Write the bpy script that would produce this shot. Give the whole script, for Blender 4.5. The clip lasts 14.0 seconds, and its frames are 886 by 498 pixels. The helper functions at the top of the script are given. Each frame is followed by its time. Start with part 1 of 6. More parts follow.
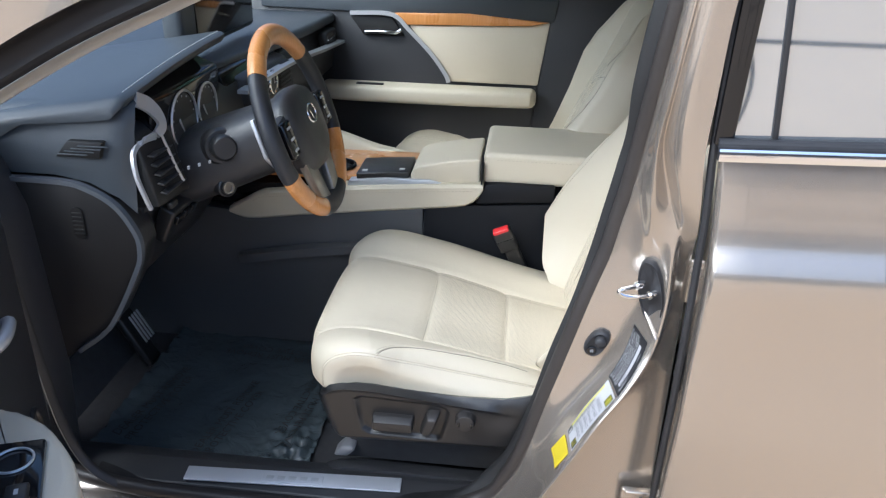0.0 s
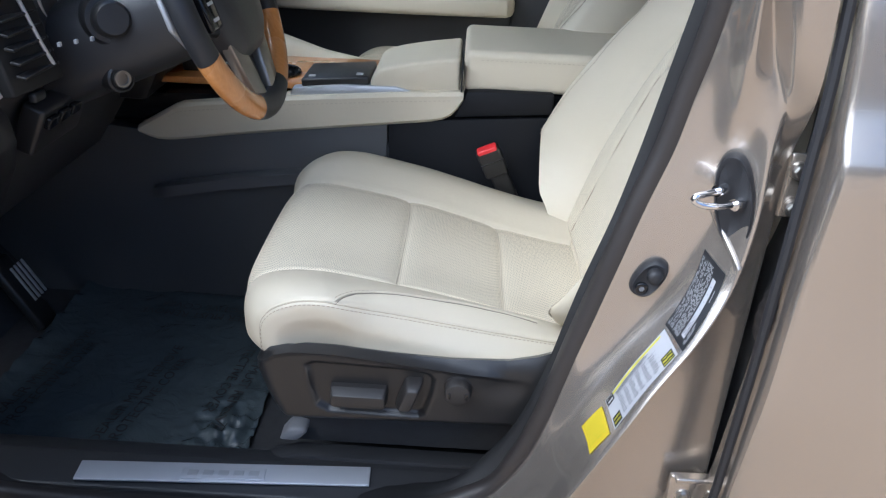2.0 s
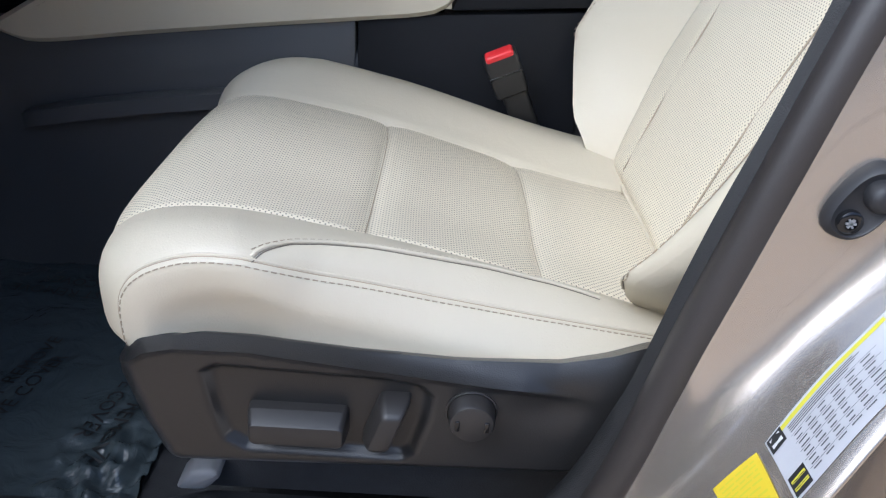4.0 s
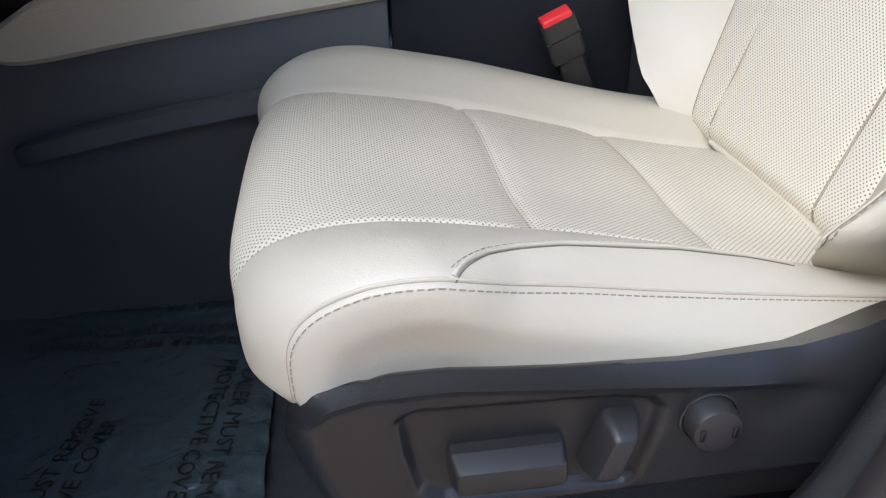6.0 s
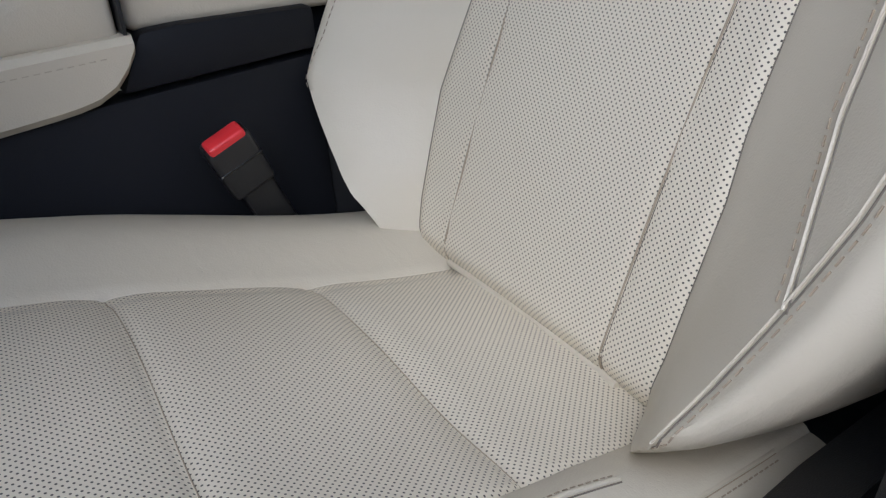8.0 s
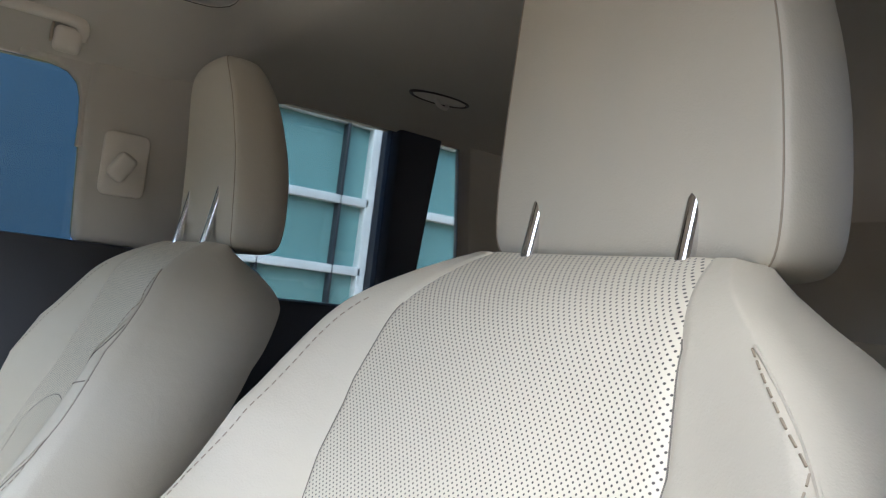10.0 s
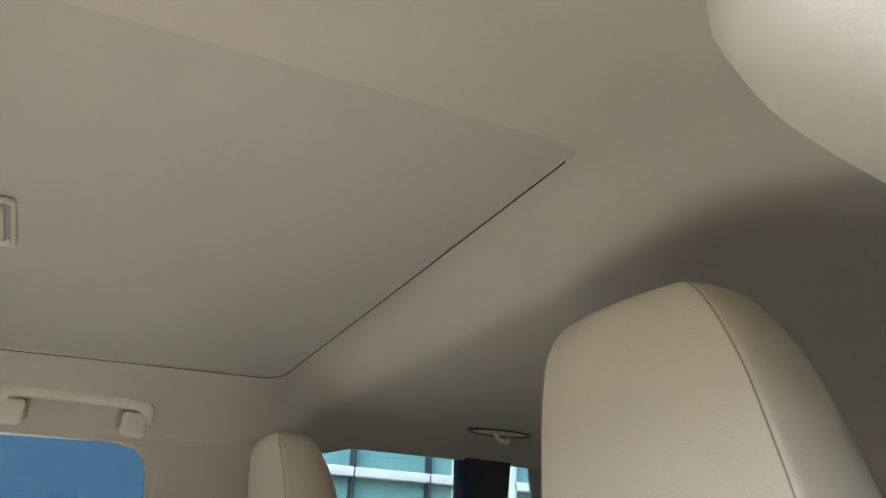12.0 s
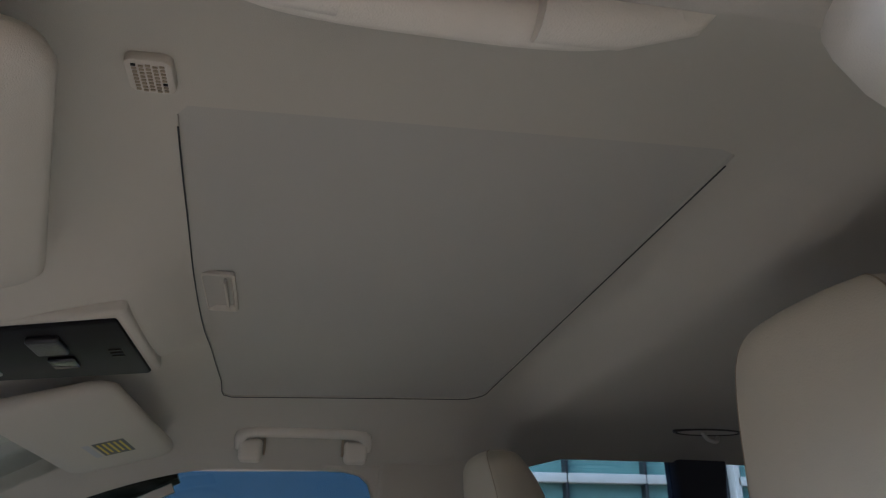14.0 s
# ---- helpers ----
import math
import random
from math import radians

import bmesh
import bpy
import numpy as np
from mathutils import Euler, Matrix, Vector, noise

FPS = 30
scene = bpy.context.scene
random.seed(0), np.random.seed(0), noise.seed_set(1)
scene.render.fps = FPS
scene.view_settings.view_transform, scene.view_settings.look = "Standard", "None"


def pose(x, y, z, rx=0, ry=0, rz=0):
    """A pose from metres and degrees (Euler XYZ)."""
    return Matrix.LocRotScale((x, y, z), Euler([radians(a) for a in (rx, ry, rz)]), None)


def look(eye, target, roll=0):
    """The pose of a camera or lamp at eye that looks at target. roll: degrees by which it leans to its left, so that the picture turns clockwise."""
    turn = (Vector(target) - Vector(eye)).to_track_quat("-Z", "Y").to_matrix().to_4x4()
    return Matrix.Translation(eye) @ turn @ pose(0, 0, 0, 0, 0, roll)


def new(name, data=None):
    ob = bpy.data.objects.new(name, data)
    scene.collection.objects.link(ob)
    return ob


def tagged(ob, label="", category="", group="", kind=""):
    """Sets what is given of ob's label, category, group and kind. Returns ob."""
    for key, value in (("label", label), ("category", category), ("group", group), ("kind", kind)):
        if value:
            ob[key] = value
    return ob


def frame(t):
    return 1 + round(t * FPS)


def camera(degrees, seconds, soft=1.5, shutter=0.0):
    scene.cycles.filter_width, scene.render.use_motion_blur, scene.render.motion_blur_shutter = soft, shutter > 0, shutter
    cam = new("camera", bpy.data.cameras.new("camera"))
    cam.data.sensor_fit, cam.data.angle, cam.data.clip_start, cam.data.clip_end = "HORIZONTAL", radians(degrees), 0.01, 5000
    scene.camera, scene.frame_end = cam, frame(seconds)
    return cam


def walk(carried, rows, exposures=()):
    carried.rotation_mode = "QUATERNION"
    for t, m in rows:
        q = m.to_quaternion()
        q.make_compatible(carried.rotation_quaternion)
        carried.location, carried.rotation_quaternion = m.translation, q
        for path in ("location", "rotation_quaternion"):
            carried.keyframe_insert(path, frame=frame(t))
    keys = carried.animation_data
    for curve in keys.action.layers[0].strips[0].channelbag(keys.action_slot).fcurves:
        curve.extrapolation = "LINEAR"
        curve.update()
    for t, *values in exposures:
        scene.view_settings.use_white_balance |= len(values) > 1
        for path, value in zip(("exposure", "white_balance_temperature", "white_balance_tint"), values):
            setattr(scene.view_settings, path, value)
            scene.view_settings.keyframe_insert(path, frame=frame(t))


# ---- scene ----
cam = camera(60.0, 14.0, soft=1.25)
PATH = [
    (0, (0.197, -0.055, 1.507), (0.018, 1.746, 0.655), 1.5),
    (0.5, (0.207, -0.071, 1.499), (0.043, 1.737, 0.659), 1.4),
    (1, (0.19, -0.032, 1.462), (0.032, 1.78, 0.631), 1.3),
    (1.5, (0.16, 0.085, 1.387), (0.05, 1.89, 0.533), 1.5),
    (2, (0.128, 0.234, 1.29), (0.088, 2.003, 0.359), 2.6),
    (2.5, (0.095, 0.376, 1.207), (0.12, 2.112, 0.214), 4.0),
    (2.7, (0.106, 0.435, 1.162), (0.117, 2.176, 0.179), 3.6),
    (5, (0.093, 0.599, 1.025), (0.152, 2.362, 0.082), 3.8),
    (5.5, (0.049, 0.618, 1.011), (0.166, 2.369, 0.051), 2.6),
    (6, (-0.066, 0.67, 1.011), (0.135, 2.403, 0.033), -1.7),
    (6.5, (-0.156, 0.76, 1.026), (0.163, 2.437, -0.015), -6.9),
    (7, (-0.14, 0.845, 1.035), (0.324, 2.453, -0.06), -11.4),
    (7.5, (-0.058, 0.893, 1.011), (0.62, 2.454, -0.04), -9.3),
    (7.8, (-0.008, 0.894, 1.014), (0.774, 2.436, 0.009), -6.6),
    (8, (0.019, 0.893, 1.015), (0.892, 2.449, 0.113), -3.2),
    (8.3, (0.041, 0.899, 1.029), (1.036, 2.463, 0.276), 0.3),
    (8.5, (0.06, 0.897, 1.013), (1.13, 2.494, 0.46), 1.4),
    (9, (0.059, 0.929, 1.134), (1.36, 2.356, 0.613), 2.0),
    (9.2, (0.095, 0.937, 1.158), (1.396, 2.399, 0.745), 3.6),
    (11.5, (0.262, 0.92, 1.363), (1.18, 2.524, 2.127), 7.1),
    (12, (0.245, 0.903, 1.381), (1.073, 2.558, 2.14), 2.4),
    (12.5, (0.239, 0.888, 1.389), (0.931, 2.602, 2.152), 0.3),
    (13, (0.238, 0.882, 1.391), (0.811, 2.639, 2.155), -0.5),
    (13.5, (0.24, 0.871, 1.388), (0.716, 2.657, 2.152), -0.5),
    (14, (0.238, 0.863, 1.386), (0.622, 2.671, 2.151), -0.1),
]
EXPOSURES = [(0.0, 1.40, 5150, 3), (2.5, 1.08, 4950, 4), (5.0, 1.16, 5050, 6), (7.0, 1.08, 5050, 8), (7.5, 0.52, 5100, 8), (8.0, 0.37, 5000, 8), (8.5, 0.42, 4950, 8), (9.2, 0.88, 4900, 8),
             (11.5, 2.46, 5150, 2), (13.0, 2.32, 4950, 4), (13.72, 2.30, 4800, 6), (14.0, 1.10, 4700, 9)]
walk(cam, [(t, look(eye, target, roll)) for t, eye, target, roll in PATH], EXPOSURES)

# world and sun: a bright hazy sky, the sun softened
world = bpy.data.worlds.new("sky")
scene.world = world
world.use_nodes = True
wn = world.node_tree
sky = wn.nodes.new("ShaderNodeTexSky")
sky.sky_type = "NISHITA"
sky.sun_disc = False
sky.sun_elevation, sky.sun_rotation = radians(43), radians(225)
sky.air_density, sky.dust_density, sky.ozone_density = 0.6, 5.0, 0.6
wn.nodes["Background"].inputs["Strength"].default_value = 0.15
wn.links.new(sky.outputs[0], wn.nodes["Background"].inputs["Color"])
sun = new("sun", bpy.data.lights.new("sun", "SUN"))
sun.data.energy, sun.data.angle, sun.data.color = 0.74, radians(70), (1.0, 0.94, 0.86)
sun.matrix_world = look((-3.1, -3.1, 4.1), (0, 0, 0))


# ---------------------------------------------------------------- materials
def mat(name, color, rough=0.5, metal=0.0, grain=0.0, grain_size=900.0, spread=0.06, stain=6.0, coat=0.0, spec=0.5, wrinkle=0.0):
    """A surface with a fine grain in its relief and a slow drift in its colour and gloss."""
    m = bpy.data.materials.new(name)
    m.use_nodes = True
    nt = m.node_tree
    b = nt.nodes["Principled BSDF"]
    b.inputs["Metallic"].default_value = metal
    b.inputs["Coat Weight"].default_value = coat
    b.inputs["Coat Roughness"].default_value = 0.04
    b.inputs["Specular IOR Level"].default_value = spec
    tc = nt.nodes.new("ShaderNodeTexCoord")
    slow = nt.nodes.new("ShaderNodeTexNoise")
    slow.inputs["Scale"].default_value, slow.inputs["Detail"].default_value = stain, 5
    fine = nt.nodes.new("ShaderNodeTexNoise")
    fine.inputs["Scale"].default_value, fine.inputs["Detail"].default_value = grain_size, 3
    for n in (slow, fine):
        nt.links.new(tc.outputs["Object"], n.inputs["Vector"])
    ramp = nt.nodes.new("ShaderNodeMix")
    ramp.data_type = "RGBA"
    lo = [c * (1 - spread) for c in color]
    hi = [min(1, c * (1 + spread)) for c in color]
    ramp.inputs[6].default_value, ramp.inputs[7].default_value = (*lo, 1), (*hi, 1)
    nt.links.new(slow.outputs["Fac"], ramp.inputs[0])
    nt.links.new(ramp.outputs[2], b.inputs["Base Color"])
    rr = nt.nodes.new("ShaderNodeMapRange")
    rr.inputs["To Min"].default_value, rr.inputs["To Max"].default_value = rough * 0.85, min(1, rough * 1.15)
    nt.links.new(slow.outputs["Fac"], rr.inputs["Value"])
    nt.links.new(rr.outputs[0], b.inputs["Roughness"])
    if grain:
        bump = nt.nodes.new("ShaderNodeBump")
        bump.inputs["Strength"].default_value, bump.inputs["Distance"].default_value = grain, 0.0006
        nt.links.new(fine.outputs["Fac"], bump.inputs["Height"])
        nt.links.new(bump.outputs[0], b.inputs["Normal"])
        if wrinkle:
            wide = nt.nodes.new("ShaderNodeTexNoise")
            wide.inputs["Scale"].default_value, wide.inputs["Detail"].default_value, wide.inputs["Distortion"].default_value = 38, 4, 0.6
            nt.links.new(tc.outputs["Object"], wide.inputs["Vector"])
            soft = nt.nodes.new("ShaderNodeBump")
            soft.inputs["Strength"].default_value, soft.inputs["Distance"].default_value = wrinkle, 0.004
            nt.links.new(wide.outputs["Fac"], soft.inputs["Height"])
            nt.links.new(soft.outputs[0], bump.inputs["Normal"])
    return m


def perforate(m, step=0.0048, hole=0.142):
    """Rows of punched holes, staggered, over the surface's own sheet of coordinates (metres)."""
    nt = m.node_tree
    b = nt.nodes["Principled BSDF"]

    def op(kind, a, c=None):
        n = nt.nodes.new("ShaderNodeMath")
        n.operation = kind
        for k, v in enumerate((a, c)):
            if v is None:
                continue
            if isinstance(v, (int, float)):
                n.inputs[k].default_value = v
            else:
                nt.links.new(v, n.inputs[k])
        return n.outputs[0]

    uv = nt.nodes.new("ShaderNodeUVMap")
    sep = nt.nodes.new("ShaderNodeSeparateXYZ")
    nt.links.new(uv.outputs[0], sep.inputs[0])
    u, v = op("DIVIDE", sep.outputs[0], step), op("DIVIDE", sep.outputs[1], step)
    # two square lattices, one shifted by half a step, make the stagger
    best = None
    for du in (0.0, 0.5):
        fu = op("SUBTRACT", op("FRACT", op("ADD", u, du)), 0.5)
        fv = op("SUBTRACT", op("FRACT", op("ADD", v, du)), 0.5)
        d = op("SQRT", op("ADD", op("MULTIPLY", fu, fu), op("MULTIPLY", fv, fv)))
        best = d if best is None else op("MINIMUM", best, d)
    edge = nt.nodes.new("ShaderNodeMapRange")
    edge.interpolation_type = "SMOOTHSTEP"
    edge.inputs["From Min"].default_value, edge.inputs["From Max"].default_value = hole * 0.75, hole * 1.25
    nt.links.new(best, edge.inputs["Value"])
    base = b.inputs["Base Color"].links[0].from_socket
    mix = nt.nodes.new("ShaderNodeMix")
    mix.data_type = "RGBA"
    mix.inputs[6].default_value = (0.078, 0.066, 0.050, 1)
    nt.links.new(edge.outputs[0], mix.inputs[0])
    nt.links.new(base, mix.inputs[7])
    nt.links.new(mix.outputs[2], b.inputs["Base Color"])
    bump = nt.nodes.new("ShaderNodeBump")
    bump.inputs["Strength"].default_value, bump.inputs["Distance"].default_value = 0.25, 0.0006
    nt.links.new(edge.outputs[0], bump.inputs["Height"])
    if b.inputs["Normal"].links:
        nt.links.new(b.inputs["Normal"].links[0].from_socket, bump.inputs["Normal"])
    nt.links.new(bump.outputs[0], b.inputs["Normal"])
    return m


CREAM = (0.58, 0.522, 0.400)
leather = mat("cream_leather", CREAM, 0.46, wrinkle=0.2, grain=0.4, grain_size=700, spread=0.03)
leather_perf = perforate(mat("perforated_leather", (0.70, 0.632, 0.487), 0.5, wrinkle=0.12, grain=0.25, grain_size=700, spread=0.03))
# dark seam thread; the shade of grooves and creases is in its colour
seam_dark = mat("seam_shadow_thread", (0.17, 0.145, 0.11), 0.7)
thread = mat("beige_thread", (0.36, 0.295, 0.205), 0.7)
pale_thread = mat("pale_console_thread", (0.47, 0.41, 0.31), 0.7)
stitch_thread = mat("tan_stitching", (0.35, 0.29, 0.21), 0.7)
black_plastic = mat("black_grained_plastic", (0.019, 0.0185, 0.0185), 0.32, grain=0.40, grain_size=1000, spread=0.15)
switch_black = mat("satin_switch_plastic", (0.024, 0.022, 0.021), 0.44, grain=0.15, grain_size=1400, spread=0.1)
satin_grey = mat("grey_rail_plastic", (0.20, 0.20, 0.21), 0.45, spread=0.08)
dark_plastic = mat("dark_soft_plastic", (0.034, 0.0342, 0.036), 0.38, grain=0.5, grain_size=1100, spread=0.15)
# one console plastic, two tones: the front has footwell light in its colour
foot_lit_plastic = mat("footwell_lit_panel", (0.080, 0.080, 0.081), 0.42, grain=0.6, grain_size=900, spread=0.12)
console_black = mat("black_console_panel", (0.009, 0.0095, 0.0115), 0.55, grain=0.5, grain_size=1100, spread=0.12, spec=0.2)
dash_skin = mat("slate_dash_skin", (0.046, 0.054, 0.062), 0.46, grain=0.5, grain_size=900, spread=0.1)
gloss_black = mat("gloss_black", (0.008, 0.008, 0.009), 0.08, spread=0.1)
trim_black = mat("black_frame_trim", (0.009, 0.009, 0.0095), 0.6, grain=0.8, grain_size=1200, spread=0.2)
rubber = mat("black_rubber", (0.016, 0.016, 0.018), 0.55, grain=0.2, spread=0.2)
carpet = mat("black_carpet", (0.040, 0.040, 0.042), 0.95, grain=1.0, grain_size=600, spread=0.4, stain=60)
paint = mat("taupe_metallic_paint", (0.40, 0.355, 0.305), 0.24, metal=0.75, spread=0.03, coat=1.0)
chrome = mat("chrome", (0.80, 0.80, 0.82), 0.08, metal=1.0, spread=0.02)
satin = mat("satin_silver", (0.55, 0.56, 0.58), 0.36, metal=0.6, grain=0.1, grain_size=2000, spread=0.05)
bare_steel = mat("bare_steel", (0.52, 0.51, 0.49), 0.35, metal=1.0, grain=0.2, spread=0.15, stain=40)
headliner_cloth = mat("headliner_cloth", (0.52, 0.482, 0.40), 0.95, grain=0.6, grain_size=1500, spread=0.03)
trim_beige = mat("beige_pillar_plastic", (0.70, 0.645, 0.54), 0.6, grain=0.4, grain_size=1200, spread=0.03)
recess_beige = mat("beige_headliner_plastic", (0.56, 0.515, 0.43), 0.7, grain=0.3, grain_size=1200, spread=0.03)
red_plastic = mat("red_button_plastic", (0.72, 0.03, 0.035), 0.35, spread=0.05)
glass_dark = mat("privacy_glass", (0.52, 0.55, 0.58), 0.03, metal=0.85, spread=0.0, coat=0.5)
white_label = mat("white_label", (0.37, 0.37, 0.385), 0.45, spread=0.02)
yellow_label = mat("yellow_label", (0.55, 0.42, 0.01), 0.45, spread=0.04)
black_label = mat("black_label", (0.015, 0.015, 0.016), 0.35)
ink = mat("black_ink", (0.006, 0.006, 0.006), 0.6)
label_ink = mat("label_white_print", (0.30, 0.30, 0.31), 0.6)
light_ink = mat("pale_ink", (0.5, 0.5, 0.5), 0.6)


def wood_mat():
    m = mat("orange_wood", (0.42, 0.17, 0.045), 0.28, spread=0.1, coat=0.6)
    nt = m.node_tree
    b = nt.nodes["Principled BSDF"]
    tc = nt.nodes.new("ShaderNodeTexCoord")
    mp = nt.nodes.new("ShaderNodeMapping")
    mp.inputs["Scale"].default_value = (300, 300, 18)
    n = nt.nodes.new("ShaderNodeTexNoise")
    n.inputs["Scale"].default_value, n.inputs["Detail"].default_value = 1.0, 6
    nt.links.new(tc.outputs["Object"], mp.inputs[0])
    nt.links.new(mp.outputs[0], n.inputs["Vector"])
    mix = nt.nodes.new("ShaderNodeMix")
    mix.data_type = "RGBA"
    mix.inputs[6].default_value, mix.inputs[7].default_value = (0.46, 0.185, 0.045, 1), (0.66, 0.32, 0.105, 1)
    nt.links.new(n.outputs["Fac"], mix.inputs[0])
    nt.links.new(mix.outputs[2], b.inputs["Base Color"])
    return m


wood = wood_mat()


def pane_mat(name, tint, rough=0.0):
    m = bpy.data.materials.new(name)
    m.use_nodes = True
    nt = m.node_tree
    out = nt.nodes["Material Output"]
    nt.nodes.remove(nt.nodes["Principled BSDF"])
    t, g, mx, fr = (nt.nodes.new(k) for k in ("ShaderNodeBsdfTransparent", "ShaderNodeBsdfGlossy", "ShaderNodeMixShader", "ShaderNodeFresnel"))
    t.inputs[0].default_value = (*tint, 1)
    g.inputs["Roughness"].default_value = rough
    nt.links.new(fr.outputs[0], mx.inputs[0])
    nt.links.new(t.outputs[0], mx.inputs[1])
    nt.links.new(g.outputs[0], mx.inputs[2])
    nt.links.new(mx.outputs[0], out.inputs[0])
    return m


brushed = mat("brushed_aluminium", (0.62, 0.63, 0.66), 0.42, metal=0.55, grain=0.25, grain_size=1800, spread=0.05, stain=15)
clear_glass = pane_mat("clear_glass", (0.92, 0.96, 0.95))


# ---------------------------------------------------------------- mesh helpers
def smooth(me, angle=40):
    me.polygons.foreach_set("use_smooth", [True] * len(me.polygons))
    me.set_sharp_from_angle(angle=radians(angle))
    return me


def part(name, shape, material, parent=None, label="", angle=40, kind=""):
    """Links a bmesh or mesh as one object under a thing or a part."""
    if isinstance(shape, bmesh.types.BMesh):
        bmesh.ops.recalc_face_normals(shape, faces=shape.faces[:])
        me = bpy.data.meshes.new(name)
        shape.to_mesh(me)
        shape.free()
    else:
        me = shape
    smooth(me, angle)
    me.materials.append(material)
    ob = new(name, me)
    if parent:
        ob.parent = parent
    return tagged(ob, label, kind=kind)


def thing(name, label, category, group="", kind="", at=(0, 0, 0)):
    e = new(name)
    e.location = at
    e.empty_display_size = 0.05
    return tagged(e, label, category, group, kind)


def solo(name, shape, material, label, category, group="", kind="", angle=40):
    ob = part(name, shape, material, None, label, angle)
    return tagged(ob, label, category, group, kind)


def box(cx, cy, cz, sx, sy, sz, bevel=0.004, seg=3, turn=None):
    bm = bmesh.new()
    bmesh.ops.create_cube(bm, size=1.0, matrix=Matrix.Diagonal((sx, sy, sz, 1)))
    if bevel:
        bmesh.ops.bevel(bm, geom=bm.edges[:], offset=min(bevel, 0.45 * min(sx, sy, sz)), segments=seg, affect="EDGES", profile=0.5)
    m = Matrix.Translation((cx, cy, cz))
    bmesh.ops.transform(bm, matrix=m @ turn if turn else m, verts=bm.verts[:])
    return bm


def join(*bms):
    """Several shapes as one bmesh."""
    out = bmesh.new()
    for b in bms:
        me = bpy.data.meshes.new("tmp")
        b.to_mesh(me)
        b.free()
        out.from_mesh(me)
        bpy.data.meshes.remove(me)
    return out


def catmull(pts, n):
    """n points, evenly spaced, on a smooth line through pts."""
    p = [Vector(q) for q in pts]
    p = [p[0] * 2 - p[1], *p, p[-1] * 2 - p[-2]]
    fine = []
    for a in range(1, len(p) - 2):
        for k in range(24):
            t = k / 24
            p0, p1, p2, p3 = p[a - 1], p[a], p[a + 1], p[a + 2]
            fine.append(0.5 * (2 * p1 + (p2 - p0) * t + (2 * p0 - 5 * p1 + 4 * p2 - p3) * t * t + (3 * p1 - p0 - 3 * p2 + p3) * t**3))
    fine.append(p[-2])
    run = [0.0]
    for a, b in zip(fine, fine[1:]):
        run.append(run[-1] + (b - a).length)
    arr = np.array([tuple(v) for v in fine])
    s = np.linspace(0, run[-1], n)
    return [Vector([float(np.interp(q, run, arr[:, k])) for k in range(arr.shape[1])]) for q in s]


def sweep(pts, section, closed=False, up=(0, 0, 1), twist=None):
    """A section (points across and up) carried along pts."""
    bm = bmesh.new()
    rings = []
    n = len(pts)
    for i, p in enumerate(pts):
        a = pts[(i - 1) % n] if closed or i else pts[0]
        b = pts[(i + 1) % n] if closed or i < n - 1 else pts[-1]
        d = (Vector(b) - Vector(a)).normalized()
        side = d.cross(Vector(up)).normalized()
        top = side.cross(d)
        rings.append([bm.verts.new(Vector(p) + side * u + top * v) for u, v in (section(i / max(1, n - 1)) if callable(section) else section)])
    m = len(rings[0])
    for i in range(n if closed else n - 1):
        r, q = rings[i], rings[(i + 1) % n]
        for k in range(m):
            bm.faces.new((r[k], r[(k + 1) % m], q[(k + 1) % m], q[k]))
    if not closed:
        bm.faces.new(rings[0][::-1])
        bm.faces.new(rings[-1])
    return bm


def disc(r, n=10, ry=None):
    ry = ry or r
    return [(r * math.cos(2 * math.pi * k / n), ry * math.sin(2 * math.pi * k / n)) for k in range(n)]


def tube(pts, r, n=10, closed=False, up=(0, 0, 1)):
    return sweep(pts, disc(r, n), closed, up)


def loft(rings, cap=True, closed=True):
    bm = bmesh.new()
    rows = [[bm.verts.new(v) for v in r] for r in rings]
    m = len(rows[0])
    for a, b in zip(rows, rows[1:]):
        for k in range(m if closed else m - 1):
            bm.faces.new((a[k], a[(k + 1) % m], b[(k + 1) % m], b[k]))
    if cap and closed:
        bm.faces.new(rows[0][::-1])
        bm.faces.new(rows[-1])
    return bm


def plate(outline, axis, lo, hi, bevel=0.0, seg=2):
    """An outline (two coordinates) given a thickness from lo to hi along the axis."""
    def at(p, h):
        return {"x": (h, p[0], p[1]), "y": (p[0], h, p[1]), "z": (p[0], p[1], h)}[axis]
    bm = bmesh.new()
    a = [bm.verts.new(at(p, lo)) for p in outline]
    b = [bm.verts.new(at(p, hi)) for p in outline]
    n = len(outline)
    bm.faces.new(a[::-1])
    bm.faces.new(b)
    for k in range(n):
        bm.faces.new((a[k], a[(k + 1) % n], b[(k + 1) % n], b[k]))
    bmesh.ops.recalc_face_normals(bm, faces=bm.faces[:])
    if bevel:
        bmesh.ops.bevel(bm, geom=bm.edges[:], offset=bevel, segments=seg, affect="EDGES", profile=0.5)
    return bm


def round_rect(cx, cy, sx, sy, r, n=6):
    out = []
    for qx, qy, a0 in ((1, 1, 0), (-1, 1, 90), (-1, -1, 180), (1, -1, 270)):
        for k in range(n + 1):
            a = radians(a0 + 90 * k / n)
            out.append((cx + qx * (sx / 2 - r) + r * math.cos(a), cy + qy * (sy / 2 - r) + r * math.sin(a)))
    return out


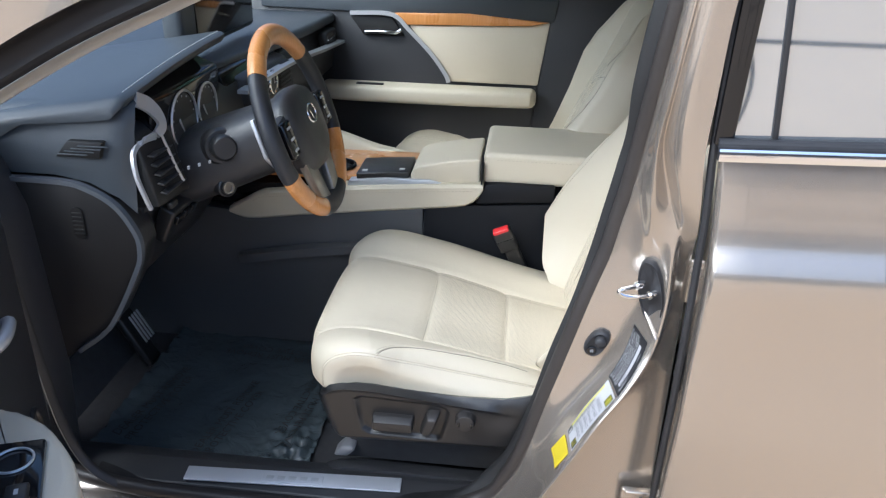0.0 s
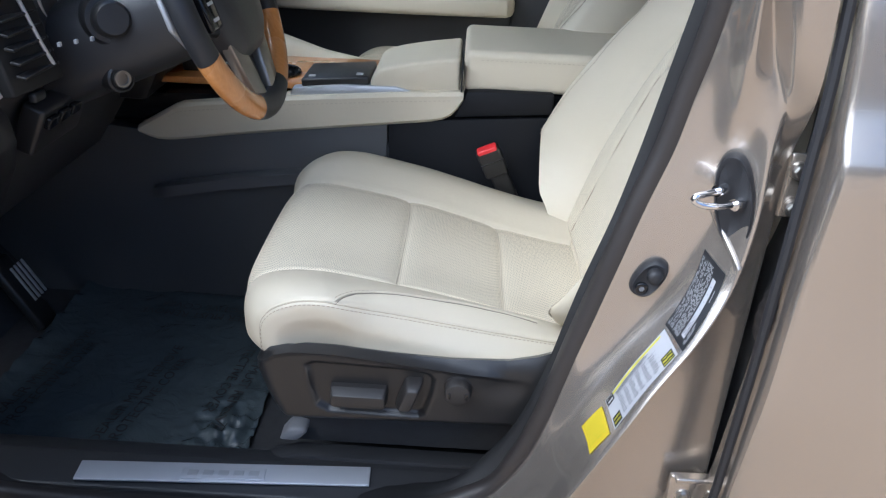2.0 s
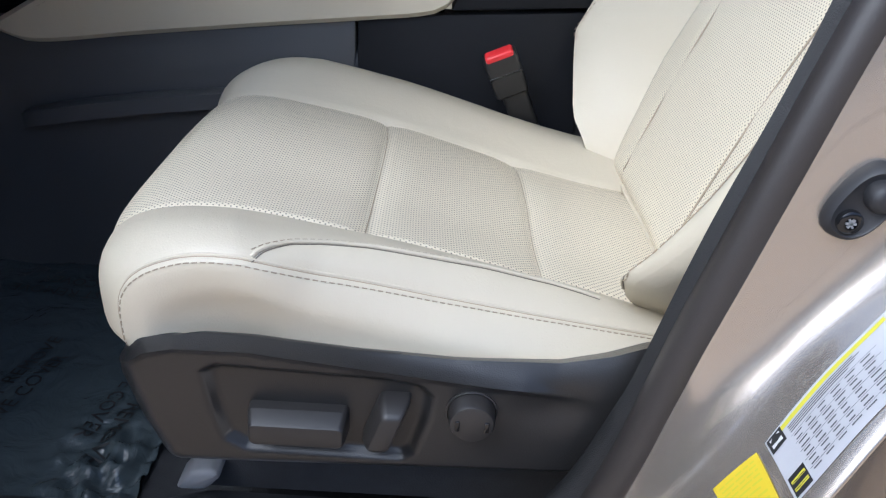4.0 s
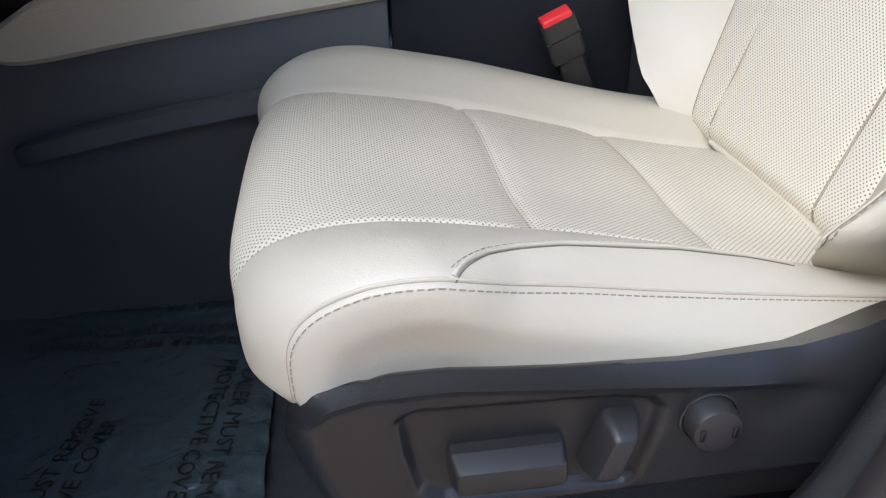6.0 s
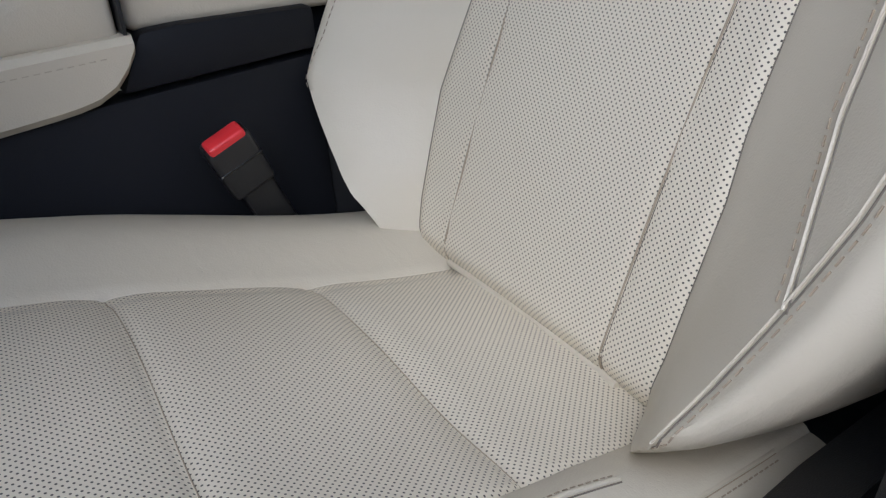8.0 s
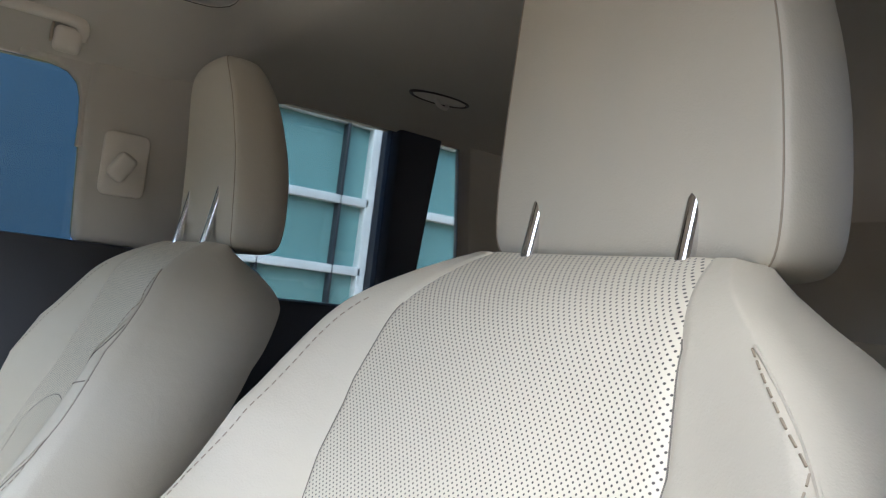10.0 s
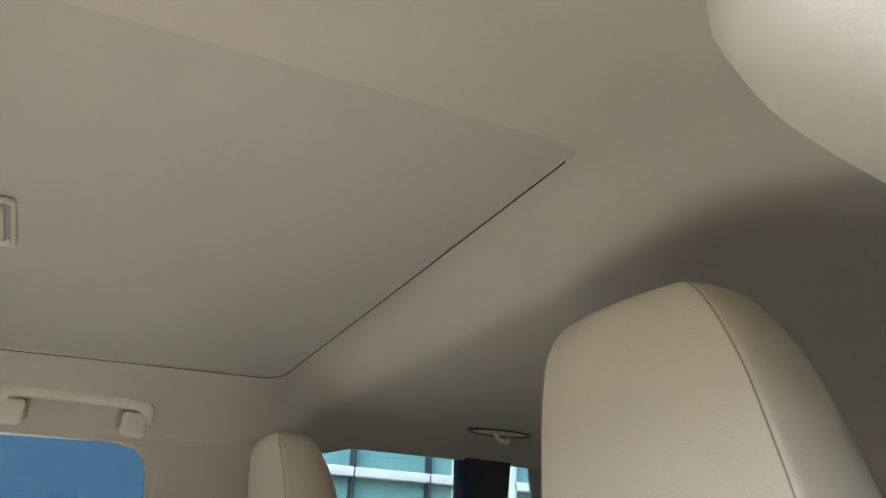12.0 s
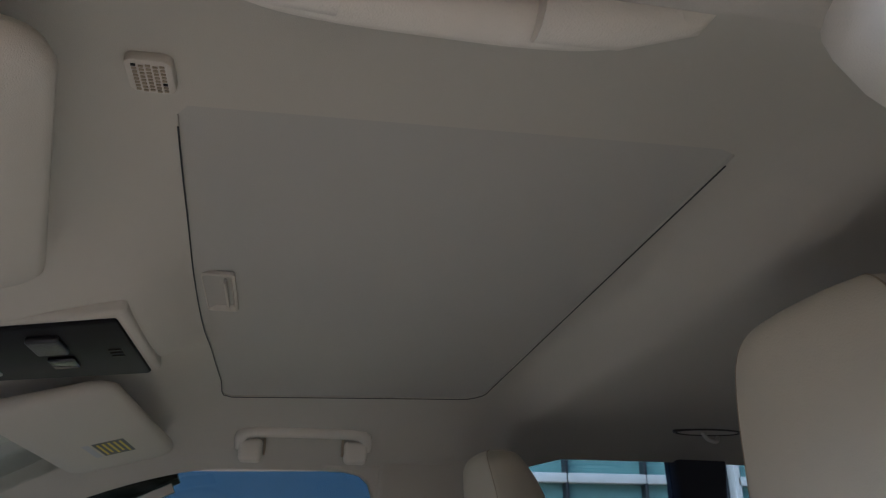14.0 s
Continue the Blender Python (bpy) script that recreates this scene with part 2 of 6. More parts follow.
def sheet(grid, uvs=None):
    """A mesh from rows of points, with its own flat coordinates."""
    rows, cols = len(grid), len(grid[0])
    me = bpy.data.meshes.new("sheet")
    verts = [tuple(p) for r in grid for p in r]
    faces = [(i * cols + j, i * cols + j + 1, (i + 1) * cols + j + 1, (i + 1) * cols + j) for i in range(rows - 1) for j in range(cols - 1)]
    me.from_pydata(verts, [], faces)
    if uvs is not None:
        flat = [c for r in uvs for c in r]
        layer = me.uv_layers.new(name="flat")
        layer.data.foreach_set("uv", [x for f in faces for v in f for x in flat[v]])
    return me


def dashes(pts, length=0.0045, gap=0.003, r=0.0006):
    """Stitches along a line."""
    run, out = 0.0, []
    line = [Vector(p) for p in pts]
    cum = [0.0]
    for a, b in zip(line, line[1:]):
        cum.append(cum[-1] + (b - a).length)
    arr = np.array([tuple(p) for p in line])
    at = lambda s: Vector([float(np.interp(s, cum, arr[:, k])) for k in range(3)])
    bm = bmesh.new()
    while run + length < cum[-1]:
        a, b = at(run), at(run + length)
        d = (b - a).normalized()
        s = d.orthogonal().normalized() * r
        t = d.cross(s).normalized() * r
        ring = [[bm.verts.new(p + q) for q in (s, t, -s, -t)] for p in (a, (a + b) / 2, b)]
        for u, w in zip(ring, ring[1:]):
            for k in range(4):
                bm.faces.new((u[k], u[(k + 1) % 4], w[(k + 1) % 4], w[k]))
        bm.faces.new(ring[0][::-1])
        bm.faces.new(ring[-1])
        run += length + gap
    return bm


def knit(values, s):
    """A smooth line through evenly numbered values, at place s."""
    n = len(values)
    i = max(0, min(n - 2, int(math.floor(s))))
    f = s - i
    a, b = values[i], values[i + 1]
    z = values[i - 1] if i else 2 * a - b
    c = values[i + 2] if i + 2 < n else 2 * b - a
    return 0.5 * (2 * a + (b - z) * f + (2 * z - 5 * a + 4 * b - c) * f * f + (3 * a - z - 3 * b + c) * f**3)


def ease_in(t):
    t = max(0.0, min(1.0, t))
    return t * t * (3 - 2 * t)


def knit_line(rings, m, s):
    """A smooth line up through one column of rings."""
    return tuple(knit([r[m][k] for r in rings], s) for k in range(3))


MID = 1.70     # the car's middle line, y
SEAT_Y = 1.300  # the driver's seat's middle


# ---------------------------------------------------------------- the front seats
CUSHION = [(-0.136, 0.600), (-0.152, 0.640), (-0.160, 0.685), (-0.163, 0.722), (-0.160, 0.754), (-0.138, 0.774), (-0.100, 0.780),
           (-0.045, 0.774), (0.045, 0.757), (0.120, 0.737), (0.190, 0.717), (0.260, 0.700), (0.330, 0.688), (0.400, 0.682)]
# across the cushion: the inboard half as it is, the outboard half by how far back it is taken
INBOARD = [(0, 0.004), (0.06, 0.003), (0.10, 0.0), (0.127, -0.003), (0.19, 0.020), (0.252, 0.010), (0.266, -0.022), (0.270, -0.055), (0.264, -0.10)]
AT_X = [-0.16, -0.094, -0.041, 0.014, 0.077, 0.127, 0.18, 0.236, 0.298, 0.40]
INSERT_W, INSERT_D = [0.190, 0.190, 0.190, 0.188, 0.180, 0.174, 0.167, 0.154, 0.140, 0.122], [0.008, 0.010, 0.014, 0.014, 0.013, 0.013, 0.012, 0.008, -0.004, -0.010]
CREST_W, CREST_D = [0.238, 0.242, 0.245, 0.238, 0.217, 0.204, 0.193, 0.184, 0.174, 0.160], [0.022, 0.024, 0.025, 0.025, 0.024, 0.024, 0.022, 0.019, 0.007, -0.004]
SEAM_W, SEAM_D = [0.268, 0.276, 0.276, 0.260, 0.243, 0.233, 0.224, 0.216, 0.204, 0.188], [0.014, 0.016, 0.018, 0.013, 0.008, 0.008, 0.010, 0.012, 0.009, 0.0]


def outboard(x):
    """The outboard half's section at a place along the cushion."""
    spread = np.array([x - 0.032, x - 0.016, x, x + 0.016, x + 0.032])
    wi, di, wc, dc, ws, ds = (float(np.interp(spread, AT_X, v).mean()) for v in (INSERT_W, INSERT_D, CREST_W, CREST_D, SEAM_W, SEAM_D))
    return [(0, 0.004), (wi * 0.5, 0.003), (wi * 0.85, 0.002 + di * 0.55), (wi, di), (wc, dc), (ws, ds), (ws * 0.60 + 0.1135, ds - 0.028), (ws * 0.30 + 0.188, ds - 0.060), (0.262, ds - 0.10)]


def groove(d, depth=0.0032, wide=0.0035):
    return -depth * math.exp(-((d / wide) ** 2))


def build_seat(side, mid, lift, fine, name, label):
    """A bucket seat; side +1: its outboard flank faces -y."""
    seat = thing(name, label, "car seat", "front seats", at=(0.1, mid, 0.50 + lift))
    base = Vector((0.1, mid, 0.50 + lift))

    facing = [side]

    def put(p):
        return Vector((p[0], mid + facing[0] * p[1], p[2] + lift)) - base

    # cushion: a line from the front's foot over the nose to the back, with a section across
    prof = catmull([(x, z) for x, z in CUSHION], int(150 * fine))
    arc = [0.0]
    for a, b in zip(prof, prof[1:]):
        arc.append(arc[-1] + (b - a).length)
    per = 12
    c = 8 * per

    def cross_seams(x, w):
        """The two seams that cross the insert, each in a soft hollow."""
        d = 0.0
        for x_s, bow in ((0.047, 0.30), (0.196, 0.25)):
            q = x - x_s + bow * (w * w if w > 0 else 0.15 * w * w)
            d += groove(q, 0.0022, 0.0028) + groove(q, 0.0030, 0.016)
        return d

    def section_at(x):
        """Across the cushion at a place along it: widths and heights, from the outboard foot to the inboard foot."""
        o = outboard(x)
        ow, od, iw, id_ = [-p[0] for p in o], [p[1] for p in o], [p[0] for p in INBOARD], [p[1] for p in INBOARD]
        res = [(knit(ow, k / per), knit(od, k / per)) for k in range(c, 0, -1)] + [(knit(iw, k / per), knit(id_, k / per)) for k in range(c + 1)]
        out = []
        for k, (w, d) in enumerate(res):
            n = abs(k - c)
            if n <= 3 * per:
                d += cross_seams(x, w)
            for knot, deep, wide_ in ((3, 0.0030, 0.0032), (5, 0.0024, 0.0026)):
                edge = -o[knot][0] if k < c else INBOARD[knot][0]
                d += groove(w - edge, deep, wide_) if abs(n - knot * per) < per else 0.0
            out.append((w, d))
        return out

    def lay(i, w, d):
        p = prof[i]
        t = (prof[min(i + 1, len(prof) - 1)] - prof[max(i - 1, 0)]).normalized()
        n = Vector((-t.y, t.x))
        corner = (0.054 if w < 0 else 0.026) * (abs(w) / 0.27) ** 4 * max(0.0, min(1.0, (0.02 - p.x) / 0.15))
        front = max(0.0, min(1.0, (-0.06 - p.x) / 0.08))
        d = d * (1 - 0.45 * front)
        return Vector((p.x + n.x * d + corner, w, p.y + n.y * d))

    secs = [section_at(p.x) for p in prof]
    grid = []
    for i, sec in enumerate(secs):
        row = []
        for k, (w, d) in enumerate(sec):
            if abs(k - c) <= 5 * per:
                p = lay(i, w, d)
            else:
                ws, ds = sec[c + 5 * per if k > c else c - 5 * per]
                p = lay(i, ws, ds)
                way = Vector((max(prof[i].x, 0.0) + 0.01 - p.x, 0, 0.66 - p.z)).normalized()
                p = Vector((p.x, w, p.z)) + way * (ds - d) * 0.82
                p.z = max(p.z, 0.632)
            if w < -0.12:
                p.x += 0.80 * max(0.0, 0.715 - p.z) * ease_in((-0.12 - w) / 0.13) * max(0.0, min(1.0, (0.0 - p.x) / 0.08))
            if w < -0.20:
                p.z = max(p.z, 0.645)
            row.append(p)
        grid.append(row)
    uv = [[(arc[i], w) for w, d in secs[i]] for i in range(len(prof))]

    def top_point(x, w, up=0.0):
        """A point on the top of the cushion, away from the nose."""
        i = next(k for k in range(len(prof) // 3, len(prof)) if prof[k].x >= x)
        f = (x - prof[i - 1].x) / (prof[i].x - prof[i - 1].x)
        both = []
        for k in (i - 1, i):
            lo = secs[k][c - 5 * per:c + 5 * per + 1]
            both.append(lay(k, w, float(np.interp(w, [q[0] for q in lo], [q[1] for q in lo]))))
        return both[0].lerp(both[1], f) + Vector((0, 0, up))

    split_b, split_i = 5 * per, 3 * per
    cushion = part("cushion", join(box(0.12, 0, 0.62, 0.46, 0.44, 0.08, 0.02)), dark_plastic, seat)
    cushion.location = Vector((0.0, 0, 0)) - Vector((0.1, 0, 0.50))
    for nm, lo, hi, mt in (("insert", c - split_i, c + split_i, leather_perf), ("outer_bolster", c - split_b, c - split_i, leather), ("outer_flank", 0, c - split_b, leather),
                           ("inner_bolster", c + split_i, c + split_b, leather), ("inner_flank", c + split_b, 2 * c, leather)):
        me = sheet([[put(p) for p in r[lo:hi + 1]] for r in grid], [r[lo:hi + 1] for r in uv])
        part("cushion_" + nm, me, mt, seat, angle=60)

    def along(w_target, i0, i1, off=0):
        j = c - split_b if w_target < 0 else c + split_b
        return [put(grid[i][j + off]) for i in range(i0, i1)]

    def beside(sgn, i0, i1, dist):
        """A line on the flank, a little below the seam."""
        j, res = c + sgn * split_b, []
        for i in range(i0, i1):
            k, left = j, dist
            while 0 < k + sgn < 2 * c and (grid[i][k + sgn] - grid[i][k]).length < left:
                left -= (grid[i][k + sgn] - grid[i][k]).length
                k += sgn
            step = (grid[i][k + sgn] - grid[i][k]).normalized()
            nor = step.cross(grid[min(i + 1, len(grid) - 1)][k] - grid[i - 1][k]).normalized()
            if nor.y * sgn < 0:
                nor = -nor
            res.append(put(grid[i][k] + step * left + nor * 0.0004))
        return res

    if fine >= 0.9:
        n0 = int(len(prof) * 0.05)
        for sgn, nm in ((-1, "outer"), (1, "inner")):
            line = along(sgn, n0, len(prof) - 8)
            part("seam", tube(line, 0.0004, 6), thread, seat)
            part("piping", tube([p + Vector((0, sgn * -0.0016, 0.0010)) for p in line], 0.0014, 8), leather, seat)
            part("stitching", dashes(beside(sgn, n0, len(prof) - 8, 0.0045), 0.0038, 0.0022, 0.0005), stitch_thread, seat)
        # the short piped seam on the outboard bolster
        xs_ = np.linspace(-0.046, 0.236, 90)
        pw_ = lambda x: float(np.interp(x, (-0.046, -0.030, -0.008, 0.020, 0.050, 0.083, 0.137, 0.194, 0.236), (-0.2720, -0.262, -0.249, -0.237, -0.226, -0.217, -0.202, -0.190, -0.186)))
        part("piping", tube([put(top_point(x, pw_(x), 0.0006)) for x in xs_], 0.0017, 8), leather, seat)
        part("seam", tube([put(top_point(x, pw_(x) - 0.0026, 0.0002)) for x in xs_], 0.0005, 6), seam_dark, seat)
        part("stitching", dashes([put(top_point(x, pw_(x) + 0.0036, 0.0003)) for x in xs_], 0.0036, 0.0022, 0.0004), stitch_thread, seat)
        for x_s, bow in ((0.047, 0.30), (0.196, 0.25)):
            ends = (-0.178, 0.126) if x_s < 0.1 else (-0.160, 0.126)
            part("seam", tube([put(top_point(x_s - bow * (w * w if w > 0 else 0.15 * w * w), w, 0.0)) for w in np.linspace(*ends, 50)], 0.0005, 6), thread, seat)

    # backrest: both seats carry the same one, only cushion and shield are mirrored
    facing[0] = 1
    H = 0.64
    nh, nw = int(160 * fine), int(150 * fine)

    def spine(h):
        """The middle of the front face at a height along the backrest."""
        lean = 0.40
        belly = 0.012 * math.sin(math.pi * min(1, h / 0.5))
        x = 0.310 + lean * h * 0.947 - belly * 0.9 - 0.05 * max(0, h - 0.42) ** 1.5
        z = 0.675 + h * 0.947 + belly * 0.3
        return x, z

    def half_width(h, s=1):
        return sum(raw_width(h + e * (1.0 if s < 0 else 1.15), s) for e in (-0.03, -0.015, 0.0, 0.015, 0.03)) / 5

    def raw_width(h, s=1):
        if s < 0:
            return float(np.interp(h, [0, 0.04, 0.075, 0.105, 0.135, 0.19, 0.24, 0.32, 0.40, 0.48, 0.54, 0.58, 0.61, 0.64], [0.165, 0.205, 0.247, 0.268, 0.287, 0.311, 0.314, 0.304, 0.294, 0.277, 0.245, 0.205, 0.165, 0.10]))
        return float(np.interp(h, [0, 0.04, 0.06, 0.08, 0.10, 0.12, 0.14, 0.16, 0.18, 0.20, 0.23, 0.26, 0.30, 0.34, 0.38, 0.42, 0.45, 0.52, 0.58, 0.61, 0.64], [0.148, 0.160, 0.168, 0.188, 0.226, 0.252, 0.271, 0.276, 0.283, 0.290, 0.292, 0.292, 0.287, 0.278, 0.256, 0.235, 0.218, 0.212, 0.195, 0.16, 0.10]))

    def insert_half(h, s=1):
        return (float(np.interp(h, [0, 0.2, 0.3, 0.37, 0.45, 0.55, 0.64], [0.0, -0.004, 0.003, 0.015, 0.015, 0.007, 0.0])) if s < 0 else 0.0) + float(np.interp(h, [0, 0.06, 0.16, 0.30, 0.37, 0.405, 0.42, 0.46, 0.52, 0.58, 0.64], [0.138 if s > 0 else 0.150, 0.156, 0.170 if s > 0 else 0.158, 0.155 if s > 0 else 0.145, 0.137, 0.126, 0.124, 0.138, 0.142, 0.130, 0.10]))

    def back_point(h, q):
        """q from -1 to 1 across the front, to +-1.6 round the flanks to the rear."""
        x, z = spine(h)
        s, a = (1 if q > 0 else -1), abs(q)
        wi, wo = insert_half(h, s), half_width(h, s)
        fade = max(0.0, min(1.0, (H - h) / 0.16)) * min(1.0, 0.45 + h / 0.12)
        top = 1.0 - 0.85 * max(0.0, (h - 0.56) / 0.08) ** 2
        bulge = float(np.interp(h, [0, 0.08, 0.16, 0.24, 0.40, 0.64], [0.070, 0.088, 0.086, 0.084, 0.060, 0.045] if s < 0 else [0.030, 0.075, 0.104, 0.092, 0.060, 0.045]))
        if a <= 0.55:
            w, d = wi * a / 0.55, 0.004 * (a / 0.55) ** 2
        elif a <= 1.0:
            f = (a - 0.55) / 0.45
            w = wi + (wo - wi) * (1 - (1 - f) ** 1.35)
            d = 0.004 + bulge * fade * (math.sin(min(1.0, f * 1.12) * math.pi / 2) ** 1.3) - 0.030 * max(0, f - 0.72) / 0.28 * (0.4 + 0.6 * fade)
        else:
            f = (a - 1.0) / 0.6
            e = 0.004 + bulge * fade - 0.030 * (0.4 + 0.6 * fade)
            w = wo + 0.010 * math.sin(f * math.pi) - 0.05 * f**3
            d = e - 0.180 * f * top
        g = 0.0
        ws = s * w
        if a < 0.6:
            seam = 0.103 + 0.006 * min(1, h / 0.36)
            if h < 0.365:
                g += groove(abs(ws) - seam, 0.0028, 0.003)
            arch = 0.335 + 0.048 * (1 - (ws / 0.109) ** 2) if abs(ws) < 0.109 else 0.335 + (abs(ws) - 0.109) * 3.2
            if abs(ws) < 0.125:
                g += groove((h - arch) * (0.75 if abs(ws) < 0.09 else 0.35), 0.0032, 0.003)
        g += groove((w - wi), 0.0035, 0.003) if a < 0.8 else 0
        d += g - 0.050 * max(0.0, (h - 0.56) / 0.08) ** 2.2 - 0.04 * max(0.0, (0.04 - h) / 0.04) ** 2
        return Vector((x - 0.94 * d, ws + 0.026 - 0.016 * min(1.0, h / 0.4), z + 0.32 * d * 0.3))

    hs = [H * k / (nh - 1) for k in range(nh)]
    qs = [-1.6 + 3.2 * k / (nw - 1) for k in range(nw)]
    qs = sorted(set([*qs, -0.55, 0.55, -0.93, 0.93]))
    bg = [[back_point(h, q) for q in qs] for h in hs]
    buv = [[(h, back_point(h, q).y) for q in qs] for h in hs]
    at = lambda q: qs.index(q)
    for nm, lo, hi, mt in (("backrest_insert", at(-0.55), at(0.55), leather_perf), ("backrest_outer_bolster", at(-0.93), at(-0.55), leather), ("backrest_outer_flank", 0, at(-0.93), leather),
                           ("backrest_inner_bolster", at(0.55), at(0.93), leather), ("backrest_inner_flank", at(0.93), len(qs) - 1, leather)):
        me = sheet([[put(p) for p in r[lo:hi + 1]] for r in bg], [r[lo:hi + 1] for r in buv])
        part(nm, me, mt, seat, angle=60)
    # rear shell closes the backrest behind
    shell = []
    for k in range(0, nh, 6):
        l, r = bg[k][0], bg[k][-1]
        shell.append([put(l + (r - l) * f + Vector((0.035 * math.sin(math.pi * f), 0, 0))) for f in np.linspace(0, 1, 14)])
    part("rear_shell", sheet(shell), dark_plastic, seat, "dark plastic rear shell")
    if fine >= 0.9:
        def q_of(h, w, s):
            """How far across a width lies at a height."""
            wi, wo = insert_half(h, s), half_width(h, s)
            w = min(w, wo - 0.012)
            f = 1 - (1 - min(0.999, max(0.0, (w - wi) / (wo - wi)))) ** (1 / 1.35)
            return s * (0.55 + 0.45 * f)

        fwd = Vector((-0.0008, 0, 0))
        hh = np.linspace(0.03, 0.585, 110)
        edge_w = lambda h: float(np.interp(h, [0.03, 0.05, 0.14, 0.20, 0.29, 0.36, 0.42, 0.50, 0.60], [0.20, 0.212, 0.243, 0.262, 0.277, 0.284, 0.284, 0.268, 0.178]))
        pipe_w = lambda h: float(np.interp(h, [0.148, 0.165, 0.19, 0.23, 0.29, 0.34, 0.38, 0.43, 0.48, 0.54, 0.60], [0.250, 0.243, 0.234, 0.222, 0.216, 0.216, 0.220, 0.237, 0.252, 0.235, 0.172]))
        for wfun, h0, rad in ((edge_w, 0.05, 0.0011), (pipe_w, 0.148, 0.0012)):
            hs_ = [h for h in hh if h >= h0]
            part("piping", tube([put(back_point(h, q_of(h, wfun(h), -1)) + fwd) for h in hs_], rad, 6), leather, seat)
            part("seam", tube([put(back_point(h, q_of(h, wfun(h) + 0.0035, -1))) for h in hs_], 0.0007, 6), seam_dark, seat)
            part("stitching", dashes([put(back_point(h, q_of(h, wfun(h) + (0.008 if wfun is edge_w else -0.007), -1)) + fwd) for h in hs_], 0.0055, 0.0030, 0.0006), thread, seat)
        inner = [put(back_point(h, q_of(h, half_width(h) - float(np.interp(h, [0.15, 0.20, 0.30, 0.42], [0.016, 0.028, 0.036, 0.024])), 1)) + fwd) for h in hh if h > 0.15]
        part("stitching", dashes(inner, 0.0045, 0.003, 0.0005), stitch_thread, seat)
        part("seam", tube([put(back_point(h, 0.985)) for h in hh], 0.0011, 6), leather, seat)
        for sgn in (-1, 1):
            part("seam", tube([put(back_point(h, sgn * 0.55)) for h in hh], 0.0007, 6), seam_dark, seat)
        # crease where the shoulder folds into the outer bolster, its shade a dark tube
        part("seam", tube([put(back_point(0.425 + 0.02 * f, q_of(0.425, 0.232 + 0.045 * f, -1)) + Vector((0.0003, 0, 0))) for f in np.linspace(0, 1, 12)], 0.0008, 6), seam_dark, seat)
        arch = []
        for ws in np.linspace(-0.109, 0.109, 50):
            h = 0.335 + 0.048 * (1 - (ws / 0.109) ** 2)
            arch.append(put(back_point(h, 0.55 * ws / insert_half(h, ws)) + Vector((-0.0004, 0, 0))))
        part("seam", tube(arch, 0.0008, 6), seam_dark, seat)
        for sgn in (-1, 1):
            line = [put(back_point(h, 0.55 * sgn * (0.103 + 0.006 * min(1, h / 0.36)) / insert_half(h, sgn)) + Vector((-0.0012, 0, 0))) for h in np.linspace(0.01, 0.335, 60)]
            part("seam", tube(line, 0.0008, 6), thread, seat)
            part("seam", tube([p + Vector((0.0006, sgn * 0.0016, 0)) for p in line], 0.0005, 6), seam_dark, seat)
        # the welt across the foot of the backrest
        part("piping", tube([put(back_point(0.018, 0.55 * w / insert_half(0.018)) + Vector((-0.002, 0, 0))) for w in np.linspace(-0.115, 0.10, 36)], 0.0032, 8), leather, seat)

    # headrest, on two posts
    x0, z0 = spine(0.60)
    for w in (-0.07, 0.07):
        part("headrest_post", tube([put((x0 + 0.045, w, z0 - 0.05)), put((x0 + 0.075, w, z0 + 0.12))], 0.006, 12, up=(0, 1, 0)), chrome, seat)
    # a flat front panel, a seam down each front edge, side panels that turn back
    back = 0.0 if side > 0 else 0.010
    rings = []
    for z, hw, xf, deep in ((1.278, 0.060, 0.640, 0.020), (1.280, 0.100, 0.616, 0.060), (1.290, 0.118, 0.604, 0.085), (1.32, 0.122, 0.600, 0.095), (1.37, 0.119, 0.597, 0.098), (1.41, 0.114, 0.594, 0.096), (1.45, 0.106, 0.589, 0.092), (1.485, 0.098, 0.584, 0.086),
                            (1.51, 0.089, 0.580, 0.078), (1.527, 0.080, 0.578, 0.070), (1.538, 0.070, 0.579, 0.062), (1.545, 0.058, 0.583, 0.052), (1.549, 0.040, 0.592, 0.036), (1.550, 0.015, 0.602, 0.018)):
        xf += back
        half_ = [(xf - 0.007, 0.0), (xf - 0.0062, hw * 0.45), (xf - 0.003, hw * 0.85), (xf - 0.0005, hw * 0.965), (xf + 0.006, hw * 1.01), (xf + deep * 0.30, hw * 1.045), (xf + deep * 0.62, hw * 1.02), (xf + deep * 0.88, hw * 0.86), (xf + deep, hw * 0.5), (xf + deep * 1.02, 0.0)]
        pts = half_ + [(px, -w) for px, w in half_[-2:0:-1]]
        n_ = len(pts)
        ring = []
        for m in range(n_ * 3):
            i, t = divmod(m, 3)
            t /= 3
            q = [Vector(pts[(i + o) % n_]) for o in (-1, 0, 1, 2)]
            v = 0.5 * (2 * q[1] + (q[2] - q[0]) * t + (2 * q[0] - 5 * q[1] + 4 * q[2] - q[3]) * t * t + (3 * q[1] - q[0] - 3 * q[2] + q[3]) * t**3)
            ring.append((v.x, v.y * 1.05 - 0.002, 1.45 + (z - 1.45) * 1.06))
        rings.append(ring)
    cols = [[knit_line(rings, m, s_) for s_ in np.linspace(0, len(rings) - 1, 60)] for m in range(len(rings[0]))]
    rings = [[put(cols[m][k]) for m in range(len(cols))] for k in range(60)]
    head = part("headrest", loft(rings), leather, seat, angle=75)
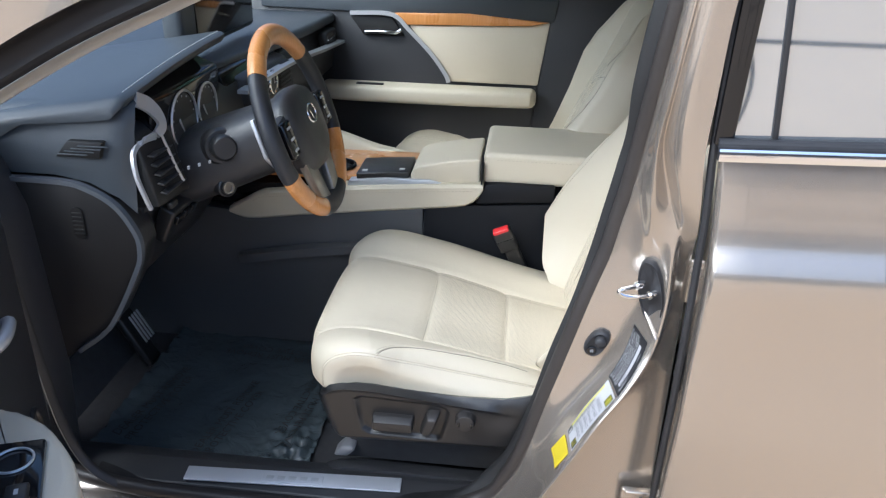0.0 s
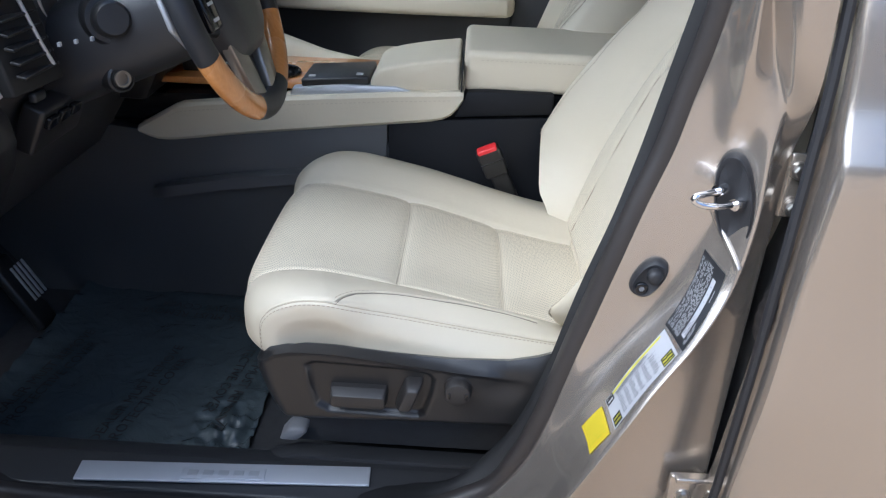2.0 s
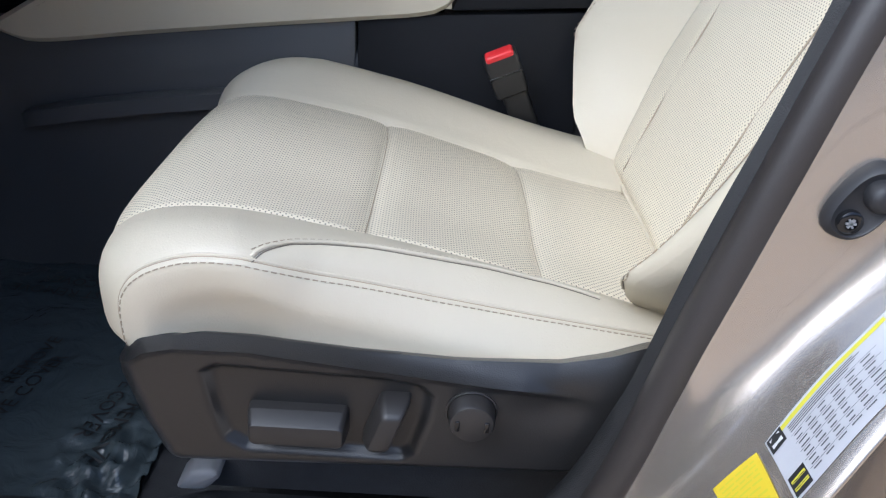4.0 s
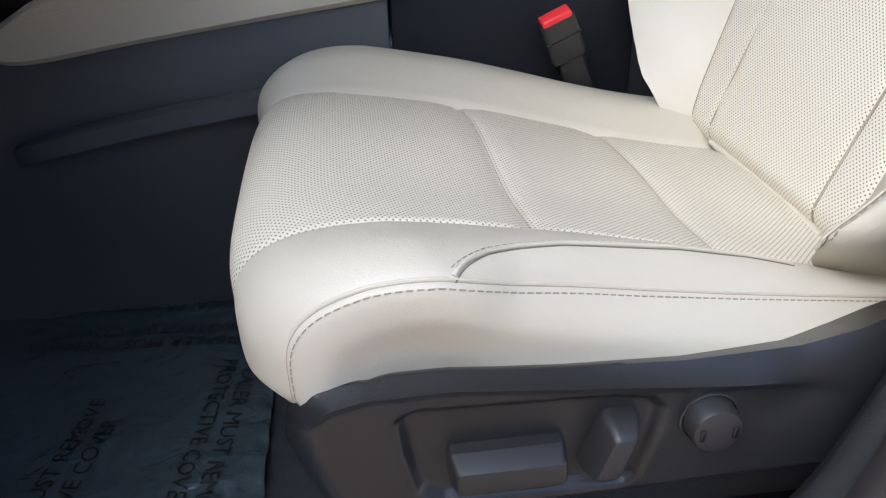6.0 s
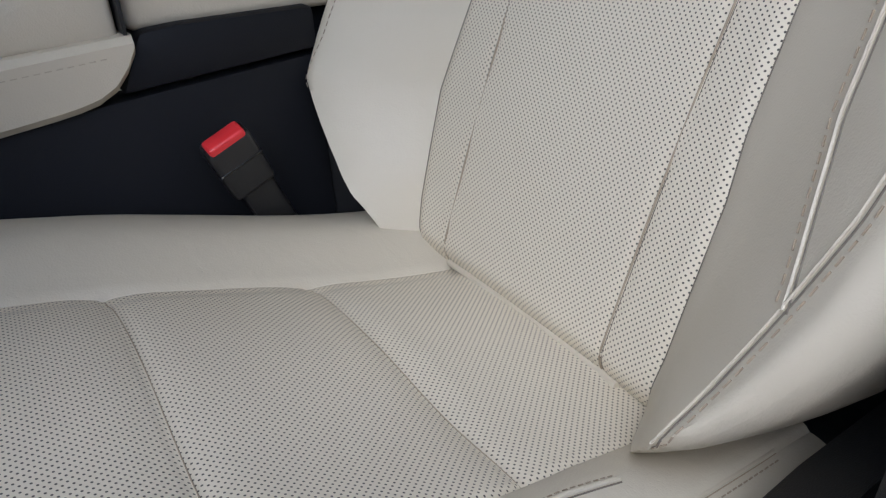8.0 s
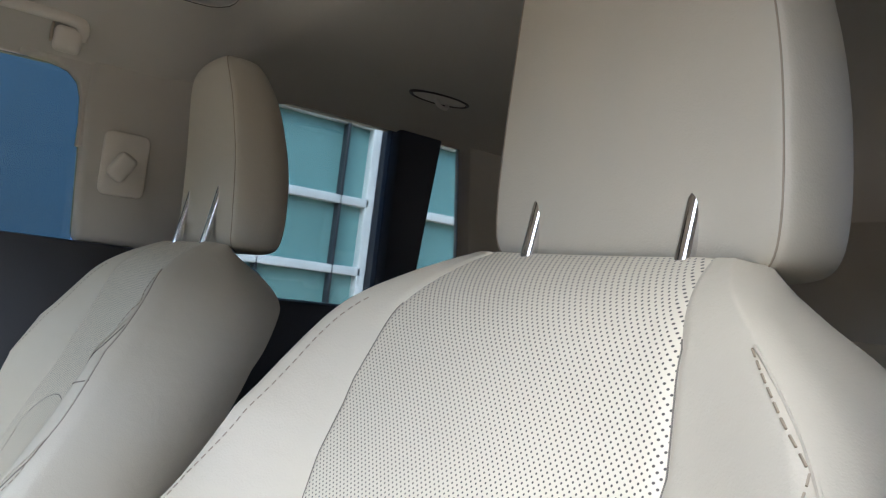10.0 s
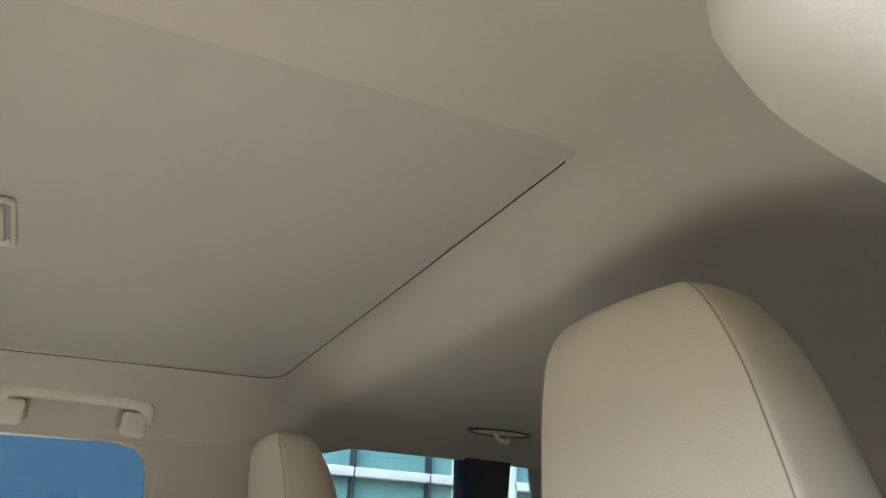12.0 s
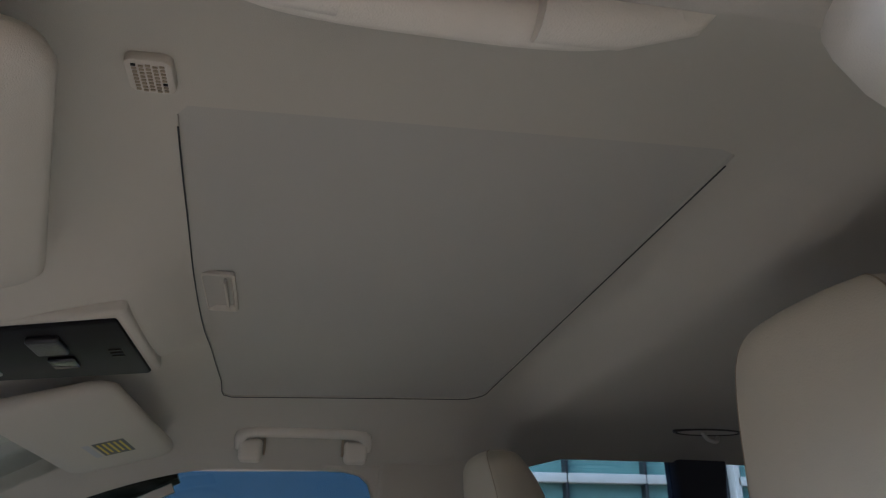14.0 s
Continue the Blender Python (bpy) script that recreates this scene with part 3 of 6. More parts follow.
    if fine >= 0.5:
        for m in (9, len(cols) - 9):
            part("headrest_seam", tube([rings[k][m] for k in range(2, 56)], 0.0007, 6), thread, head)
        part("headrest_seam", tube([rings[55][m % len(cols)] for m in range(len(cols) - 9, len(cols) + 10)], 0.0007, 6), thread, head)

    facing[0] = side
    # side shield with the power switches: a shelf on top, a rolled front, a sunken switch field
    FX = [-0.16, -0.124, -0.118, -0.105, -0.085, -0.06, -0.0242, 0.048, 0.1225, 0.198, 0.234, 0.262, 0.31, 0.42]
    FZ = [0.690, 0.697, 0.7100, 0.7205, 0.7265, 0.7296, 0.7291, 0.7222, 0.7179, 0.7198, 0.7283, 0.740, 0.756, 0.775]
    CX = [-0.12, -0.0955, -0.0743, -0.0222, 0.048, 0.121, 0.174, 0.198, 0.25, 0.42]
    CZ = [0.700, 0.7190, 0.7245, 0.7250, 0.7172, 0.7088, 0.7030, 0.6965, 0.690, 0.690]
    FIELD = [(-0.055, 0.7035), (-0.046, 0.7090), (0.078, 0.7042), (0.100, 0.6995), (0.107, 0.691), (0.105, 0.671), (0.0957, 0.6362), (0.088, 0.630), (-0.030, 0.6315), (-0.0445, 0.641), (-0.052, 0.675)]

    def inside(x, z):
        """How far a point lies inside the switch field."""
        best = 9.0
        for (x0_, z0_), (x1_, z1_) in zip(FIELD, FIELD[1:] + FIELD[:1]):
            ex, ez = x1_ - x0_, z1_ - z0_
            best = min(best, ((z0_ - z) * ex - (x0_ - x) * ez) / math.hypot(ex, ez))
        return best

    nx_, nz_ = (int(190 * fine), int(64 * fine)) if fine >= 0.95 else (70, 24)
    face = []
    for j in range(nz_ + 1):
        g = j / nz_
        row = []
        for i in range(nx_ + 1):
            u = i / nx_
            lo_z = 0.604 + 0.010 * max(0.0, (0.03 - u) / 0.03) ** 2 + 0.014 * u
            xf = float(np.interp(lo_z + g * 0.115, [0.604, 0.612, 0.643, 0.686, 0.7134], [-0.092, -0.101, -0.1140, -0.124, -0.121]))
            x = xf + u * (0.42 - xf)
            hi_z, mid_z = float(np.interp(x, FX, FZ)), float(np.interp(x, CX, CZ))
            mid_z = min(mid_z, hi_z - 0.002)
            z = lo_z + (mid_z - lo_z) * g / 0.75 if g < 0.75 else mid_z + (hi_z - mid_z) * (g - 0.75) / 0.25
            w = -0.287 + 0.004 * (0.70 - z) / 0.1
            if z > mid_z:
                soft = ease_in((x - 0.15) / 0.08)
                w += 0.013 * ((z - mid_z) / max(0.004, hi_z - mid_z)) ** (0.75 + 0.9 * soft)
            w -= 0.0022 * math.exp(-(((z - mid_z) / 0.0035) ** 2)) * (1 - ease_in((x - 0.17) / 0.05))
            w += 0.006 * math.exp(-(((x - 0.20) / 0.03) ** 2 + ((z - 0.688) / 0.02) ** 2))
            w += 0.022 * max(0.0, 1 - (z - lo_z) / 0.016) ** 2 + 0.022 * max(0.0, 1 - (x - xf) / 0.022) ** 2.2
            w += 0.0085 * ease_in((inside(x, z) + 0.004) / 0.009)
            row.append((x, w, z))
        face.append(row)
    for edge_, way in ((0, -1), (-1, 1)):
        face.insert(0 if edge_ == 0 else len(face), [(x + 0.003, w + 0.006, z - 0.003 * way) for x, w, z in face[edge_]])
        face.insert(0 if edge_ == 0 else len(face), [(x + 0.004, w + 0.035, z - 0.022 * way) for x, w, z in face[edge_]])
    face = [[(r[0][0] + 0.012, r[0][1] + 0.05, r[0][2]), *r] for r in face]
    part("side_shield", sheet([[put(p) for p in r] for r in face]), black_plastic, seat, "black grained plastic side shield", angle=60)
    if fine >= 0.95:
        def key(rects, skew=0.0):
            """A key standing out of the field: (w, x, z, width, height, corner) from its root to its face."""
            return loft([[put((px + skew * (pz - z), w, pz)) for px, pz in round_rect(cx_, z, wd, ht, rr)] for w, cx_, z, wd, ht, rr in rects])

        part("slide_switch", key([(-0.276, 0.0105, 0.6605, 0.074, 0.026, 0.004), (-0.286, 0.0105, 0.6605, 0.073, 0.025, 0.004), (-0.2975, 0.0110, 0.6590, 0.069, 0.0190, 0.004), (-0.2990, 0.0110, 0.6588, 0.067, 0.0170, 0.004), (-0.2995, 0.0110, 0.6586, 0.063, 0.0135, 0.003)]), switch_black, seat, "grey-black seat slide switch", angle=18)
        part("recline_switch", key([(-0.276, 0.0755, 0.6675, 0.024, 0.044, 0.005), (-0.286, 0.0755, 0.6675, 0.0235, 0.043, 0.005), (-0.298, 0.0755, 0.667, 0.017, 0.036, 0.004), (-0.301, 0.0755, 0.667, 0.0145, 0.032, 0.004), (-0.302, 0.0755, 0.667, 0.011, 0.028, 0.003)], 0.33), switch_black, seat, "upright recline switch", angle=35)
        ring_ = lambda prof_: loft([[put((0.1373 + r * math.cos(a), d, 0.6815 + r * math.sin(a))) for a in np.linspace(0, 2 * math.pi, 40, endpoint=False)] for r, d in prof_])
        knob = part("lumbar_knob", ring_([(0.0190, -0.283), (0.0190, -0.288), (0.0180, -0.2885), (0.0175, -0.284), (0.0172, -0.284), (0.0165, -0.299), (0.0152, -0.3015), (0.0125, -0.3025)]), switch_black, seat, "round lumbar knob", angle=35)
        for dx in (-0.0105, 0.0105):
            part("knob_mark", box(*put((0.1373 + dx, -0.3022, 0.681)), 0.0035, 0.003, 0.009, 0.0008), gloss_black, knob)
        part("rail_cap", plate([(-0.117, 0.520), (-0.088, 0.520), (-0.072, 0.538), (-0.078, 0.545), (-0.100, 0.543)], "y", (mid - 0.225) - base.y, (mid - 0.19) - base.y, 0.006), satin_grey, seat, "grey seat rail cap").location = (-base.x, 0, -base.z)
        part("track_cover", plate([(-0.10, 0.50), (0.30, 0.50), (0.30, 0.60), (-0.06, 0.60), (-0.085, 0.56)], "y", (mid - 0.20) - base.y, (mid + 0.20) - base.y, 0.006), carpet, seat).location = (-base.x, 0, -base.z)
        part("seat_rail", plate([(-0.16, 0.462), (0.38, 0.462), (0.38, 0.50), (-0.09, 0.505), (-0.13, 0.492)], "y", (mid - 0.235) - base.y, (mid - 0.205) - base.y, 0.004), dark_plastic, seat).location = (-base.x, 0, -base.z)
    return seat


build_seat(1, SEAT_Y, 0.0, 1.0, "driver_seat", "cream perforated leather bucket seat with black side shield")
build_seat(-1, 2 * MID - SEAT_Y, 0.0, 0.9, "passenger_seat", "cream leather front passenger seat beyond the console").location.x -= 0.035


# ---------------------------------------------------------------- ground and surroundings
def ground_mat():
    m = mat("sunlit_concrete", (0.48, 0.355, 0.23), 0.85, grain=0.6, grain_size=200, spread=0.12, stain=1.5)
    return m


solo("ground", plate([(-300, -300), (300, -300), (300, 300), (-300, 300)], "z", -0.3, 0.0), ground_mat(), "pale tan concrete yard under the car", "ground", kind="structure")

# a showroom front beyond the car: blue cladding, then glass between white bars
front = thing("showroom_front", "blue clad showroom front with pale glass and white bars", "building", kind="structure", at=(0, 9, 0))
blue_clad = mat("blue_cladding", (0.025, 0.06, 0.16), 0.6, spread=0.12, stain=2)
teal_glass = mat("pale_teal_glass", (0.20, 0.36, 0.36), 0.15, spread=0.1, stain=1.0)
white_bar = mat("white_painted_bar", (0.75, 0.77, 0.78), 0.4)
charcoal = mat("charcoal_panel", (0.03, 0.035, 0.045), 0.5)
part("cladding", box(-5.9, 0.1, 2.4, 16.2, 0.2, 4.8, 0.01), blue_clad, front)
part("glazing", box(3.45, 0.1, 2.4, 2.4, 0.2, 4.8, 0.01), teal_glass, front)
part("panel", box(4.95, 0.1, 2.4, 0.60, 0.2, 4.8, 0.01), charcoal, front)
part("glazing", box(9.3, 0.1, 2.4, 8.0, 0.2, 4.8, 0.01), teal_glass, front)
for x, w, m_ in ((2.25, 0.10, white_bar), (3.29, 0.035, charcoal), (4.2, 0.035, charcoal), (4.58, 0.11, white_bar), (5.30, 0.08, white_bar), (6.4, 0.035, charcoal), (7.5, 0.035, charcoal)):
    part("bar", box(x, -0.05, 2.4, w, 0.14, 4.8, 0.01), m_, front)
for z in (0.6, 1.45, 2.26, 3.2, 4.2):
    part("bar", box(3.42, -0.06, z, 2.3, 0.12, 0.10, 0.01), white_bar, front)
    part("bar", box(9.3, -0.06, z, 8.0, 0.12, 0.10, 0.01), white_bar, front)

# a low brown building closes the yard behind the viewer
far = thing("yard_building", "low brown building across the yard", "building", kind="structure", at=(2, -26, 0))
part("wall", box(0, 0, 3.1, 70, 0.6, 6.2, 0.02), mat("brown_stucco", (0.26, 0.225, 0.19), 0.85, grain=0.4, grain_size=30, spread=0.2, stain=0.4), far)
for x in (-21, -14, -7, 0, 7, 14, 21):
    part("window", box(x, 0.32, 3.6, 2.2, 0.1, 1.5, 0.02), charcoal, far)
part("parapet", box(0, 0.1, 6.3, 70.4, 0.9, 0.3, 0.03), white_bar, far)

# a black rail with a hanging cable stands in the yard behind the viewer
rail = thing("yard_rail", "black yard rail with a hanging cable", "rail", at=(1.3, -2.16, 0))
part("post", box(0.9, 0, 0.60, 0.05, 0.05, 1.2, 0.01), rubber, rail)
part("post", box(-0.4, -0.3, 0.60, 0.05, 0.05, 1.2, 0.01), rubber, rail)
part("cross_bar", box(0.28, 0, 0.855, 1.4, 0.022, 0.022, 0.004), rubber, rail)
part("cable", tube(catmull([(-0.05, 0, 1.9), (-0.035, 0, 1.05), (0.045, 0, 0.69), (0.027, 0, 0.485), (-0.046, 0, 0.33), (-0.25, 0, 0.02)], 40), 0.011, 8, up=(0, 1, 0)), rubber, rail)

# ---------------------------------------------------------------- floor and tunnel
solo("floor", plate([(-0.95, 1.04), (1.9, 1.04), (1.9, 2.30), (-0.95, 2.30)], "z", 0.36, 0.43), carpet, "black carpet of the footwell", "floor", kind="structure")
solo("firewall", plate([(-0.72, 0.42), (-0.98, 0.75), (-1.0, 1.1), (-1.05, 1.1), (-1.03, 0.72), (-0.78, 0.40)], "y", 1.02, 2.32), carpet, "black carpeted toe board", "firewall", kind="structure")
solo("tunnel", plate([(1.61, 0.42), (1.60, 0.60), (1.59, 0.78), (1.61, 0.80), (1.79, 0.80), (1.81, 0.78), (1.80, 0.60), (1.79, 0.42)], "x", -0.95, 0.9, 0.01), dark_plastic, "black moulded centre tunnel", "tunnel", kind="structure")

# ---------------------------------------------------------------- centre console
console = thing("centre_console", "cream and black centre console with wood trim and armrest", "console", at=(0, MID, 0.42))
CB = Vector((0, MID, 0.42))


def con(name, bm, m, label="", parent=None, angle=40):
    bmesh.ops.translate(bm, vec=-CB, verts=bm.verts[:])
    return part(name, bm, m, parent or console, label, angle)


CY0, CY1 = 1.600, 1.825


def band(low, high, y0, y1, r=0.006):
    """A wall between a lower and an upper line, with rounded edges."""
    rings = []
    for (xa, za), (xb, zb) in zip(low, high):
        rings.append([(xa, y0 + r, za), (xa, y1 - r, za), (xa, y1, za + r), (xb, y1, zb - r), (xb, y1 - r, zb), (xb, y0 + r, zb), (xb, y0, zb - r), (xa, y0, za + r)])
    return loft(rings)


con("side_panel", plate([(-0.95, 0.43), (-0.016, 0.43), (-0.016, 0.835), (-0.42, 0.79), (-0.95, 0.84)], "y", CY0 - 0.012, CY0 + 0.03, 0.003), foot_lit_plastic, "black lower side panel, colour lightened for footwell light")
con("side_panel", plate([(-0.013, 0.43), (0.285, 0.43), (0.285, 0.859), (0.10, 0.845), (-0.013, 0.835)], "y", CY0 - 0.012, CY0 + 0.03, 0.003), console_black, "black lower side panel")
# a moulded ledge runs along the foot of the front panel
con("ledge", sweep(catmull([(-0.46, 1.580, 0.685), (-0.42, 1.565, 0.698), (-0.30, 1.570, 0.718), (-0.15, 1.578, 0.735)], 20), [(-0.014, -0.02), (0.014, -0.02), (0.012, 0.0), (0.0, 0.004), (-0.014, 0.002)]), foot_lit_plastic)
con("upper_side", plate([(0.105, 0.850), (0.285, 0.864), (0.285, 0.903), (0.16, 0.903), (0.128, 0.900)], "y", CY0 - 0.016, CY0 + 0.04, 0.006), console_black, "black console side under the armrest")
con("rear_side", plate([(0.285, 0.43), (0.66, 0.43), (0.66, 0.90), (0.285, 0.90)], "y", 1.632, 1.66, 0.003), console_black, "black rear side panel")
trim_low = [tuple(v) for v in catmull([(-0.480, 0.792), (-0.43, 0.780), (-0.30, 0.797), (-0.15, 0.816), (0.0, 0.834), (0.070, 0.843), (0.098, 0.853), (0.114, 0.870), (0.122, 0.884)], 36)]
trim_top = [(x, float(np.interp(x, [-0.48, -0.40, -0.20, 0.0, 0.125], [0.806, 0.852, 0.875, 0.892, 0.900]))) for x, z in trim_low]
con("side_trim", band(trim_low, trim_top, CY0 - 0.024, CY0 + 0.03), leather, "cream leather side trim")
con("top_deck", plate([(-0.62, 0.86), (0.10, 0.885), (0.10, 0.84), (-0.62, 0.80)], "y", CY0, CY1, 0.01), gloss_black)
con("side_trim", band(trim_low, [(x, float(np.interp(x, [-0.48, -0.36, -0.255, -0.17, -0.095, 0.0, 0.125], [0.975, 0.958, 0.930, 0.902, 0.888, 0.886, 0.900]))) for x, z in trim_top], CY1 - 0.022, CY1 + 0.022, 0.010), leather, "cream leather side trim", angle=60)
# wood inlay with the cup holder
con("wood_inlay", plate([(-0.50, CY0 + 0.012), (-0.04, CY0 + 0.012), (-0.04, CY1 - 0.012), (-0.50, CY1 - 0.03)], "z", 0.880, 0.893, 0.004), wood, "orange wood inlay")
con("cup_holder", join(tube([(-0.235 + 0.042 * math.cos(a), MID - 0.03 + 0.042 * math.sin(a), 0.897) for a in np.linspace(0, 2 * math.pi, 32, endpoint=False)], 0.004, 8, closed=True),
                       plate([(-0.235 + 0.04 * math.cos(a), MID - 0.03 + 0.04 * math.sin(a)) for a in np.linspace(0, 2 * math.pi, 32, endpoint=False)], "z", 0.885, 0.8945)), gloss_black, "black ringed cup holder")
con("shift_boot", box(-0.36, MID, 0.90, 0.11, 0.09, 0.03, 0.012), black_plastic)
con("shift_knob", box(-0.36, MID, 0.955, 0.05, 0.042, 0.075, 0.016), leather)
# touch pad on its silver-edged deck, in front of the wrist rest
con("pad_deck", plate([(-0.195, 0.874), (-0.190, 0.889), (-0.10, 0.899), (0.000, 0.900), (0.055, 0.886), (0.00, 0.879), (-0.10, 0.876)], "y", CY0 - 0.010, CY0 + 0.135, 0.003), satin, "satin silver edged deck")
pad = con("touch_pad", box(-0.112, MID - 0.045, 0.902, 0.125, 0.115, 0.016, 0.004, turn=Matrix.Rotation(radians(-5), 4, "Y")), black_plastic, "black touch pad")
con("pad_mark", box(-0.157, MID - 0.085, 0.9066, 0.012, 0.012, 0.002, 0.0005), light_ink, parent=console)
con("pad_mark", box(-0.069, MID - 0.085, 0.9144, 0.012, 0.012, 0.002, 0.0005), light_ink, parent=console)
con("wrist_rest", plate([tuple(v) for v in catmull([(-0.046, 0.892), (-0.047, 0.910), (-0.036, 0.926), (-0.005, 0.937), (0.05, 0.948), (0.113, 0.957)], 18)] + [(0.1145, 0.892)], "y", CY0 - 0.004, CY0 + 0.165, 0.006, 3), leather, "cream leather wrist rest", angle=60)
con("armrest_lid", box(0.40, MID + 0.015, 0.934, 0.56, 0.235, 0.074, 0.013, 5), leather, "cream leather armrest lid", angle=60)
con("lid_stitching", dashes([Vector((x, MID + 0.015 - 0.1183, 0.955)) for x in np.linspace(0.15, 0.62, 60)], 0.005, 0.0035, 0.0006), pale_thread)
con("trim_stitching", dashes([Vector((x, CY0 - 0.0242, float(np.interp(x, [-0.48, -0.40, -0.20, 0.0, 0.125], [0.795, 0.838, 0.861, 0.878, 0.886])))) for x in np.linspace(-0.42, 0.10, 80)], 0.005, 0.0035, 0.0006), pale_thread)
con("lid_gap", box(0.1175, MID - 0.02, 0.925, 0.003, 0.20, 0.05, 0.0005), ink)

# seat belt buckle beside the driver's cushion
def buckle(cx, cy, cz, name="seat_belt_buckle"):
    b = thing(name, "black seat belt buckle with a red release button", "buckle", "seat belt buckles", at=(cx, cy, cz))
    tilt = Matrix.Rotation(radians(-24), 4, "Y") @ Matrix.Rotation(radians(14), 4, "X")
    stalk = box(0.002, 0.002, -0.062, 0.034, 0.016, 0.075, 0.006)
    bodyb = box(0, 0, 0, 0.043, 0.026, 0.060, 0.006, 4)
    red = box(0, -0.003, 0.0285, 0.036, 0.019, 0.010, 0.003)
    lip = box(0, -0.0125, 0.004, 0.0432, 0.002, 0.0025, 0.0006)
    for nm, bm, m, lb in (("buckle_body", bodyb, black_plastic, ""), ("release_button", red, red_plastic, "red release button"), ("stalk", stalk, black_plastic, ""), ("seam_lip", lip, gloss_black, "")):
        bmesh.ops.transform(bm, matrix=tilt, verts=bm.verts[:])
        part(nm, bm, m, b, lb)


buckle(0.180, 1.540, 0.788)

# ---------------------------------------------------------------- driver's sill and door frame
solo("sill", plate([(0.90, 0.30), (0.90, 0.44), (0.925, 0.468), (0.975, 0.475), (0.99, 0.49), (1.045, 0.497), (1.075, 0.48), (1.085, 0.42), (1.085, 0.36)], "x", -0.75, 2.0, 0.006), paint, "taupe painted door sill", "sill", kind="structure")
solo("sill_trim", plate([(0.985, 0.482), (0.992, 0.496), (1.052, 0.5015), (1.088, 0.49), (1.10, 0.43), (1.09, 0.43)], "x", -0.72, 0.55, 0.003), dark_plastic, "black plastic sill trim", "trim", kind="structure")
scuff = thing("scuff_plate", "brushed silver scuff plate with an embossed plain badge", "scuff plate", at=(-0.18, 1.02, 0.5))
part("plate", box(0, 0.002, 0.003, 0.405, 0.034, 0.004, 0.0015, turn=Matrix.Rotation(radians(3), 4, "Z") @ Matrix.Rotation(radians(4), 4, "X")), brushed, scuff)
badge = part("badge", box(0.0, -0.001, 0.0055, 0.115, 0.020, 0.002, 0.0008, turn=Matrix.Rotation(radians(3), 4, "Z") @ Matrix.Rotation(radians(4), 4, "X")), brushed, scuff, "embossed badge field")
for k in range(5):
    part("badge_mark", box(-0.042 + 0.021 * k, -0.001 + 0.0011 * (k - 2), 0.0070, 0.014, 0.010, 0.0008, 0.0003), satin, badge)

# the pillar between the doors: one pressed panel from the rubber seal back to the door gap.
# each station: height, then (x, y) of the seal's edge, the fold, the label face, the ridge, the channel and the door gap
STATIONS = [
    (1.57, (0.396, 0.914), (0.400, 0.905), (0.407, 0.896), (0.412, 0.893), (0.426, 0.886), (0.452, 0.888)),
    (1.40, (0.382, 0.925), (0.385, 0.914), (0.391, 0.904), (0.396, 0.907), (0.410, 0.896), (0.436, 0.896)),
    (1.29, (0.372, 0.940), (0.375, 0.925), (0.381, 0.912), (0.387, 0.917), (0.400, 0.902), (0.433, 0.901)),
    (1.21, (0.365, 0.955), (0.368, 0.940), (0.375, 0.923), (0.385, 0.933), (0.400, 0.910), (0.432, 0.906)),
    (1.14, (0.358, 0.965), (0.367, 0.955), (0.380, 0.932), (0.403, 0.944), (0.415, 0.921), (0.440, 0.915)),
    (1.09, (0.350, 0.972), (0.373, 0.962), (0.388, 0.945), (0.418, 0.940), (0.428, 0.936), (0.446, 0.930)),
    (1.03, (0.340, 0.975), (0.373, 0.965), (0.396, 0.956), (0.421, 0.936), (0.431, 0.958), (0.452, 0.965)),
    (0.97, (0.323, 0.975), (0.371, 0.963), (0.396, 0.954), (0.422, 0.931), (0.432, 0.962), (0.455, 0.972)),
    (0.90, (0.304, 0.972), (0.361, 0.963), (0.386, 0.947), (0.411, 0.922), (0.424, 0.960), (0.455, 0.972)),
    (0.845, (0.289, 0.969), (0.343, 0.962), (0.363, 0.937), (0.382, 0.903), (0.400, 0.955), (0.455, 0.972)),
    (0.79, (0.274, 0.966), (0.313, 0.957), (0.328, 0.927), (0.344, 0.887), (0.366, 0.950), (0.455, 0.972)),
    (0.74, (0.261, 0.962), (0.285, 0.947), (0.300, 0.915), (0.314, 0.874), (0.340, 0.945), (0.455, 0.972)),
    (0.68, (0.245, 0.957), (0.259, 0.934), (0.270, 0.900), (0.278, 0.863), (0.312, 0.940), (0.455, 0.972)),
    (0.62, (0.223, 0.955), (0.232, 0.928), (0.240, 0.892), (0.246, 0.858), (0.284, 0.936), (0.455, 0.972)),
    (0.56, (0.183, 0.954), (0.192, 0.922), (0.198, 0.886), (0.204, 0.852), (0.250, 0.932), (0.455, 0.972)),
    (0.51, (0.120, 0.952), (0.128, 0.916), (0.134, 0.880), (0.140, 0.848), (0.200, 0.928), (0.455, 0.972)),
]


def pillar_point(s, v, off=0.0):
    """s: station along the pillar, v: line across it (0 at the seal, 5 at the door gap), off: how far it stands proud."""
    z = knit([q[0] for q in STATIONS], s)
    xs_ = [knit([q[k][0] for q in STATIONS], s) for k in range(1, 7)]
    ys_ = [knit([q[k][1] for q in STATIONS], s) for k in range(1, 7)]
    x, y = knit(xs_, v), knit(ys_, v)
    if off:
        tx, ty = knit(xs_, min(5, v + 0.05)) - x, knit(ys_, min(5, v + 0.05)) - y
        if v > 4.9:
            tx, ty = x - knit(xs_, v - 0.05), y - knit(ys_, v - 0.05)
        ln = math.hypot(tx, ty)
        x, y = x + off * ty / ln, y - off * tx / ln
    return (x, y, z)


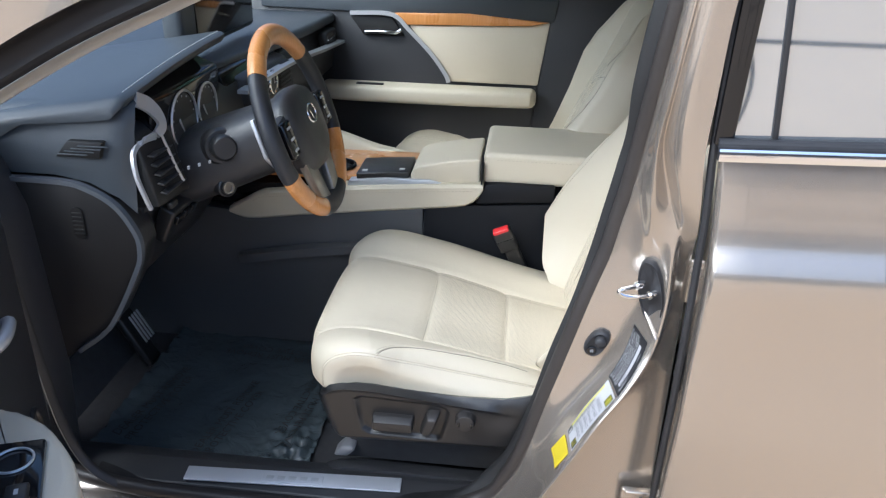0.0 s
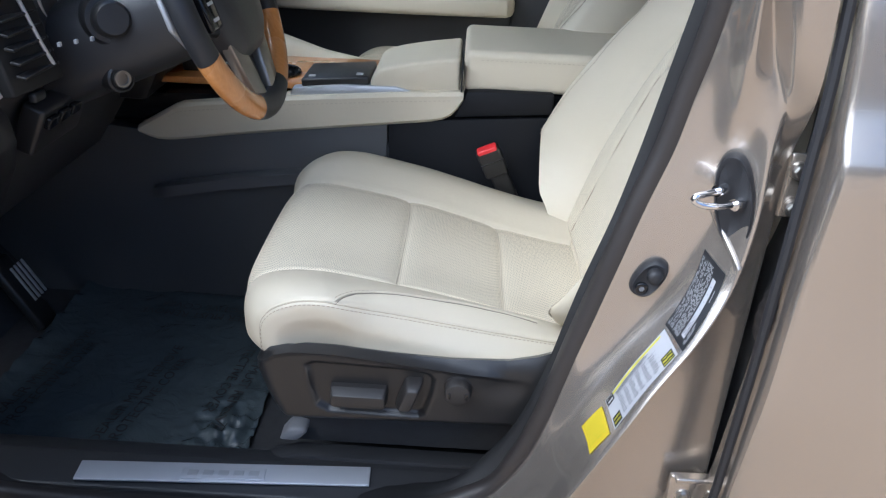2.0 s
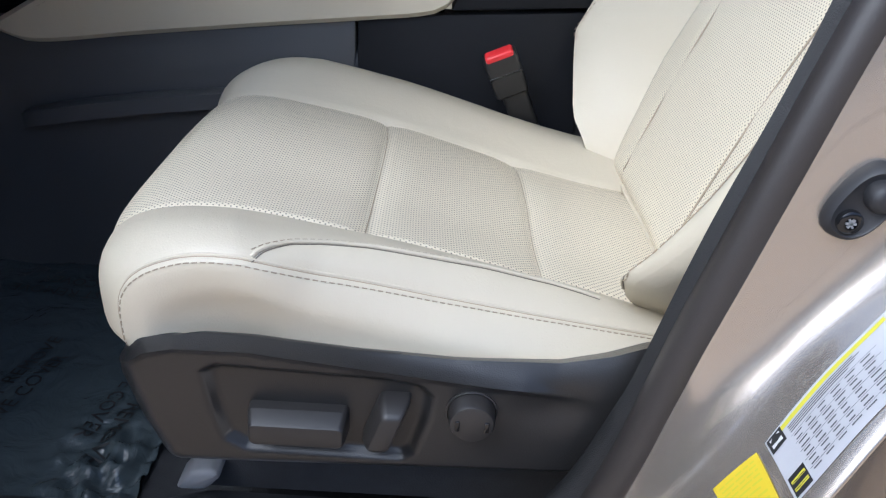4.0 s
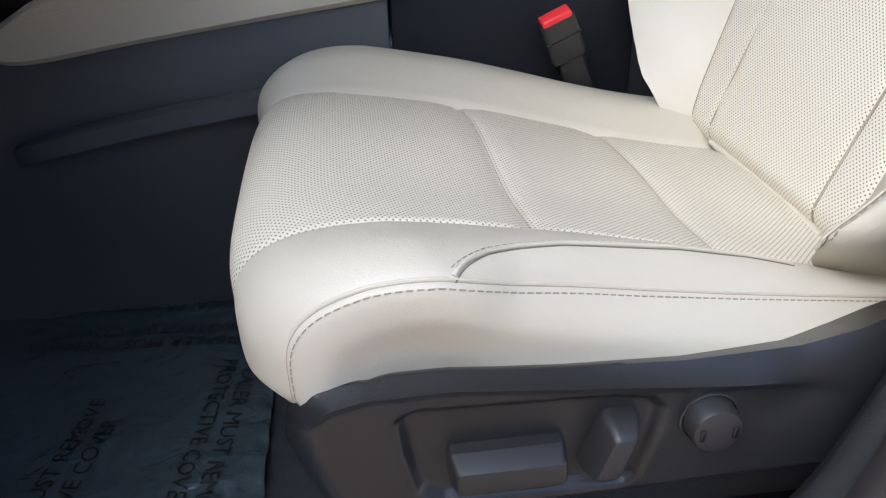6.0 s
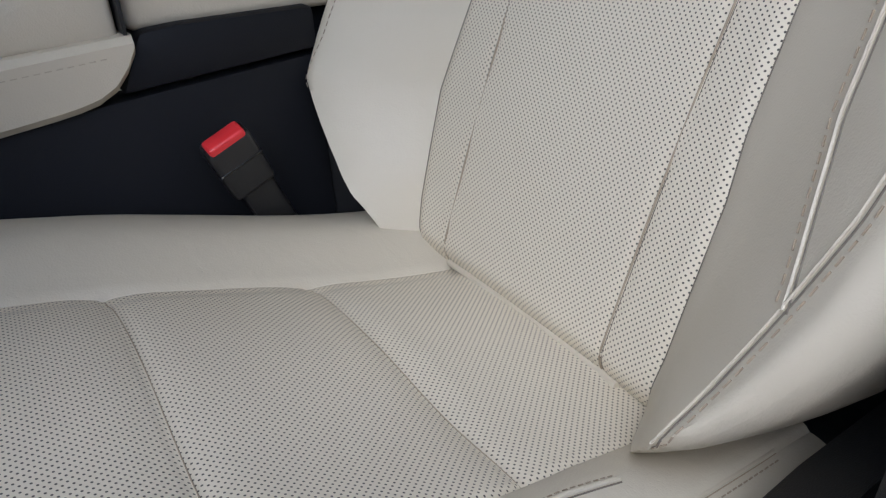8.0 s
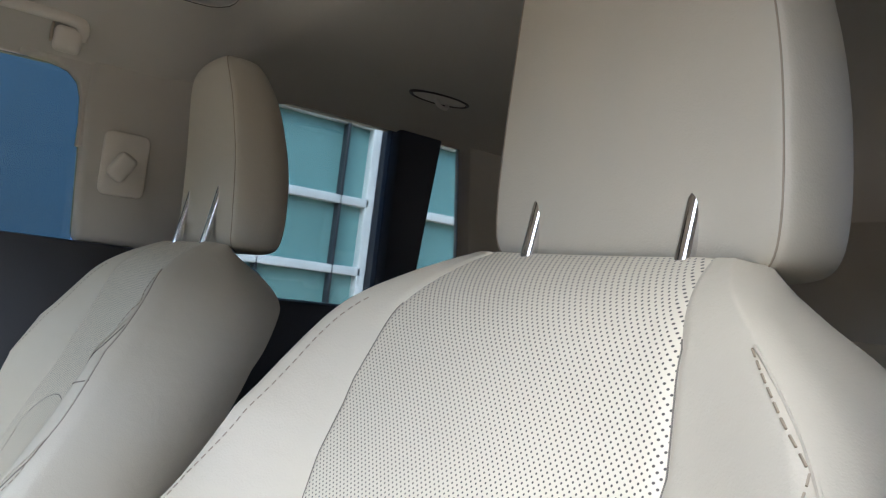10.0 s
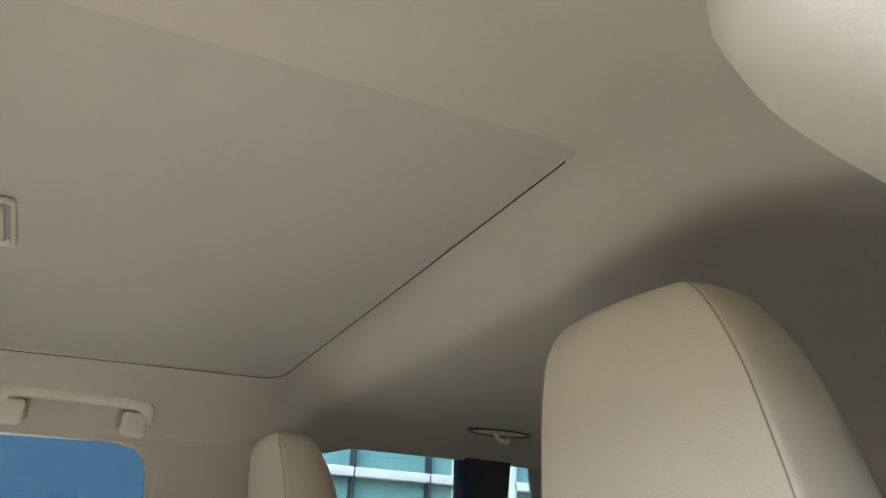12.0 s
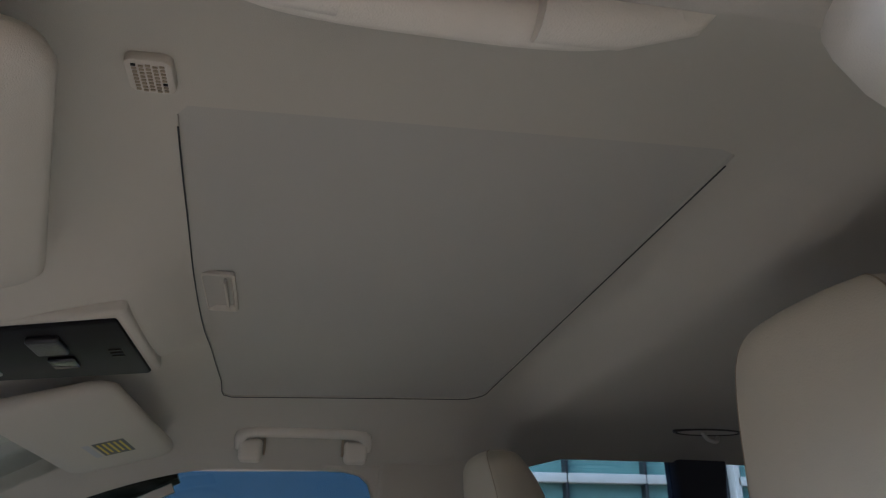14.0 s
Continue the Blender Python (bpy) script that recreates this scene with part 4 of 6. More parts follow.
solo("pillar_jamb", sheet([[pillar_point(s, v) for v in np.linspace(0, 5, 61)] for s in np.linspace(0, 15, 150)]), paint, "taupe painted door pillar with a pressed ridge", "pillar", kind="structure", angle=70)
solo("pillar_core", plate([(0.47, 0.44), (0.64, 0.44), (0.62, 1.20), (0.49, 1.20)], "y", 0.99, 1.05, 0.004), dark_plastic, "dark inner pillar trim", "pillar", kind="structure")

GAP = [(0.450, 0.925, 1.55), (0.438, 0.92, 1.39), (0.440, 0.915, 1.215), (0.446, 0.91, 1.115), (0.447, 0.905, 0.97), (0.447, 0.905, 0.81), (0.443, 0.905, 0.63), (0.435, 0.91, 0.50), (0.43, 0.92, 0.40)]
# the black trim of the opening faces forward; the soft rubber seal lies along its outer edge
edge = [Vector(pillar_point(s, 0)) for s in np.linspace(0, 15, 120)]
SILL_RUN = [(0.02, 0.960, 0.497), (-0.20, 0.966, 0.492), (-0.45, 0.970, 0.495), (-0.62, 0.985, 0.52), (-0.70, 0.985, 0.62), (-0.72, 0.985, 0.80)]
seal_line = catmull([*[edge[k] + Vector((-0.003, 0.012, 0)) for k in range(0, 120, 8)], *SILL_RUN], 220)
solo("door_seal", sweep(seal_line, [(-0.012, -0.008), (0.0, -0.010), (0.012, -0.008), (0.014, 0.002), (0.011, 0.009), (0.004, 0.013), (-0.006, 0.012), (-0.013, 0.007), (-0.015, 0.0)], up=(0, -1, 0)),
     mat("brown_black_rubber", (0.030, 0.026, 0.024), 0.42, grain=0.2, spread=0.2), "brown-black rubber door seal round the opening", "door seal", kind="structure", angle=60)
TRIM_IN = [(0.378, 0.946, 1.57), (0.352, 0.956, 1.40), (0.340, 0.966, 1.286), (0.341, 0.980, 1.21), (0.335, 0.988, 1.165), (0.315, 0.998, 1.040), (0.298, 1.0, 0.947), (0.270, 1.0, 0.847), (0.248, 1.0, 0.748), (0.238, 1.0, 0.713), (0.2115, 1.0, 0.641),
           (0.185, 1.0, 0.598), (0.142, 1.0, 0.545), (0.085, 1.03, 0.500), (0.03, 1.05, 0.490), (-0.10, 1.052, 0.488), (-0.35, 1.055, 0.488), (-0.55, 1.06, 0.49)]
inner_edge = catmull(TRIM_IN, 150)
rows = []
for k, p in enumerate(inner_edge):
    q = min(seal_line, key=lambda w: (w.z - p.z) ** 2 + (w.x - p.x) ** 2)
    mid_ = p.lerp(q, 0.5) + Vector((-0.006, 0, 0.004))
    back = Vector((0.07, 0.0, 0.0)) if p.z > 0.56 else Vector((0.02, 0.02, -0.05))
    rows.append([tuple(v) for v in (p + back, p + back * 0.12 + Vector((0, 0.003, 0)), p, p.lerp(mid_, 0.5) + Vector((-0.003, 0, 0.002)), mid_, q.lerp(mid_, 0.4), q + Vector((-0.006, 0.003, 0.001)), q + Vector((0.004, 0.0, -0.004)))])
solo("door_frame_trim", sheet(rows), trim_black, "black plastic trim inside the door seal", "trim", kind="structure", angle=50)

# striker: a bent bright loop on a tall black pad
striker = thing("door_striker", "bright steel door striker loop on a black pad", "striker", at=(0.403, 0.950, 0.986))
SO = Vector((0.403, 0.950, 0.986))
pad_axis, pad_side = Vector((0.010, -0.005, -0.050)), Vector((0.016, -0.012, 0.004))
pad_out = Vector((-0.55, -0.83, 0.0))
part("pad", loft([[pad_axis * (sc * math.sin(a)) + pad_side * (sc * math.copysign(abs(math.cos(a)) ** 0.8, math.cos(a))) + pad_out * d for a in np.linspace(0, 2 * math.pi, 40, endpoint=False)] for sc, d in ((1.0, -0.012), (1.0, 0.004), (0.93, 0.009), (0.86, 0.0085), (0.82, 0.0065), (0.3, 0.006))]), rubber, striker, angle=50)
loop = [(0.378, 0.936, 1.0015), (0.360, 0.922, 1.0025), (0.352, 0.917, 1.0022), (0.3505, 0.916, 0.999), (0.355, 0.916, 0.9955), (0.364, 0.917, 0.993), (0.378, 0.922, 0.991), (0.398, 0.934, 0.989)]
part("loop", tube([v - SO for v in catmull(loop, 44)], 0.0033, 12, up=(0.3, 1, 0.2)), chrome, striker, "bright steel loop")
for q in ((0.378, 0.936, 1.0015), (0.397, 0.933, 0.989)):
    c0 = Vector(q) - SO
    part("bolt_collar", tube([c0 + Vector((0.008, 0.007, 0)), c0, c0 + Vector((-0.0015, -0.001, 0))], 0.0062, 18, up=(0, 0, 1)), chrome, striker)
part("reinforcing_rib", tube([Vector(pillar_point(s, v, -0.001)) - SO for s, v in zip(np.linspace(6.95, 7.7, 14), np.linspace(1.5, 2.85, 14))], 0.0042, 10, up=(0, 1, 0)), paint, striker)

# lamp switch: an oval rubber housing with a plunger and a star screw
sw_c = Vector(pillar_point(8.25, 0.58))
switch = thing("door_lamp_switch", "black rubber door lamp switch with a star screw", "switch", at=sw_c)
sl = Vector((0.0103, -0.001, 0.0202))
ac = Vector((0.0125, -0.0025, -0.0049))
outw = Vector((-0.12, -0.99, 0))
part("housing", loft([[sl * (sc * math.copysign(abs(math.sin(a)) ** 0.8, math.sin(a))) + ac * (sc * math.copysign(abs(math.cos(a)) ** 0.8, math.cos(a))) + outw * d for a in np.linspace(0, 2 * math.pi, 40, endpoint=False)] for sc, d in ((1.08, -0.004), (1.08, 0.004), (1.0, 0.009), (0.9, 0.0105), (0.82, 0.0095))]), rubber, switch, angle=50)


def boss(centre, prof, n=24):
    return loft([[centre + Vector((r * math.cos(a), 0, r * math.sin(a))) + outw * d for a in np.linspace(0, 2 * math.pi, n, endpoint=False)] for r, d in prof])


part("plunger", boss(sl * 0.36 + ac * 0.10, [(0.0090, 0.006), (0.0086, 0.015), (0.0073, 0.018), (0.0035, 0.0195)]), rubber, switch, "rubber plunger", angle=50)
part("screw", boss(sl * -0.52 - ac * 0.08, [(0.0072, 0.008), (0.0070, 0.0125), (0.0060, 0.0132), (0.0039, 0.0132), (0.0034, 0.0115)]), gloss_black, switch, "black star screw")
for k in range(3):
    part("screw_slot", box(*(sl * -0.52 - ac * 0.08 + outw * 0.0128), 0.0056, 0.0016, 0.0011, 0, turn=Matrix.Rotation(radians(60 * k), 4, "Y")), satin_grey, switch)


def leaf(corners, a0, a1, b0, b1, off):
    """Part of a label lying on the pillar: a along it from its foot, b across it; corners as (station, line)."""
    (lf, lt, rt, rf) = corners
    n = max(2, int(10 * (a1 - a0)) + 2)
    m = max(2, int(8 * (b1 - b0)) + 2)
    g = []
    for a in np.linspace(a0, a1, n):
        row = []
        for b in np.linspace(b0, b1, m):
            s = (lf[0] * (1 - a) + lt[0] * a) * (1 - b) + (rf[0] * (1 - a) + rt[0] * a) * b
            v = (lf[1] * (1 - a) + lt[1] * a) * (1 - b) + (rf[1] * (1 - a) + rt[1] * a) * b
            row.append(pillar_point(s, v, off))
        g.append(row)
    return sheet(g)


def sticker(name, label, corners, m, bars):
    s = thing(name, label, "label", "pillar labels")
    part("backing", leaf(corners, 0, 1, 0, 1, 0.0012), m, s)
    for a0, a1, b0, b1, ink_ in bars:
        part("print_bar", leaf(corners, a0, a1, b0, b1, 0.0018), ink_, s)
    return s


olive = mat("olive_print", (0.45, 0.42, 0.02), 0.5)
grey_ink = mat("grey_ink", (0.07, 0.07, 0.075), 0.6)
rnd = random.Random(4)
rows = []
for k in range(9):
    b0 = 0.10 + 0.088 * k
    a = 0.08 + 0.05 * rnd.random()
    while a < 0.84:
        ln = 0.10 + 0.22 * rnd.random()
        rows.append((a, min(0.9, a + ln), b0, b0 + 0.030, olive))
        a += ln + 0.04
sticker("load_label", "yellow load caution label on the painted pillar", ((11.50, 1.62), (10.97, 1.86), (11.10, 2.55), (11.60, 2.45)), yellow_label, rows)
rows = [(0.14, 0.93, 0.055, 0.135, olive), (0.015, 0.14, 0.03, 0.30, ink), (0.035, 0.12, 0.07, 0.26, light_ink), (0.02, 0.15, 0.70, 0.97, ink), (0.03, 0.14, 0.76, 0.80, olive), (0.03, 0.14, 0.86, 0.90, olive), (0.83, 0.975, 0.70, 0.97, ink), (0.84, 0.965, 0.74, 0.93, olive)]
rows += [(0.18, 0.62 + 0.2 * rnd.random(), 0.175 + 0.035 * k, 0.19 + 0.035 * k, grey_ink) for k in range(4)]
for i in range(6):
    rows += [(0.19 + 0.105 * i, 0.265 + 0.105 * i - 0.03 * rnd.random(), 0.36 + 0.063 * k, 0.378 + 0.063 * k, grey_ink) for k in range(9)]
rows += [(0.17, 0.82, 0.335 + 0.125 * k, 0.340 + 0.125 * k, grey_ink) for k in range(5)]
sticker("tyre_label", "white tyre pressure label with a printed table", ((10.85, 1.88), (9.15, 1.88), (9.30, 2.64), (10.98, 2.60)), white_label, rows)
rows = []
for k in range(16):
    a, end = (0.04 + 0.02 * rnd.random(), 0.93) if k not in (3, 8) else (0.45, 0.70)
    b0 = 0.05 + 0.037 * k
    while a < end:
        ln = 0.02 + 0.07 * rnd.random()
        rows.append((a, min(0.95, a + ln), b0, b0 + 0.017, label_ink))
        a += ln + 0.010 + (0.12 if rnd.random() < 0.18 else 0.02) * rnd.random()
rows += [(0.10, 0.86, 0.68, 0.81, white_label)] + [(0.11 + 0.0145 * k, 0.115 + 0.0145 * k + 0.003 * (k % 3), 0.69, 0.80, grey_ink) for k in range(50)]
rows += [(a, a + 0.05 + 0.02 * k, b, b + 0.02, label_ink) for k, (a, b) in enumerate(((0.06, 0.86), (0.14, 0.86), (0.24, 0.86), (0.06, 0.905), (0.15, 0.905), (0.62, 0.88)))]
sticker("certification_label", "black certification label with white print and a bar code", ((9.08, 1.79), (7.58, 1.72), (7.82, 2.56), (9.22, 2.68)), black_label, rows)

# ---------------------------------------------------------------- rear door on the driver's side
dz = np.linspace(0.40, 1.205, 46)
dx = np.linspace(0.0, 1.1, 24)
SKIN = [(0.40, 0.935), (0.50, 0.915), (0.62, 0.895), (0.78, 0.882), (0.92, 0.878), (1.00, 0.872), (1.04, 0.868), (1.065, 0.872), (1.085, 0.885), (1.12, 0.892), (1.18, 0.900), (1.205, 0.905)]
rows = []
for z in dz:
    y = float(np.interp(z, [p[0] for p in SKIN], [p[1] for p in SKIN]))
    x0 = float(np.interp(z, [p[2] for p in GAP[::-1]], [p[0] for p in GAP[::-1]])) + 0.010
    row = [(x0 + 0.004, y + 0.07, z), (x0 + 0.0005, y + 0.02, z), (x0, y + 0.008, z), (x0 + 0.002, y + 0.002, z), (x0 + 0.007, y, z)]
    row += [(x0 + 0.007 + q, y - 0.012 * math.sin(min(1.0, q / 1.1) * math.pi * 0.5), z + 0.035 * q * max(0, (z - 0.8) / 0.4)) for q in dx[1:]]
    rows.append(row)
rear_door = thing("rear_door", "closed taupe metallic rear door with chrome belt strip and privacy glass", "car door", at=(0.45, 0.9, 0.4))
RB = Vector((0.45, 0.9, 0.4))
part("door_skin", sheet([[Vector(p) - RB for p in r] for r in rows]), paint, rear_door, angle=60)
part("belt_strip", sweep([Vector(p) - RB for p in ((0.445, 0.896, 1.214), (1.0, 0.885, 1.232), (1.55, 0.885, 1.25))], [(-0.008, -0.008), (0.006, -0.008), (0.008, 0.0), (0.005, 0.008), (-0.008, 0.008)]), chrome, rear_door, "chrome belt strip")
part("belt_rubber", sweep([Vector(p) - RB for p in ((0.445, 0.905, 1.226), (1.0, 0.895, 1.244), (1.55, 0.895, 1.262))], disc(0.006, 8)), rubber, rear_door)
part("edge_seal", sweep([Vector((float(np.interp(z, [p[2] for p in GAP[::-1]], [p[0] for p in GAP[::-1]])) + 0.003, 0.915, z)) - RB for z in np.linspace(0.45, 1.50, 40)], disc(0.0055, 8), up=(0, 1, 0)), rubber, rear_door)
part("window_frame", plate([(0.440 - 0.45, 1.222 - 0.4), (0.464 - 0.45, 1.222 - 0.4), (0.476 - 0.45, 1.60 - 0.4), (0.447 - 0.45, 1.60 - 0.4)], "y", 0.005, 0.030, 0.004), gloss_black, rear_door, "gloss black window frame")
part("divider", plate([(0.510 - 0.45, 1.232 - 0.4), (0.517 - 0.45, 1.232 - 0.4), (0.487 - 0.45, 1.60 - 0.4), (0.480 - 0.45, 1.60 - 0.4)], "y", 0.006, 0.022, 0.002), rubber, rear_door)
part("glass", plate([(0.462 - 0.45, 1.222 - 0.4), (1.60 - 0.45, 1.262 - 0.4), (1.60 - 0.45, 1.58 - 0.4), (0.478 - 0.45, 1.60 - 0.4)], "y", 0.012, 0.017), glass_dark, rear_door, "dark privacy glass")
for hz in (0.595, 1.00):
    hinge = part("hinge", join(*([box(0.014, 0.066, hz - 0.4, 0.024, 0.008, 0.070, 0.003)] if hz > 0.9 else [box(-0.012, 0.052, hz - 0.4, 0.070, 0.010, 0.050, 0.004), box(-0.010, 0.046, hz - 0.4 + 0.022, 0.064, 0.012, 0.008, 0.003)])), paint, rear_door, "bolted painted hinge")
    for bx, bz in (((0.012, 0.018), (0.015, -0.022)) if hz > 0.9 else ((-0.028, -0.006), (0.008, -0.004))):
        part("hinge_bolt", loft([[(bx + r * math.cos(k), d, hz - 0.4 + bz + r * math.sin(k)) for k in np.linspace(0, 2 * math.pi, 6 if n_ > 1 else 24, endpoint=False)] for n_, r, d in ((0, 0.009, 0.066), (1, 0.009, 0.056 if hz > 0.9 else 0.045))]), bare_steel, hinge)
        part("hinge_bolt", loft([[(bx + r * math.cos(k), d, hz - 0.4 + bz + r * math.sin(k)) for k in np.linspace(0, 2 * math.pi, 6, endpoint=False)] for r, d in ((0.0065, 0.058 if hz > 0.9 else 0.046), (0.0060, 0.052 if hz > 0.9 else 0.040))]), bare_steel, hinge)
rings = []
for k, f in enumerate(np.linspace(0, 1, 26)):
    c = Vector((0.024 - 0.012 * f, 0.032 + 0.012 * f, 0.515 - 0.100 * f))
    w = 0.020 * math.sin(math.pi * min(1.0, 0.12 + 0.95 * f)) ** 0.35 * (1 + 0.05 * math.sin(f * 42))
    rings.append([c + Vector((w * 0.8 * math.copysign(abs(math.cos(a)) ** 0.7, math.cos(a)), w * math.copysign(abs(math.sin(a)) ** 0.7, math.sin(a)), 0)) for a in np.linspace(0, 2 * math.pi, 20, endpoint=False)])
part("cable_boot", loft(rings), rubber, rear_door, "ribbed black cable boot", angle=60)

# ---------------------------------------------------------------- headliner with its sunroof
W0, W1 = MID - 0.66, MID + 0.66


def ceil_z(x, y):
    w = abs(y - MID)
    side = 0.11 * max(0.0, (w - 0.40) / 0.26) ** 2.2 * (1 - 0.55 * max(0.0, min(1.0, (x - 0.55) / 0.25)))
    ridge = 0.592 + 0.0435 * (y - 1.291)
    drop = 0.055 / (1 + math.exp(-(x - ridge) / 0.010)) * (1 - 0.5 * max(0.0, (w - 0.40) / 0.26))
    front = 0.16 * max(0.0, (0.15 - x) / 0.45) ** 1.6
    s = max(0.0, min(1.0, (0.165 - x) / 0.08))
    front += 0.046 * s * s * (3 - 2 * s) * math.exp(-((w / 0.17) ** 4)) * max(0.0, 1 - max(0.0, -x) / 0.2)
    back = 0.05 * max(0.0, (x - 0.8) / 1.5) ** 2
    return 1.662 - side - drop * (x > 0.5) - front - back


def hole(n=160, grow=0.0):
    pts = []
    unit = []
    for qx, qy, a0, r in ((1, 1, 0, 0.036), (-1, 1, 90, 0.016), (-1, -1, 180, 0.006), (1, -1, 270, 0.008)):
        for k in range(11):
            a = radians(a0 + 9 * k)
            unit.append(((1 + qx) / 2 + (-qx * r + r * math.cos(a)) / 0.404, (1 + qy) / 2 + (-qy * r + r * math.sin(a)) / 0.87))
    base = []
    for u, v in unit:
        # a little wider at the back of the passenger side
        x = (0.159 * (1 - u) + 0.547 * u) * (1 - v) + (0.142 * (1 - u) + 0.585 * u) * v
        y = (1.312 * (1 - u) + 1.291 * u) * (1 - v) + (2.196 * (1 - u) + 2.165 * u) * v
        base.append((x + math.copysign(grow, u - 0.5), y + math.copysign(grow, v - 0.5)))
    run = [Vector((p[0], p[1])) for p in base]
    run.append(run[0])
    out = []
    cum = [0.0]
    for a, b in zip(run, run[1:]):
        cum.append(cum[-1] + (b - a).length)
    arr = np.array([tuple(v) for v in run])
    for s in np.linspace(0, cum[-1], n, endpoint=False):
        x, y = float(np.interp(s, cum, arr[:, 0])), float(np.interp(s, cum, arr[:, 1]))
        k = 1 - ((y - MID) / 0.42) ** 2
        x += -0.009 * max(0, k) * (x < 0.3)
        out.append((x, y))
    return out


def outer_edge(p):
    """Where a ray from the sunroof's middle meets the roof's outline."""
    cx, cy = 0.352, MID
    dx_, dy_ = p[0] - cx, p[1] - cy
    t = 9e9
    for lim, c0, d in ((-0.30, cx, dx_), (2.35, cx, dx_), (W0, cy, dy_), (W1, cy, dy_)):
        if abs(d) > 1e-9 and (lim - c0) / d > 0:
            t = min(t, (lim - c0) / d)
    return cx + dx_ * t, cy + dy_ * t


ring0 = hole()
rings = [[(x, y, ceil_z(x, y) + 0.022) for x, y in hole(grow=-0.001)]]
for f in np.linspace(0, 1, 70) ** 1.7:
    ring = []
    for p in ring0:
        q = outer_edge(p)
        x, y = p[0] + (q[0] - p[0]) * f, p[1] + (q[1] - p[1]) * f
        ring.append((x, y, ceil_z(x, y) + (0.004 if f == 0 else 0)))
    rings.append(ring)
solo("ceiling", loft(rings, cap=False), headliner_cloth, "beige cloth headliner with a sunroof opening", "headliner", kind="structure", angle=70)
shade = thing("sunroof_shade", "closed beige sliding sunroof shade", "sunroof shade", at=(0.35, MID, 1.66))
inner = hole(grow=-0.0013)
rings = []
for f in np.linspace(1, 0.02, 24):
    rings.append([(0.352 + (x - 0.352) * f - 0.35, MID + (y - MID) * f - MID, ceil_z(0.352 + (x - 0.352) * f, MID + (y - MID) * f) + 0.0028 + 0.004 * (1 - f) - 1.66) for x, y in inner])
part("panel", loft([[(a, b, c + 0.02) for a, b, c in rings[0]], *rings]), mat("shade_cloth", (0.46, 0.435, 0.376), 0.95, grain=0.6, grain_size=1500, spread=0.03), shade, angle=60)
# a thin dark tube drawn for the gap's shade, open on the driver's side
lip = [(x, y, ceil_z(x, y) - 0.0004) for x, y in hole(grow=-0.0004)]
cut = MID - 0.392
start = next(k for k in range(160) if lip[k][1] <= cut < lip[(k + 1) % 160][1])
run = [Vector(lip[(start + 1 + k) % 160]) - Vector((0.35, MID, 1.66)) for k in range(160)]
run = run[:next(k for k, p in enumerate(run) if k > 40 and p.y <= -0.374)]
part("edge_gap_line", tube(run, 0.0007, 8), rubber, shade, "thin dark line for the shade in the edge gap")
part("pull_frame", loft([[(x - 0.35, y - MID, z) for x, y in round_rect(0.1645, 1.686, sx_, sy_, 0.006)] for sx_, sy_, z in ((0.036, 0.125, 0.004), (0.036, 0.125, 0.0005), (0.030, 0.118, -0.0005), (0.026, 0.100, 0.004))], cap=False), recess_beige, shade, "moulded pull recess")
part("pull_lip", box(0.172 - 0.35, 1.686 - MID, 0.001, 0.003, 0.085, 0.006, 0.001), recess_beige, shade)
solo("roof", plate([(-0.24, W0 - 0.06), (2.6, W0 - 0.06), (2.6, W1 + 0.06), (-0.45, W1 + 0.06)], "z", 1.70, 1.74, 0.02), paint, "taupe painted steel roof", "roof", kind="structure")


def round_handle(name, label, x0, x1, y, z, out):
    """A slim rounded bar between two end caps."""
    h = thing(name, label, "grab handle", "grab handles", at=((x0 + x1) / 2, y, z))
    half = (x1 - x0) / 2
    run_ = catmull([(-half, 0, -0.006), (-half + 0.03, out * 0.020, -0.004), (0, out * 0.026, -0.002), (half - 0.03, out * 0.020, -0.004), (half, 0, -0.006)], 40)
    part("bar", sweep(run_, disc(0.013, 14, 0.010), up=(0, 0, 1)), trim_beige, h, angle=60)
    for s in (-1, 1):
        part("end_cap", sweep([Vector((s * (half - 0.052), out * 0.012, -0.004)), Vector((s * (half - 0.02), out * 0.010, -0.005)), Vector((s * (half + 0.004), out * 0.002, -0.004)), Vector((s * (half + 0.012), -out * 0.006, 0.002))], lambda f: disc(0.0165 * (1 - 0.45 * f * f), 14, 0.015 * (1 - 0.45 * f * f)), up=(0, 0, 1)), trim_beige, h, angle=60)
    return h


def grab_handle(name, label, x0, x1, y, z, out):
    """A moulded handle: a flat bar folded up over two feet by the window. out: which way it stands off the roof rail."""
    h = thing(name, label, "grab handle", "grab handles", at=((x0 + x1) / 2, y, z))
    half = (x1 - x0) / 2
    bar = catmull([(-half + 0.004, out * 0.010, -0.012), (-half + 0.004, out * 0.020, 0.004), (-half + 0.016, out * 0.024, 0.013), (-half + 0.05, out * 0.026, 0.016), (half - 0.05, out * 0.026, 0.016), (half - 0.016, out * 0.024, 0.013), (half - 0.004, out * 0.020, 0.004), (half - 0.004, out * 0.010, -0.012)], 60)
    part("bar", sweep(bar, [(-0.010, -0.008), (-0.006, -0.011), (0.006, -0.011), (0.010, -0.008), (0.011, 0.006), (0.007, 0.010), (-0.007, 0.010), (-0.011, 0.006)], up=(0, out, 0.2)), trim_beige, h, angle=60)
    for s in (-1, 1):
        part("foot", box(s * (half - 0.021), out * 0.012, -0.018, 0.042, 0.030, 0.040, 0.009, 4), trim_beige, h, angle=60)
        # darker strip stands in for the shade beside the foot
        part("foot_shadow_gap", box(s * (half - 0.0445), out * 0.008, -0.010, 0.004, 0.018, 0.028, 0.001), thread, h)
    return h


